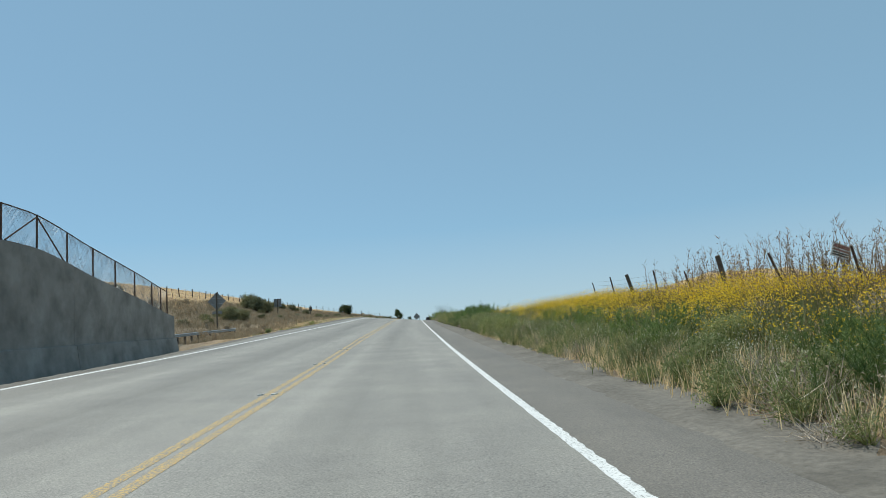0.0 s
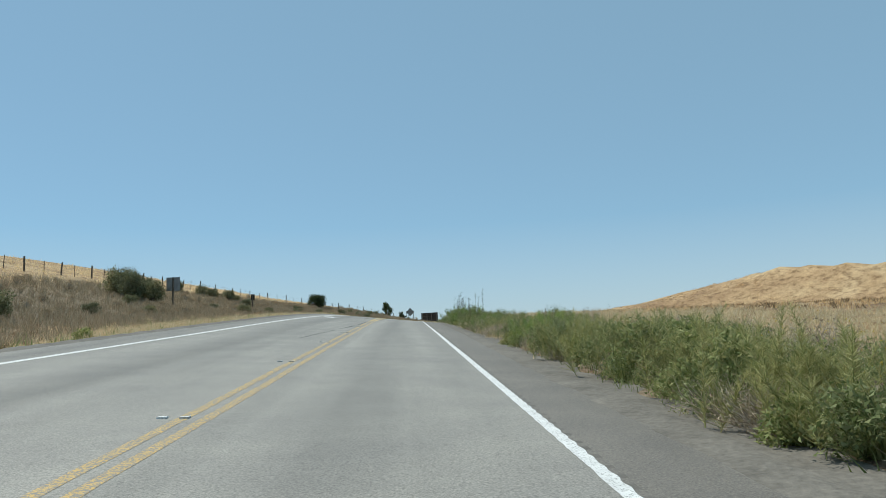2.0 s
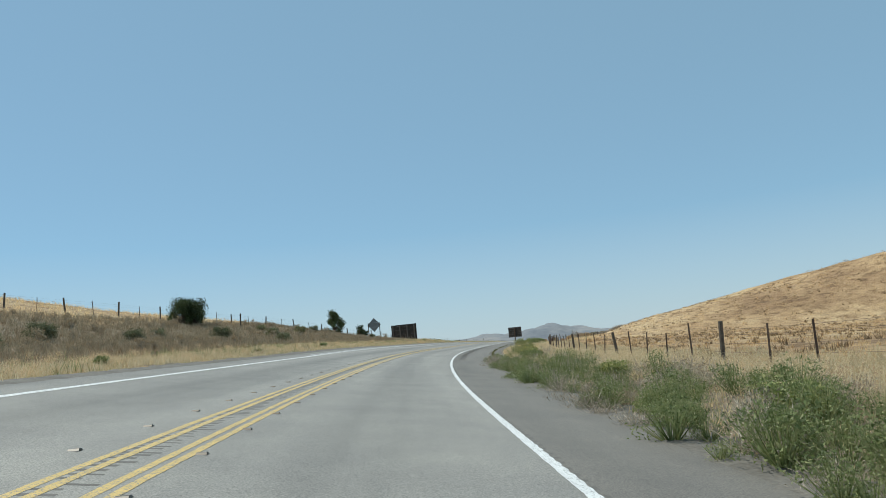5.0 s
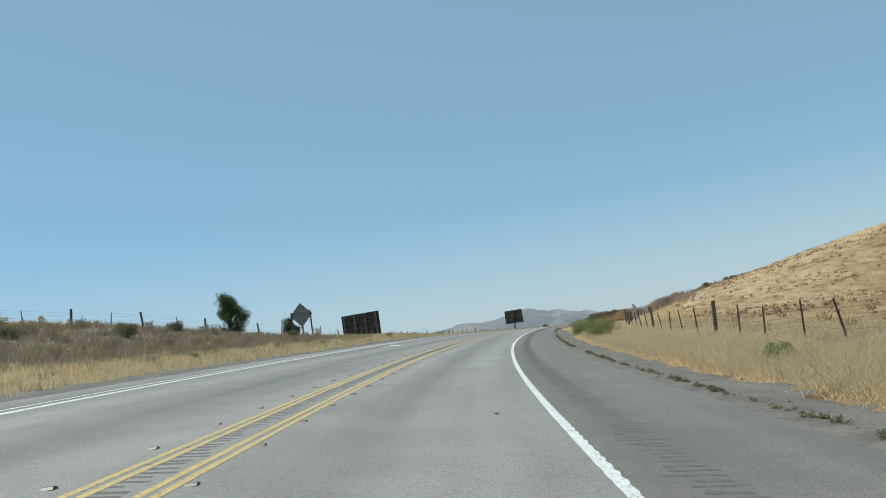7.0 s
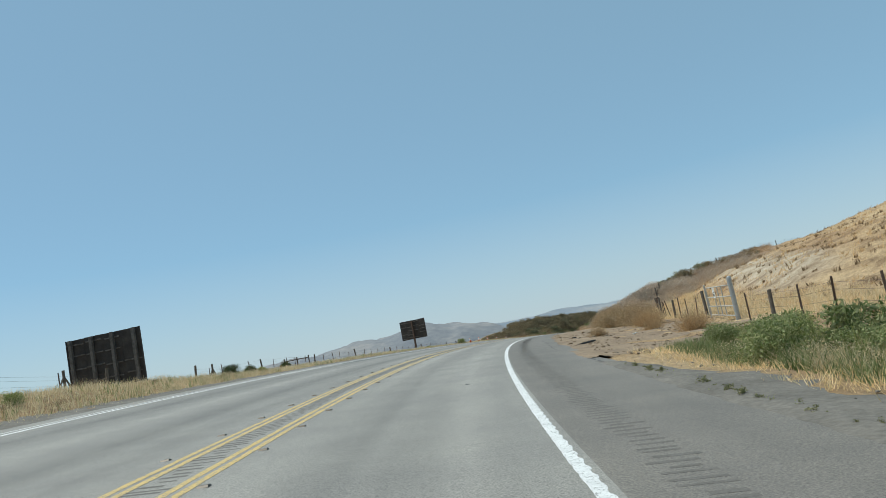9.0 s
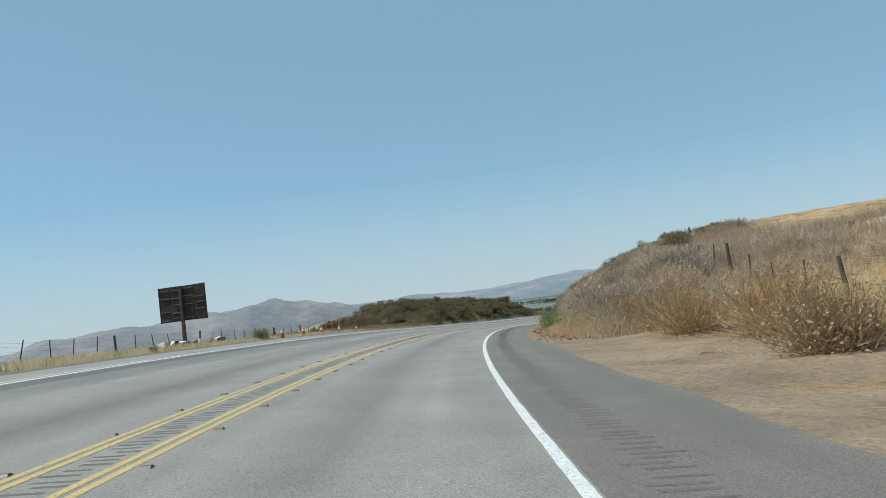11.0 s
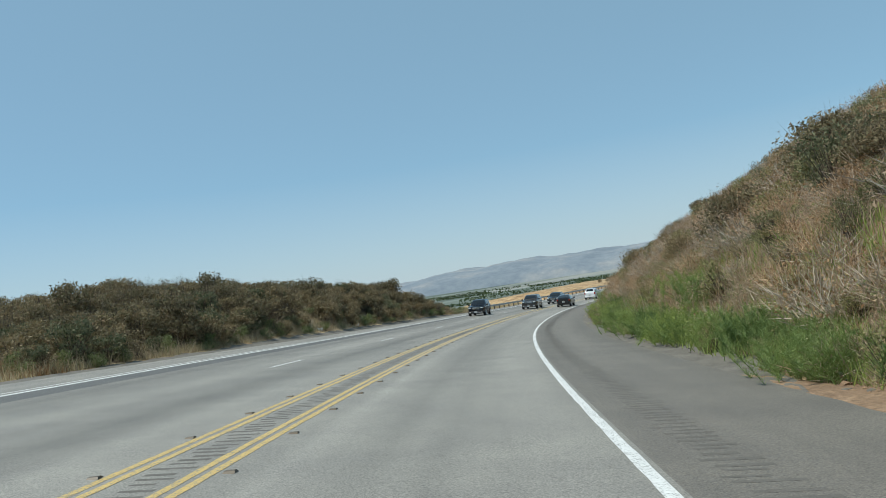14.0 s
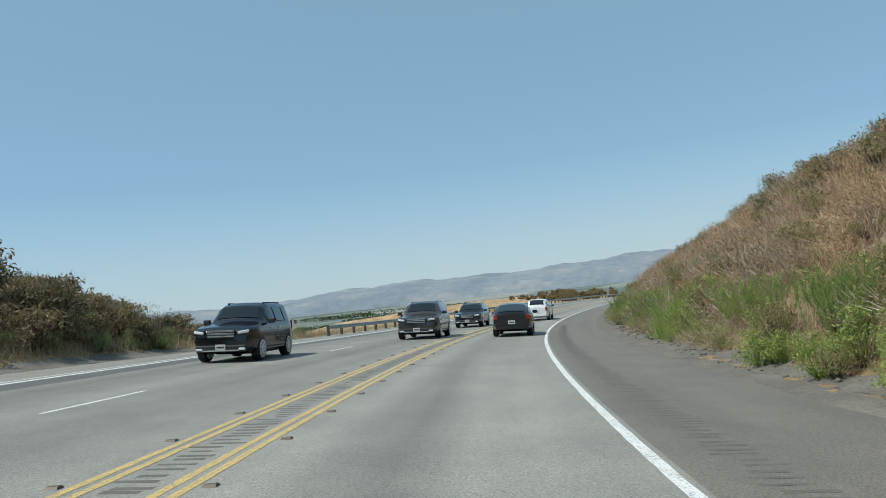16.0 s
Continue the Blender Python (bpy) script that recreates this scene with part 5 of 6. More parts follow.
ss = np.arange(24, 56.6, 0.075)
for sgn in (1, -1):
    for s in ss:
        e = s + sgn * 1.75
        if 24 < e < 56.7:
            a, b = road_point(s, FENCE_L, float(wall_top(s)) + 0.06), road_point(e, FENCE_L, float(wall_top(e)) + 1.84)
            tr.append((a, b))
A_ = np.array([t[0] for t in tr])
B_ = np.array([t[1] for t in tr])
tri_object("wire_mesh", [shards(A_, B_, 0.013, rng_w), shards(B_, A_, 0.013, rng_w)], mesh_mat, chain, "grey diamond wire mesh")


# ---- guard rails ----
def guardrail(s0, s1, lat, label, post_mat, step=1.9, level=None):
    g = thing("guard_rail", Matrix(), label, "guard rail")
    s, prof = np.arange(s0, s1 + 0.01, 0.95), [(0.0, 0.44), (0.07, 0.49), (0.0, 0.555), (0.0, 0.60), (0.07, 0.665), (0.0, 0.71)]
    V = []
    for a in s:
        z = float(deck(a, -lat)) - float(along(A_Z, a)) if level is None else level
        for th in (0.0, 0.012):
            V += [tuple(road_point(a, -lat + p[0] - th, z + p[1])) for p in prof]
    n, F_ = len(prof), []
    for i in range(len(s) - 1):
        for k in range(2):
            for j in range(n - 1):
                q = i * 2 * n + k * n + j
                F_.append((q, q + 1, q + 2 * n + 1, q + 2 * n) if k else (q + 2 * n, q + 2 * n + 1, q + 1, q))
    mesh_object("rail", V, F_, M_STEEL, g)
    for a in np.arange(s0 + 0.3, s1, step):
        bm = bmesh.new()
        x, y = plan(a, -lat - 0.17)
        zb = float(ground(a, -lat - 0.17)) - 0.15
        box(bm, (0.15, 0.18, 0.95), Matrix.Translation((float(x), float(y), (float(deck(a, -lat)) if level is None else float(along(A_Z, a)) + level) + 0.25)) @ Matrix.Rotation(float(along(A_HEAD, a)), 4, 'Z'), 0.012)
        part("post", bm, post_mat, g)
    return g


guardrail(58.2, 80.0, 19.5, "short steel guard rail after the wall", M_WOOD, level=0.0)
guardrail(479, 640, 13.1, "long grey steel guard rail on timber posts", M_WOOD, 2.4)


# ---- wire fences ----
def post_mesh(name, h, r, sides, mat):
    bm = bmesh.new()
    rod(bm, (0, 0, -0.3), (0, 0, h), r, r * 0.9, sides)
    me = bpy.data.meshes.new(name)
    bm.to_mesh(me)
    bm.free()
    me.materials.append(mat)
    return me


POST_THIN, POST_WOOD = post_mesh("thin_post", 1.25, 0.035, 5, M_RUST), post_mesh("wood_post", 1.35, 0.085, 8, M_WOOD)
f_rng = random.Random(9)


def wire_fence(pts, label, gap=3.2, wood_every=5, wires=(0.35, 0.65, 0.95, 1.15), tilt=4.0, h=1.0, slump=0.0):
    """Posts along a line of (s, l) corners, with barbed wire between them."""
    f = thing("wire_fence", Matrix(), label, "fence")
    S, L = [p[0] for p in pts], [p[1] for p in pts]
    tops = []
    for i, s in enumerate(np.arange(S[0], S[-1], gap)):
        s = s + f_rng.uniform(-0.3, 0.3)
        l = float(np.interp(s, S, L))
        ob = new("wood_post" if i % wood_every == 0 else "thin_post", POST_WOOD if i % wood_every == 0 else POST_THIN)
        ob.parent = f
        ob.matrix_world = spot(s, l, 0, 0) @ Euler((radians(f_rng.gauss(0, tilt)), radians(f_rng.gauss(slump, tilt)), 0)).to_matrix().to_4x4() @ Matrix.Scale(h * f_rng.uniform(0.92, 1.1), 4)
        tops.append(spot(s, l).translation)
    for w in wires:
        bm = bmesh.new()
        for a, b in zip(tops[:-1], tops[1:]):
            rod(bm, a + Vector((0, 0, w * h)), b + Vector((0, 0, w * h)), 0.005, sides=3)
        part("wire", bm, M_RUST, f)
    return f


wire_fence([(-8, 10.2), (42, 10.6)], "leaning barbed wire fence behind the flowers", 3.4, 3, tilt=7, h=1.1, slump=-16)
wire_fence([(150, 11), (200, 10.4), (245, 10.1), (262, 9.9), (279.4, 11.2)], "barbed wire fence with rusty thin posts", 3.1, 5)
wire_fence([(286.6, 11.6), (305, 12), (330, 13), (350, 13.5), (372, 15.5)], "barbed wire fence climbing to the bank", 3.0, 4)
wire_fence([(372, 17.5), (392, 22), (425, 33), (470, 40)], "wire fence along the crest of the bank", 2.6, 6)
wire_fence([(60, -38), (130, -41), (200, -42), (240, -36), (262, -31), (292, -24.5)], "old wire fence on the grassy ridge", 3.6, 2, h=1.15)
wire_fence([(299, -24.2), (340, -26.5), (380, -28.4), (410, -28.7), (470, -31)], "old wire fence beside the field", 2.5, 5, h=1.05)
for s, l in ((286, -24.5), (302, -24.3), (379, -28.3)):
    bm = bmesh.new()
    rod(bm, (0, 0, -0.2), (0, 0, 1.5), 0.08)
    rod(bm, (0.02, -0.9, 0), (0, 0, 1.15), 0.05)
    rod(bm, (0.02, 0.9, 0), (0, 0, 1.15), 0.05)
    bp = part("brace_post", bm, M_WOOD)
    bp.matrix_world = spot(s, l)
    tagged(bp, "braced wooden fence post in dry grass", "post")
old_rail = thing("rail_fence", spot(321, -26.2), "low wooden rail fence in the field", "fence")
for x in (-3.0, 0.0, 3.0):
    bm = bmesh.new()
    rod(bm, (0, x, -0.2), (0, x, 1.25), 0.07)
    part("post", bm, M_WOOD, old_rail)
bm = bmesh.new()
rod(bm, (0, -3.1, 0.95), (0, 3.1, 1.0), 0.05)
part("rail", bm, M_WOOD, old_rail)

# ---- pipe gate ----
gate = thing("pipe_gate", Matrix(), "white pipe farm gate, closed, with a notice", "gate")
ga, gb = spot(280.2, 11.4).translation, spot(285.9, 11.6).translation
ga.z = gb.z = min(ga.z, gb.z)
for nm, p, r, h in (("hinge_post", ga, 0.105, 1.85), ("latch_post", gb, 0.05, 1.7)):
    bm = bmesh.new()
    rod(bm, p + Vector((0, 0, -0.3)), p + Vector((0, 0, h)), r, sides=12)
    bmesh.ops.create_uvsphere(bm, u_segments=12, v_segments=6, radius=r, matrix=Matrix.Translation(p + Vector((0, 0, h))))
    part(nm, bm, M_PIPE if r < 0.1 else M_STEEL, gate)
u = (gb - ga)
for z in (0.16, 0.60, 1.05, 1.55):
    bm = bmesh.new()
    rod(bm, ga + u * 0.05 + Vector((0, 0, z)), ga + u * 0.95 + Vector((0, 0, z)), 0.028)
    part("bar", bm, M_PIPE, gate)
for f in (0.05, 0.35, 0.5, 0.65, 0.95):
    bm = bmesh.new()
    rod(bm, ga + u * f + Vector((0, 0, 0.16)), ga + u * f + Vector((0, 0, 1.55)), 0.024)
    part("upright", bm, M_PIPE, gate)
n_ = Vector((u.y, -u.x, 0)).normalized()
mid = ga + u * 0.62 + Vector((0, 0, 1.28)) - n_ * 0.05
turn = math.atan2(u.y, u.x)
bm = bmesh.new()
box(bm, (0.42, 0.012, 0.52), Matrix.Translation(mid) @ Matrix.Rotation(turn, 4, 'Z'), 0.004)
note = part("notice", bm, M_SIGNWHITE, gate, "white notice board with dark print")
for k, (w, h, z) in enumerate(((0.22, 0.05, 0.02), (0.26, 0.12, -0.12), (0.2, 0.02, 0.14), (0.2, 0.02, 0.19))):
    for sd in (-1, 1):
        bm = bmesh.new()
        box(bm, (w, 0.003, h), Matrix.Translation(mid + Vector((0, 0, z)) + n_ * 0.009 * sd) @ Matrix.Rotation(turn, 4, 'Z'))
        part("print_bar", bm, M_INK, note)

# notice on the flowered bank
notice = thing("field_notice", spot(17.4, 10.3, -0.35) @ Matrix.Rotation(radians(22), 4, 'Y'), "faded red and white notice on a thin post", "sign")
bm = bmesh.new()
rod(bm, (0, 0, -0.2), (0, 0, 1.75), 0.02)
part("post", bm, M_RUST, notice)
bm = bmesh.new()
box(bm, (0.5, 0.012, 0.36), Matrix.Translation((0, -0.03, 1.7)), 0.004)
part("plate", bm, M_SIGNWHITE, notice)
for z, h, m in ((1.80, 0.09, M_SIGNRED), (1.70, 0.04, M_SIGNRED), (1.63, 0.03, M_INK), (1.57, 0.03, M_INK)):
    bm = bmesh.new()
    box(bm, (0.42, 0.003, h), Matrix.Translation((0, -0.039, z)))
    part("print_bar", bm, m, notice)


# ---- road signs, seen from behind ----
def sign_post(root, x, h, r=0.06):
    bm = bmesh.new()
    box(bm, (2 * r, 2 * r, h + 0.3), Matrix.Translation((x, 0.06, h / 2 - 0.15)), 0.008)
    part("post", bm, M_WOOD, root)


def plate(root, name, pts, mat=M_SIGNBACK, y=0.0, th=0.02, label=""):
    bm = bmesh.new()
    prism(bm, [(x, y, z) for x, z in pts], [(x, y + th, z) for x, z in pts])
    bmesh.ops.recalc_face_normals(bm, faces=bm.faces)
    return part(name, bm, mat, root, label)


def diamond(s, l, top, size, two, label):
    g = thing("warning_sign", spot(s, l), label, "road sign")
    r = size / 2
    c = top - r
    for x in ((-0.42 * size, 0.42 * size) if two else (0.0,)):
        sign_post(g, x, top - 0.1 if not two else c + 0.15 * size)
    p = plate(g, "panel", [(-r, c), (-r + 0.06, c + 0.06), (-0.06, top - 0.06), (0, top), (0.06, top - 0.06), (r - 0.06, c + 0.06), (r, c), (r - 0.06, c - 0.06), (0.06, c - r + 0.06), (0, c - r), (-0.06, c - r + 0.06), (-r + 0.06, c - 0.06)], y=0.13)
    for z in (c - 0.3 * r, c + 0.3 * r):
        bm = bmesh.new()
        box(bm, (1.3 * r, 0.03, 0.05), Matrix.Translation((0, 0.115, z)), 0.004)
        part("stiffener", bm, M_STEEL, p)
    return g


diamond(78.5, -21.3, 3.95, 2.0, False, "back of a diamond warning sign, post in dry grass")
g2 = diamond(267.0, -23.4, 3.6, 2.6, True, "back of a large diamond sign on two posts")
g1 = thing("sign_flags", spot(78.5, -21.3), "small paired plates below the diamond sign", "road sign")
for x in (-0.3, 0.3):
    plate(g1, "plate", [(x - 0.22, 1.55), (x + 0.22, 1.55), (x + 0.22, 1.85), (x - 0.22, 1.85)], y=0.15)
sq = thing("square_sign", spot(132.2, -25.4), "back of a square grey road sign", "road sign")
sign_post(sq, 0.0, 3.2, 0.07)
plate(sq, "panel", [(-0.72, 1.75), (0.72, 1.75), (0.72, 3.2), (-0.72, 3.2)], y=0.13)
np_ = thing("narrow_sign", spot(166, -26.3), "narrow dark sign board on a post", "road sign")
sign_post(np_, 0.0, 2.3, 0.08)
plate(np_, "panel", [(-0.3, 1.35), (0.3, 1.35), (0.3, 2.3), (-0.3, 2.3)], y=0.15, mat=M_DARKWOOD)
mk = thing("marker_post", spot(236, -32.7), "dark marker post with a peaked cap", "post")
sign_post(mk, 0.0, 1.75, 0.07)
plate(mk, "cap", [(-0.2, 1.6), (0.2, 1.6), (0.0, 1.9)], y=0.1, mat=M_DARKWOOD)


# ---- billboards, seen from behind ----
def billboard(s, l, width, bottom, top, legs, label, turn=0.0, seed=1):
    rnd = random.Random(seed)
    g = thing("billboard", spot(s, l, 0, turn), label, "billboard")
    n = 4
    for i in range(n):                                   # face boards, a little out of line
        w = width / n
        bm = bmesh.new()
        box(bm, (w - 0.01, 0.05, top - bottom - rnd.uniform(0, 0.06)), Matrix.Translation((-width / 2 + w * (i + 0.5), 0.20 + rnd.uniform(0, 0.012), (top + bottom) / 2)) @ Matrix.Rotation(radians(rnd.uniform(-0.4, 0.4)), 4, 'Y'), 0.006)
        part("board", bm, M_DARKWOOD, g)
    for x in np.linspace(-width / 2 + 0.45, width / 2 - 0.45, legs) if legs > 1 else (0.0,):
        bm = bmesh.new()
        box(bm, (0.24, 0.24, top + 0.35), Matrix.Translation((x, 0.04, top / 2 - 0.2)), 0.012)
        part("upright", bm, M_SLAT if legs > 1 else M_RUST, g)
    for i, z in enumerate(np.linspace(bottom + 0.25, top - 0.35, 5)):
        for j in range(n):
            if rnd.random() < 0.86:
                w = width / n
                bm = bmesh.new()
                box(bm, (w * rnd.uniform(0.75, 0.95), 0.06, 0.10), Matrix.Translation((-width / 2 + w * (j + 0.5), 0.135, z + rnd.uniform(-0.12, 0.12))) @ Matrix.Rotation(radians(rnd.uniform(-2, 2)), 4, 'Y'), 0.006)
                part("crosspiece", bm, M_SLAT, g)
    for x in (-width / 2, width / 2):
        bm = bmesh.new()
        box(bm, (0.07, 0.12, top - bottom), Matrix.Translation((x, 0.2, (top + bottom) / 2)), 0.006)
        part("edge_trim", bm, M_DARKWOOD, g)
    return g


billboard(296.0, -29.2, 6.3, 0.35, 4.85, 4, "back of an old dark wooden billboard in grass", radians(-3), 2)
billboard(357.7, -26.6, 4.7, 2.3, 5.4, 1, "back of a dark billboard on a single post", radians(-8), 4)

heap = thing("scrap_heap", spot(357.0, -25.6), "heap of red and white scrap boards in grass", "scrap")
h_rng = random.Random(33)
for i in range(12):
    bm = bmesh.new()
    box(bm, (h_rng.uniform(0.5, 1.3), h_rng.uniform(0.04, 0.4), h_rng.uniform(0.3, 0.6)), Matrix.Translation((-2.6 + i * 0.48, h_rng.uniform(-0.5, 0.5), 0.28)) @ Euler((radians(h_rng.uniform(-25, 25)), radians(h_rng.uniform(-14, 14)), radians(h_rng.uniform(0, 180)))).to_matrix().to_4x4(), 0.01)
    part("board", bm, (M_SIGNWHITE, M_SIGNRED, M_SIGNWHITE, M_SLAT)[i % 4], heap)

# ---- traffic cones ----
cone = thing("traffic_cone", Matrix(), "orange traffic cone with a white band", "cone", "cones along the verge")
bm = bmesh.new()
bmesh.ops.create_cone(bm, cap_ends=True, segments=16, radius1=0.17, radius2=0.03, depth=0.70, matrix=Matrix.Translation((0, 0, 0.38)))
part("body", bm, M_ORANGE, cone, smooth=True)
bm = bmesh.new()
box(bm, (0.38, 0.38, 0.04), Matrix.Translation((0, 0, 0.02)), 0.01)
part("foot", bm, M_ORANGE, cone)
bm = bmesh.new()
bmesh.ops.create_cone(bm, cap_ends=False, segments=16, radius1=0.124, radius2=0.088, depth=0.17, matrix=Matrix.Translation((0, 0, 0.50)))
part("band", bm, M_SIGNWHITE, cone)
cone_spots = [(349.2, -14.3), (355.2, -14.9), (361.0, -15.4), (367.0, -15.8), (373.5, -16.2)]
cone.matrix_world = spot(*cone_spots[0])
for c in cone_spots[1:]:
    copy_thing(cone, spot(*c))

# ---- far farm buildings ----
farm_rng = random.Random(21)
for i in range(9):
    a, r0 = radians(farm_rng.uniform(-68, -20)), farm_rng.uniform(900, 2200)
    w, d, hh = farm_rng.uniform(14, 34), farm_rng.uniform(9, 16), farm_rng.uniform(4, 6)
    shed = thing("farm_shed", Matrix.Translation((130 - r0 * math.sin(a), 390 + r0 * math.cos(a), -75)) @ Matrix.Rotation(farm_rng.uniform(0, 3), 4, 'Z'), "far pale farm building on the valley floor", "building", "far farm buildings")
    bm = bmesh.new()
    box(bm, (w, d, hh), Matrix.Translation((0, 0, hh / 2)))
    part("walls", bm, M_SIGNWHITE, shed)
    bm = bmesh.new()
    prism(bm, [(-w / 2 - 0.4, -d / 2 - 0.4, hh), (-w / 2 - 0.4, d / 2 + 0.4, hh), (-w / 2 - 0.4, 0, hh + d * 0.22)], [(w / 2 + 0.4, -d / 2 - 0.4, hh), (w / 2 + 0.4, d / 2 + 0.4, hh), (w / 2 + 0.4, 0, hh + d * 0.22)])
    bmesh.ops.recalc_face_normals(bm, faces=bm.faces)
    part("roof", bm, M_CONCRETE, shed)

# ---- paving details ----
def on_deck(s, l, up=0.0025):
    x, y = plan(s, l)
    return (float(x), float(y), float(deck(s, l)) + up)


def arrow(s0, l0, skew, label):
    """A painted lane arrow that points back along the road; skew leans it across the lane."""
    pts = [(0, 0), (-0.95, 0.85), (-0.32, 0.75), (-0.38, 2.6), (0.38, 2.6), (0.30, 0.72), (0.85, 0.62)]
    V = [on_deck(s0 + v, l0 + u + skew * v) for u, v in pts]
    ob = mesh_object("lane_arrow", V, [(0, 1, 2), (0, 2, 5), (0, 5, 6), (2, 3, 4, 5)], M_WHITE)
    return tagged(ob, label, "road marking", kind="structure")


arrow(110.4, -5.9, -0.22, "worn white lane arrow on the road")
arrow(245.0, -7.6, -0.22, "worn white lane arrow on the road")


# Flat quads on the paving; the dents' shade is only in their darker colour.
def grooves(name, s0, s1, la, lb, label, step=0.25, seed=1, loose=0.08):
    rng = np.random.RandomState(seed)
    s = np.arange(s0, s1, step)
    s, w = s + rng.normal(size=len(s)) * 0.02, step * (0.13 + 0.10 * rng.rand(len(s)))
    a, b = la + rng.normal(size=len(s)) * loose, lb + rng.normal(size=len(s)) * loose
    V = []
    for ss_, ll_ in ((s - w, a), (s - w, b), (s + w, b), (s + w, a)):
        x, y = plan(ss_, ll_)
        V.append(np.stack([x, y, deck(ss_, ll_) + 0.0015], -1))
    V = np.stack(V, 1).reshape(-1, 3)
    ob = mesh_object(name, V.tolist(), np.arange(len(V)).reshape(-1, 4).tolist(), M_GROOVE)
    return tagged(ob, label, "rumble strip", kind="stuff")


grooves("rumble_strip_shoulder", 186, 480, 1.72, 2.10, "ground-in rumble strip on the shoulder", 0.2, seed=4, loose=0.05)
grooves("rumble_strip_edge", 60, 176, 1.31, 1.37, "ground-in notches beside the edge line", 0.32, seed=6, loose=0.008)
grooves("rumble_strip_centre", 134, 560, -3.04, -2.72, "ground-in rumble strip between yellow lines", 0.2, seed=5, loose=0.05)

marker_mat = plain("dirty_amber_road_marker", (0.10, 0.07, 0.04), 0.5)
bm = bmesh.new()
for s in np.arange(111.9, 520, 1.98):
    for l in (-2.26, -3.48):
        x, y, z = on_deck(float(s), l, 0.0)
        m = Matrix.Translation((x, y, z)) @ Matrix.Rotation(float(along(A_HEAD, s)), 4, 'Z')
        vs = [bm.verts.new(m @ Vector(p)) for p in ((-.06, -.05, 0), (.06, -.05, 0), (.06, .05, 0), (-.06, .05, 0), (-.05, -.02, .02), (.05, -.02, .02), (.05, .02, .02), (-.05, .02, .02))]
        for f in ((4, 5, 6, 7), (0, 1, 5, 4), (1, 2, 6, 5), (2, 3, 7, 6), (3, 0, 4, 7)):
            bm.faces.new([vs[i] for i in f])
markers = tagged(part("raised_markers", bm, marker_mat), "small raised markers along the yellow lines", "road marker", kind="stuff")
bm = bmesh.new()
for k, s in enumerate(np.arange(-2, 104, 7.3)):
    for l in (-2.60, -2.84):
        x, y, z = on_deck(float(s), l, 0.008)
        box(bm, (0.10, 0.10, 0.02), Matrix.Translation((x, y, z)))
tagged(part("raised_markers_far", bm, M_WHITE), "pale raised markers on the yellow lines", "road marker", kind="stuff")


def crack(name, pts, w, label, seed, mat=M_TAR, up=0.002):
    """An irregular seam or crack through (s, l) points."""
    rng = np.random.RandomState(seed)
    S = np.array([p[0] for p in pts], float)
    n = max(8, int((S[-1] - S[0]) / 0.25)) if S[-1] - S[0] > 1 else 14
    t = np.linspace(0, len(pts) - 1, n)
    s, l = np.interp(t, range(len(pts)), S), np.interp(t, range(len(pts)), [p[1] for p in pts])
    l = l + np.cumsum(rng.normal(size=n)) * 0.012
    ww = 0.6 * w * np.clip(rng.normal(0.6, 0.6, n), 0.02, 1.6) * np.clip(np.minimum(np.arange(n), np.arange(n)[::-1]) / 4.0, 0.05, 1)
    V = [on_deck(a, b - c / 2, up) for a, b, c in zip(s, l, ww)] + [on_deck(a, b + c / 2, up) for a, b, c in zip(s, l, ww)]
    ob = mesh_object(name, V, [(i, i + n, i + n + 1, i + 1) for i in range(n - 1)], mat)
    return tagged(ob, label, "crack", kind="structure")


crack("edge_crack", [(s, float(np.interp(s, *EDGE_R)) - 0.28) for s in np.arange(-12, 40, 4)], 0.05, "broken edge crack in the shoulder", 1)
crack("gutter_crack", [(s, float(np.interp(s, *EDGE_R)) - 0.02) for s in np.arange(186, 272, 4)], 0.10, "weedy dark crack along the gutter", 2)
crack("shoulder_crack", [(272, 2.9), (280, 3.0), (288, 3.1)], 0.04, "crack along the shoulder's edge", 3)
crack("toe_crack", [(s, float(np.interp(s, *EDGE_R)) - 0.25) for s in np.arange(395, 470, 4)], 0.05, "long crack near the shoulder's edge", 4)
crack("tar_seam", [(80, -3.9), (86, -3.45), (92, -3.1), (98, -2.9), (103, -2.9)], 0.15, "dark tar seam beside the yellow line", 5)
for k, (s, a, b) in enumerate(((86.5, 1.5, 2.6), (131, 1.4, 3.0), (178, 1.5, 3.6), (214, 1.6, 3.6), (352, 1.6, 3.2), (413, 1.7, 4.0), (341, 1.5, 3.0))):
    crack("cross_crack", [(s, a), (s + 0.25, (a + b) / 2), (s + 0.1, b)], 0.03, "fine crack across the shoulder", 20 + k)
for k, (s, l, r) in enumerate(((52.6, 0.55, .07), (108.5, 0.1, .09), (205.2, 0.45, .08), (231, -0.1, .07), (262.5, 0.2, .09), (399.5, 0.1, .07))):
    rng_s = np.random.RandomState(60 + k)
    V = [on_deck(s + r * 1.2 * math.sin(a) * q, l + r * 0.6 * math.cos(a) * q, 0.003) for a, q in zip(np.linspace(0, 6.28, 13)[:-1], rng_s.uniform(0.7, 1.2, 12))]
    ob = mesh_object("tar_spot", V, [tuple(range(12))], M_TAR)
    tagged(ob, "small dark tar spot on the lane", "stain", kind="structure")


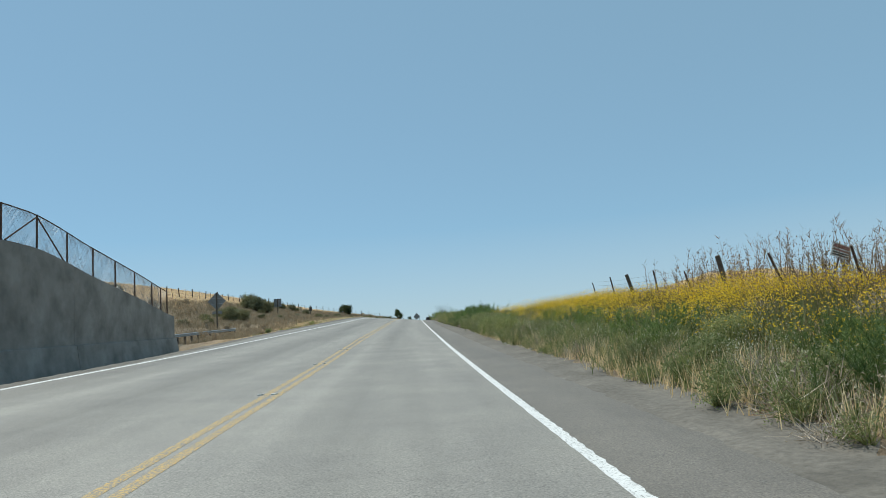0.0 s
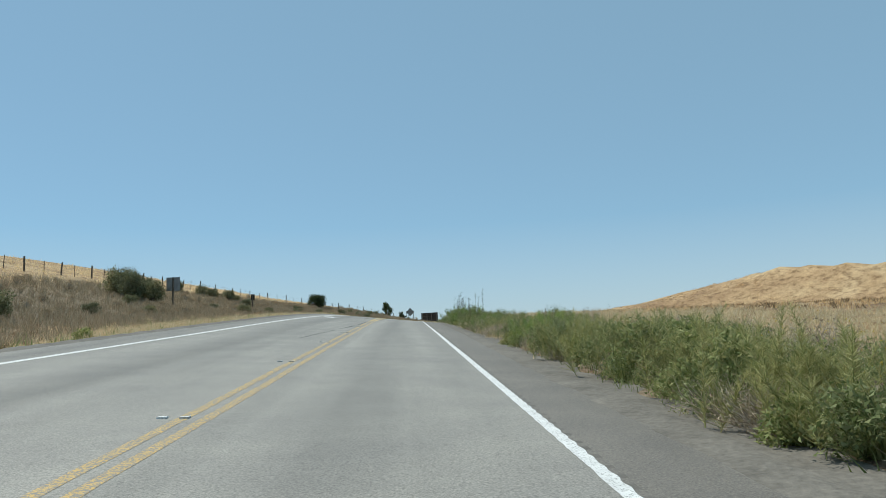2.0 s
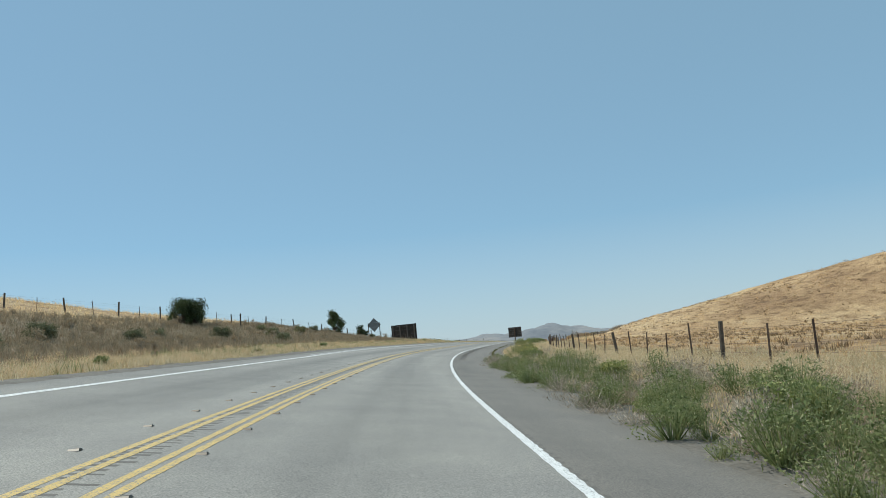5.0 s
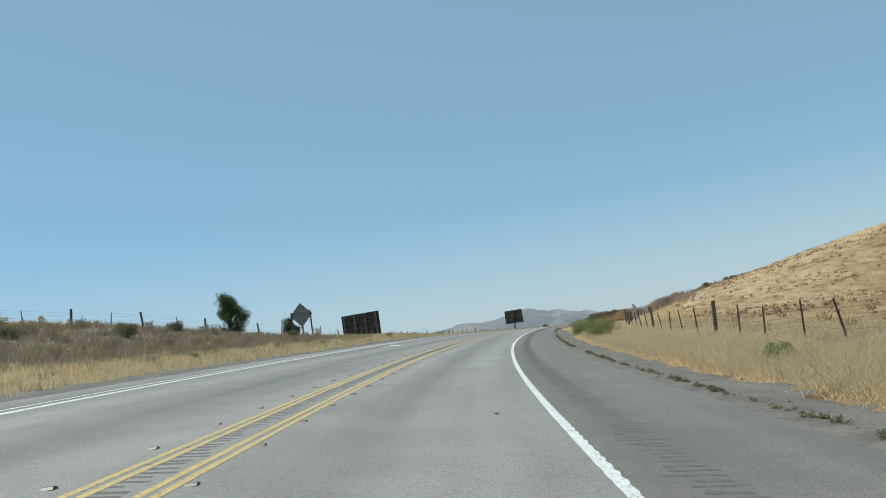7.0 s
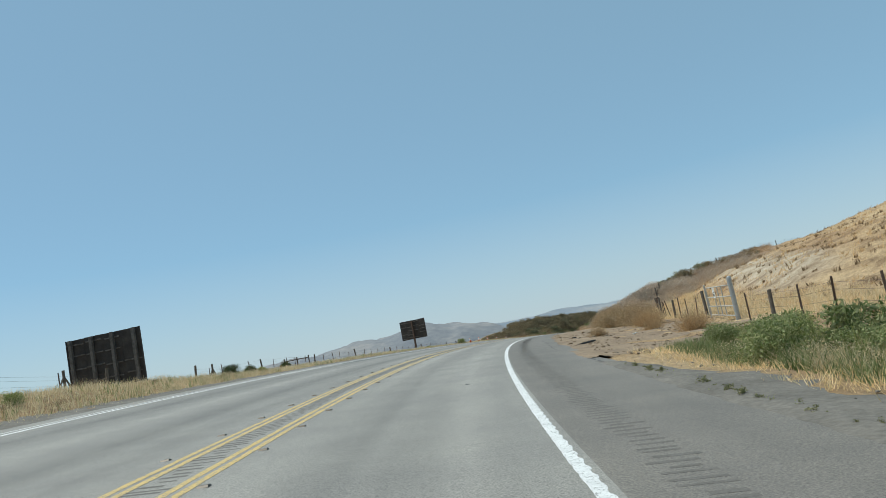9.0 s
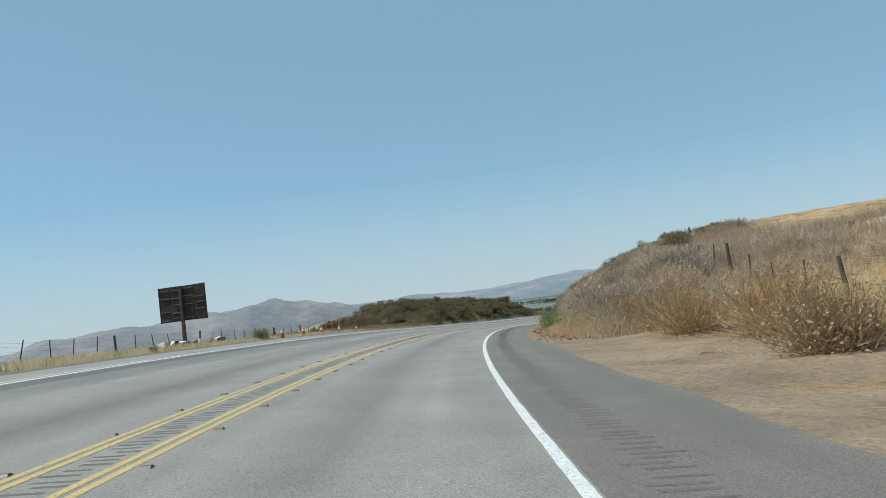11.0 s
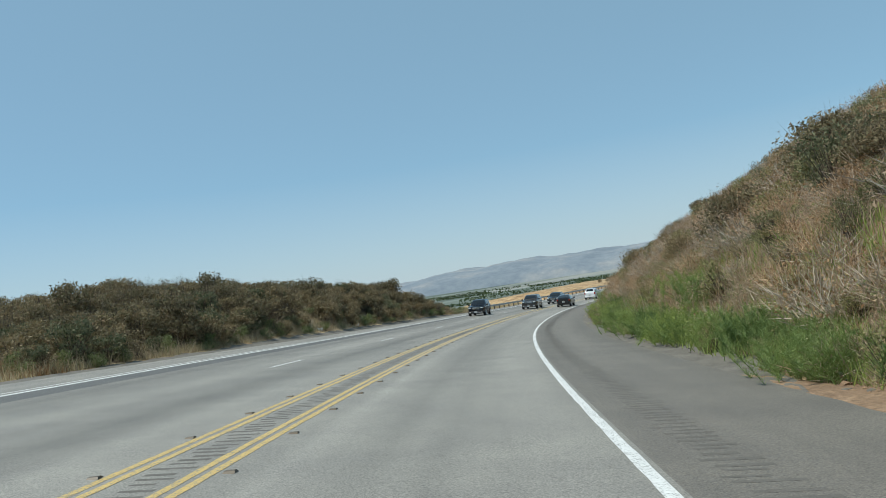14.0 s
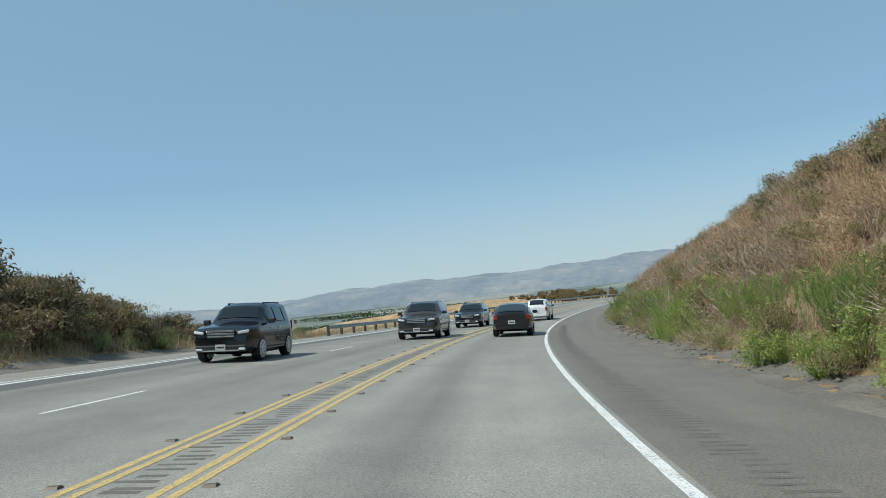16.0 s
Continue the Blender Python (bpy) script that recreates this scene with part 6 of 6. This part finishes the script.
def strip(name, s0, s1, off0, off1, up, mat, label, side=1, step=0.35):
    """A band of other ground beside the paving, with an uneven outer edge."""
    s, E = np.arange(s0, s1, step), EDGE_R if side > 0 else EDGE_L
    q = np.array([0, 0.12, 0.24, 0.36, 0.5, 0.68, 0.85, 1.0])
    rng = np.random.RandomState(int(s0) + 200)
    ends = np.clip(np.minimum(s - s0, s1 - s) / 6.0, 0.05, 1)
    outer = off0 + (off1 - off0) * ends * rng.uniform(0.8, 1.15, len(s))
    L_ = side * (np.interp(s, *E)[:, None] + off0 + (outer - off0)[:, None] * q)
    S_ = np.repeat(s[:, None], 8, 1)
    X, Y = plan(S_, L_)
    Z = ground(S_, L_) + up * (1 - q ** 6) + 0.012 * np.sin(S_ * 5.1) * np.sin(L_ * 7.3) * (q > 0) * (q < 1) - 0.05 * (q == 1)
    off = side * L_ - np.interp(s, *E)[:, None]
    spill = deck(S_, L_) - 0.012 + 0.05 * np.clip(1 + off / 0.45, 0, 1) + 0.004 * rng.normal(size=L_.shape)      # loose dirt thrown onto the paving
    Z = np.where(off < 0.12, spill, np.where(off < 0.5, np.maximum(Z, deck(S_, L_) - 0.01), Z))
    fc = grid_faces(len(s), 8)
    ob = mesh_object(name, np.stack([X, Y, Z], -1).reshape(-1, 3).tolist(), (fc[:, ::-1] if side > 0 else fc).tolist(), mat, smooth=True)
    return tagged(ob, label, "ground", kind="structure")


M_GRAVEL = mottled("grey_gutter_gravel", (0.115, 0.104, 0.087), (0.20, 0.182, 0.155), 1.2, 0.95, 14.0, 0.6, dist=0.03)
M_REDDIRT = mottled("reddish_bank_dirt", (0.18, 0.11, 0.065), (0.33, 0.22, 0.135), 0.9, 0.95, 10.0, 0.8, dist=0.06)
strip("gutter", 172, 265, -0.45, 1.35, 0.035, M_GRAVEL, "pale grey gutter strip beside the shoulder")
strip("dirt_pullout", 266, 331, -0.45, 7.6, 0.03, M_DIRT, "bare sandy dirt pullout by the gate")
strip("bank_dirt", 326, 392, -0.45, 1.15, 0.05, M_REDDIRT, "bare reddish dirt at the bank's foot")
strip("bank_gravel", 388, 520, -0.45, 1.1, 0.03, M_GRAVEL, "gravelly dirt at the bank's foot")
strip("verge_gravel_right", -14, 174, -0.45, 0.8, 0.03, M_GRAVEL, "crumbled grey edge of the shoulder")
strip("verge_dirt_left", -14, 480, -0.45, 1.0, 0.03, M_GRAVEL, "grey dusty edge of the road", side=-1)


# loose stones and clods
def rocks(name, n, s0, s1, off0, off1, size, mat, label, seed):
    rng = np.random.RandomState(seed)
    bm_src = bmesh.new()
    bmesh.ops.create_icosphere(bm_src, subdivisions=1, radius=1.0)
    base = np.array([v.co for v in bm_src.verts])
    fc = np.array([[v.index for v in f.verts] for f in bm_src.faces])
    bm_src.free()
    s = rng.uniform(s0, s1, n)
    l = np.interp(s, *EDGE_R) + rng.uniform(off0, off1, n)
    x, y = plan(s, l)
    z = ground(s, l)
    r = size * rng.lognormal(0, 0.5, n)
    V = base[None] * rng.uniform(0.7, 1.3, (n, len(base), 1)) * r[:, None, None] * np.array([1, 1, 0.6]) + np.stack([x, y, z + 0.03 + r * 0.2], -1)[:, None]
    F_ = (fc[None] + (np.arange(n) * len(base))[:, None, None]).reshape(-1, 3)
    ob = mesh_object(name, V.reshape(-1, 3).tolist(), F_.tolist(), mat)
    return tagged(ob, label, "stones", kind="stuff")


rocks("dirt_clods", 900, 266, 300, 0.2, 6.5, 0.035, M_DIRT, "clods and stones on the dirt pullout", 71)
rocks("bank_clods", 3200, 326, 392, 0.1, 2.2, 0.045, M_REDDIRT, "reddish clods at the foot of the bank", 72)
rocks("edge_stones", 1500, 388, 500, 0.0, 1.6, 0.035, M_GRAVEL, "small stones at the foot of the bank", 73)
rocks("gutter_stones", 500, 172, 268, 0.0, 1.3, 0.011, M_GRAVEL, "small stones in the gutter", 74)


def litter(s, l, size, mat, label, seed, turn=0.0):
    """A crumpled scrap lying flat."""
    rng = random.Random(seed)
    bm = bmesh.new()
    box(bm, (size[0], size[1], size[2]), Matrix(), 0.004)
    for v in bm.verts:
        v.co.z += rng.uniform(-0.5, 0.9) * size[2]
        v.co.x *= rng.uniform(0.85, 1.15)
    ob = part("litter", bm, mat)
    ob.matrix_world = spot(s, l, size[2] * 0.6 + 0.03, turn)
    return tagged(ob, label, "litter", "roadside litter")


litter(199.3, 4.9, (.45, .12, .02), M_SIGNWHITE, "torn white scrap in the gutter", 1, 0.4)
litter(229.6, 4.6, (.30, .10, .02), M_SIGNWHITE, "torn white scrap in the gutter", 2)
litter(275.5, 4.3, (.9, .12, .03), M_TAR, "strip of black tyre rubber on the shoulder", 3, 0.8)
litter(281, 7.0, (.5, .1, .03), M_SIGNWHITE, "pale scrap on the dirt pullout", 4, 1.2)
litter(285, 4.4, (.35, .25, .04), M_TAR, "dark flat scrap on the dirt", 5)
litter(363.5, 4.7, (.16, .12, .08), M_SIGNWHITE, "small white scrap at the bank's foot", 6)
litter(444, 5.4, (.25, .15, .06), M_SIGNWHITE, "small white scrap at the bank's foot", 7)
litter(437, 5.0, (.5, .12, .04), M_TAR, "dark scrap of rubber by the bank", 8, 0.5)
litter(404.5, 4.6, (.45, .2, .04), M_TAR, "dark scrap of rubber on the shoulder", 9, 1.0)
litter(429, -14.9, (.3, .2, .12), M_SIGNWHITE, "white bag under the low bank", 10)
litter(437, -14.8, (.2, .2, .10), M_SIGNWHITE, "white scrap under the low bank", 11)


# ---- cars ----
M_GLASS = plain("dark_car_glass", (0.012, 0.014, 0.016), 0.06, 0.0, 0.6)
M_TYRE = mottled("tyre_rubber", (0.015, 0.015, 0.015), (0.03, 0.03, 0.03), 8.0, 0.85)
M_RIM = plain("alloy_rim", (0.66, 0.67, 0.68), 0.35, 0.6)
M_CHROME = plain("chrome_trim", (0.82, 0.83, 0.84), 0.18, 1.0)
M_BLACKTRIM = plain("black_plastic_trim", (0.02, 0.02, 0.02), 0.6)
M_LAMP_CLEAR = plain("clear_headlamp", (0.78, 0.80, 0.82), 0.12, 0.0, 0.8)
M_LAMP_RED = plain("red_tail_lamp", (0.30, 0.02, 0.015), 0.2, 0.0, 0.6)
M_PLATE = plain("pale_plate", (0.6, 0.6, 0.58), 0.4)


def car_paint(name, colour, metal=0.0):
    m, nt, b = material(name)
    n = noise_node(nt, 2.0, 5)
    nt.links.new(ramp(nt, n.outputs["Fac"], [(0.3, [c * 0.9 for c in colour]), (0.7, [min(1, c * 1.1) for c in colour])]), b.inputs["Base Color"])
    b.inputs["Roughness"].default_value, b.inputs["Metallic"].default_value, b.inputs["Coat Weight"].default_value = 0.22, metal, 0.6
    return m


def car(name, s, l, facing, paint, label, shape, size, front_kit):
    """A car whose rear bumper (or front, if it comes towards us) stands at s. shape: rows of (place along the length, roof height, belt height), rear to front."""
    Lg, W, belt = size
    h = float(along(A_HEAD, s)) + (0 if facing > 0 else math.pi)
    x, y = plan(s, l)
    tilt = Matrix.Rotation(math.atan(float(along(A_B, s))) * facing, 4, 'Y') @ Matrix.Rotation(math.atan((float(along(A_Z, s + 3)) - float(along(A_Z, s - 3))) / 6) * facing, 4, 'X')
    m = Matrix.Translation((float(x), float(y), float(deck(s, l)))) @ Matrix.Rotation(h, 4, 'Z') @ tilt
    if facing < 0:
        m = m @ Matrix.Translation((0, -Lg, 0))
    g = thing(name, m, label, "car")
    ys, tops = np.array([p[0] for p in shape]) * Lg, np.array([p[1] for p in shape])
    st = np.unique(np.concatenate([ys, np.linspace(0, Lg, 40)]))
    top = np.interp(st, ys, tops)
    end = np.minimum(st, Lg - st)
    w = W / 2 * (0.80 + 0.20 * np.clip(end / 0.55, 0, 1) ** 0.5)
    zb = 0.22 + 0.16 * np.clip(1 - end / 0.6, 0, 1)
    rows = []
    for yy, t, ww, b in zip(st, top, w, zb):
        bz = min(belt, t - 0.03)
        cab = np.clip((t - belt) / 0.45, 0, 1)
        rw = ww * (0.93 - 0.19 * cab)
        half = [(ww * 0.86, b), (ww * 0.985, b + 0.12), (ww, (b + bz) / 2), (ww * 0.985, bz - 0.06), (ww * 0.955, bz), (rw, max(bz + 0.01, t - 0.09)), (rw * 0.86, t - 0.02), (rw * 0.45, t + 0.01)]
        rows.append([(-a, yy, z) for a, z in half] + [(0, yy, t + 0.018)] + [(a, yy, z) for a, z in half[::-1]])
    V = np.array(rows)
    n, k = V.shape[:2]
    F_ = grid_faces(n, k)[:, ::-1].tolist()
    flat = V.reshape(-1, 3).tolist()
    F_ += [tuple(range(k)), tuple(range(n * k - 1, n * k - k - 1, -1))]
    F_ += [(i * k, (i + 1) * k, (i + 1) * k + k - 1, i * k + k - 1) for i in range(n - 1)]
    body = mesh_object("body", flat, F_, paint, g, smooth=False)
    body.data.shade_smooth()
    body.data.set_sharp_from_angle(angle=radians(38))

    def glass(nm, i0, i1, j0, j1, shrink=0.93):
        pts = V[i0:i1 + 1, j0:j1 + 1]
        c = pts.reshape(-1, 3).mean(0)
        q = c + (pts - c) * shrink
        out = np.array([c[0], 0, c[2] - belt * 0.55])
        if abs(c[0]) < 0.2:
            out = np.array([0, -0.7 if c[1] < Lg / 2 else 0.7, 0.7])
        q = q + out / np.linalg.norm(out) * 0.022
        fc = grid_faces(q.shape[0], q.shape[1])[:, ::-1].tolist()
        mesh_object(nm, q.reshape(-1, 3).tolist(), fc, M_GLASS, g, smooth=True)

    roof = float(top.max())
    up = np.where(top > roof - 0.12)[0]
    i_r, i_f = int(up[0]), int(up[-1])
    low = np.where(top > belt + 0.10)[0]
    glass("rear_window", int(low[0]), i_r, 6, 10, 0.92)
    glass("windshield", i_f, int(low[-1]), 6, 10, 0.94)
    cuts = np.linspace(low[0] + 2, low[-1] - 2, 4).astype(int)
    for a, b in zip(cuts[:-1], cuts[1:]):
        glass("side_window", a, b, 4, 5, 0.86)
        glass("side_window", a, b, 11, 12, 0.86)
    R_ = 0.36 if roof > 1.6 else 0.32
    for yy in (0.19 * Lg, 0.80 * Lg):
        for sd in (-1, 1):
            wm = Matrix.Translation((sd * (W / 2 - 0.12), yy, R_)) @ Matrix.Rotation(radians(90), 4, 'Y')
            wheel = new("wheel")
            wheel.parent = g
            wheel.matrix_local = wm
            bm = bmesh.new()
            bmesh.ops.create_cone(bm, cap_ends=True, segments=28, radius1=R_, radius2=R_, depth=0.25)
            bmesh.ops.bevel(bm, geom=[e for e in bm.edges if abs(e.verts[0].co.z - e.verts[1].co.z) < 0.01], offset=0.03, segments=2, affect='EDGES')
            part("tyre", bm, M_TYRE, wheel, smooth=False)
            bm = bmesh.new()
            bmesh.ops.create_cone(bm, cap_ends=True, segments=20, radius1=R_ * 0.70, radius2=R_ * 0.70, depth=0.256)
            part("brake_disc", bm, M_BLACKTRIM, wheel)
            bm = bmesh.new()
            for q in range(5):
                box(bm, (R_ * 1.36, 0.062, 0.282), Matrix.Rotation(q * math.pi / 5, 4, 'Z'), 0.008)
            for q in range(20):
                box(bm, (0.035, R_ * 0.22, 0.276), Matrix.Rotation(q * math.pi / 10, 4, 'Z') @ Matrix.Translation((R_ * 0.69, 0, 0)))
            part("rim", bm, M_RIM, wheel)
    for sd in (-1, 1):
        bm = bmesh.new()
        box(bm, (0.22, 0.12, 0.15), Matrix.Translation((sd * (W / 2 + 0.09), 0.655 * Lg, belt + 0.07)), 0.03)
        part("mirror", bm, M_BLACKTRIM if roof > 1.6 else paint, g)
        bm = bmesh.new()
        box(bm, (0.17, 0.10, 0.30 if roof > 1.6 else 0.2), Matrix.Translation((sd * (W / 2 * 0.80), 0.045, belt - 0.12)) @ Matrix.Rotation(radians(10 * sd), 4, 'Z'), 0.02)
        part("tail_lamp", bm, M_LAMP_RED, g)
        bm = bmesh.new()
        box(bm, (0.38, 0.12, 0.16), Matrix.Translation((sd * (W / 2 * 0.71), Lg - 0.05, belt - 0.24)) @ Matrix.Rotation(radians(-14 * sd), 4, 'Z'), 0.035)
        lamp = part("headlamp", bm, M_GLASS, g, "clear headlamp in a dark housing")
        bm = bmesh.new()
        box(bm, (0.33, 0.05, 0.085), Matrix.Translation((sd * (W / 2 * 0.71), Lg + 0.005, belt - 0.225)) @ Matrix.Rotation(radians(-14 * sd), 4, 'Z') @ Matrix.Rotation(radians(-7 * sd), 4, 'Y'), 0.02)
        part("lens", bm, M_LAMP_CLEAR, lamp)
        bm = bmesh.new()
        box(bm, (0.20, 0.06, 0.07), Matrix.Translation((sd * W * 0.34, Lg + 0.045, 0.40)), 0.015)
        part("fog_lamp", bm, M_LAMP_CLEAR, g)
        bm = bmesh.new()
        box(bm, (0.03, Lg * 0.50, 0.05), Matrix.Translation((sd * (W / 2 - 0.012), Lg * 0.495, 0.40)), 0.01)
        part("side_sill", bm, M_BLACKTRIM, g)
        for yy in (0.40, 0.60):
            bm = bmesh.new()
            box(bm, (0.03, 0.16, 0.03), Matrix.Translation((sd * (W / 2 + 0.002), Lg * yy, belt - 0.14)), 0.01)
            part("door_handle", bm, M_CHROME if front_kit == "suv" else paint, g)
    for nm, yy, nudge in (("rear_bumper", 0.02, -1), ("front_bumper", Lg - 0.02, 1)):
        bm = bmesh.new()
        box(bm, (W * 0.80, 0.16, 0.20), Matrix.Translation((0, yy, 0.42)), 0.04)
        part(nm, bm, M_BLACKTRIM if front_kit == "suv" else paint, g)
    for yy, sd in ((-0.072, 1), (Lg + 0.072, -1)):
        bm = bmesh.new()
        box(bm, (0.31, 0.012, 0.16), Matrix.Translation((0, yy, belt - 0.34 if sd > 0 else 0.46)), 0.003)
        p = part("plate", bm, M_PLATE, g)
        bm = bmesh.new()
        box(bm, (0.22, 0.004, 0.05), Matrix.Translation((0, yy - 0.008 * sd, belt - 0.34 if sd > 0 else 0.46)))
        part("print_bar", bm, M_INK, p)
    bm = bmesh.new()
    box(bm, (W * 0.46, 0.07, 0.25), Matrix.Translation((0, Lg - 0.005, belt - 0.28)), 0.03)
    grille = part("grille", bm, M_BLACKTRIM, g)
    for z in (-0.075, 0.0, 0.075) if front_kit == "suv" else (0.0,):
        bm = bmesh.new()
        box(bm, (W * 0.42, 0.03, 0.045), Matrix.Translation((0, Lg + 0.035, belt - 0.27 + z)), 0.006)
        part("bar", bm, M_CHROME, grille)
    bm = bmesh.new()
    box(bm, (W * 0.6, 0.03, 0.04), Matrix.Translation((0, Lg + 0.07, 0.36)), 0.008)
    part("lower_trim", bm, M_CHROME if front_kit == "suv" else M_BLACKTRIM, g)
    if front_kit == "suv":
        for sd in (-1, 1):
            bm = bmesh.new()
            rod(bm, (sd * W * 0.30, Lg * 0.16, roof - 0.015), (sd * W * 0.30, Lg * 0.52, roof - 0.02), 0.022)
            part("roof_rail", bm, M_BLACKTRIM, g)
    return g


HATCH = [(0, .98), (.015, 1.06), (.05, 1.15), (.20, 1.42), (.34, 1.48), (.50, 1.47), (.60, 1.36), (.755, .98), (.90, .86), (.985, .72), (1, .64)]
SUV = [(0, 1.10), (.012, 1.20), (.05, 1.62), (.10, 1.75), (.30, 1.78), (.52, 1.76), (.60, 1.66), (.715, 1.18), (.80, 1.12), (.95, 1.04), (.99, .92), (1, .80)]
CROSS = [(0, 1.02), (.012, 1.12), (.06, 1.42), (.13, 1.60), (.30, 1.66), (.50, 1.65), (.59, 1.55), (.72, 1.10), (.82, 1.04), (.95, .95), (.99, .82), (1, .70)]
P_BLACK, P_WHITE, P_NAVY, P_GREY, P_DARK = car_paint("black_car_paint", (0.004, 0.004, 0.005)), car_paint("white_car_paint", (0.75, 0.76, 0.77), 0.0), car_paint("dark_blue_car_paint", (0.005, 0.007, 0.012)), car_paint("grey_brown_car_paint", (0.055, 0.052, 0.05), 0.2), car_paint("dark_grey_car_paint", (0.009, 0.010, 0.012))
car("hatchback", 466.7, -0.3, 1, P_BLACK, "black hatchback with dark windows on the road", HATCH, (4.48, 1.76, 0.98), "plain")
car("crossover", 490.7, -0.75, 1, P_WHITE, "white crossover seen from behind on the road", CROSS, (4.6, 1.85, 1.03), "plain")
car("suv", 455.3, -8.35, -1, P_NAVY, "dark blue sport utility with chrome grille", SUV, (3.95, 1.92, 1.12), "suv")
car("large_suv", 467.6, -4.75, -1, P_GREY, "grey-brown large sport utility, coming towards us", SUV, (4.5, 2.0, 1.14), "suv")
car("oncoming_suv", 483.2, -4.8, -1, P_DARK, "dark grey sport utility coming towards us", CROSS, (4.7, 1.9, 1.05), "suv")
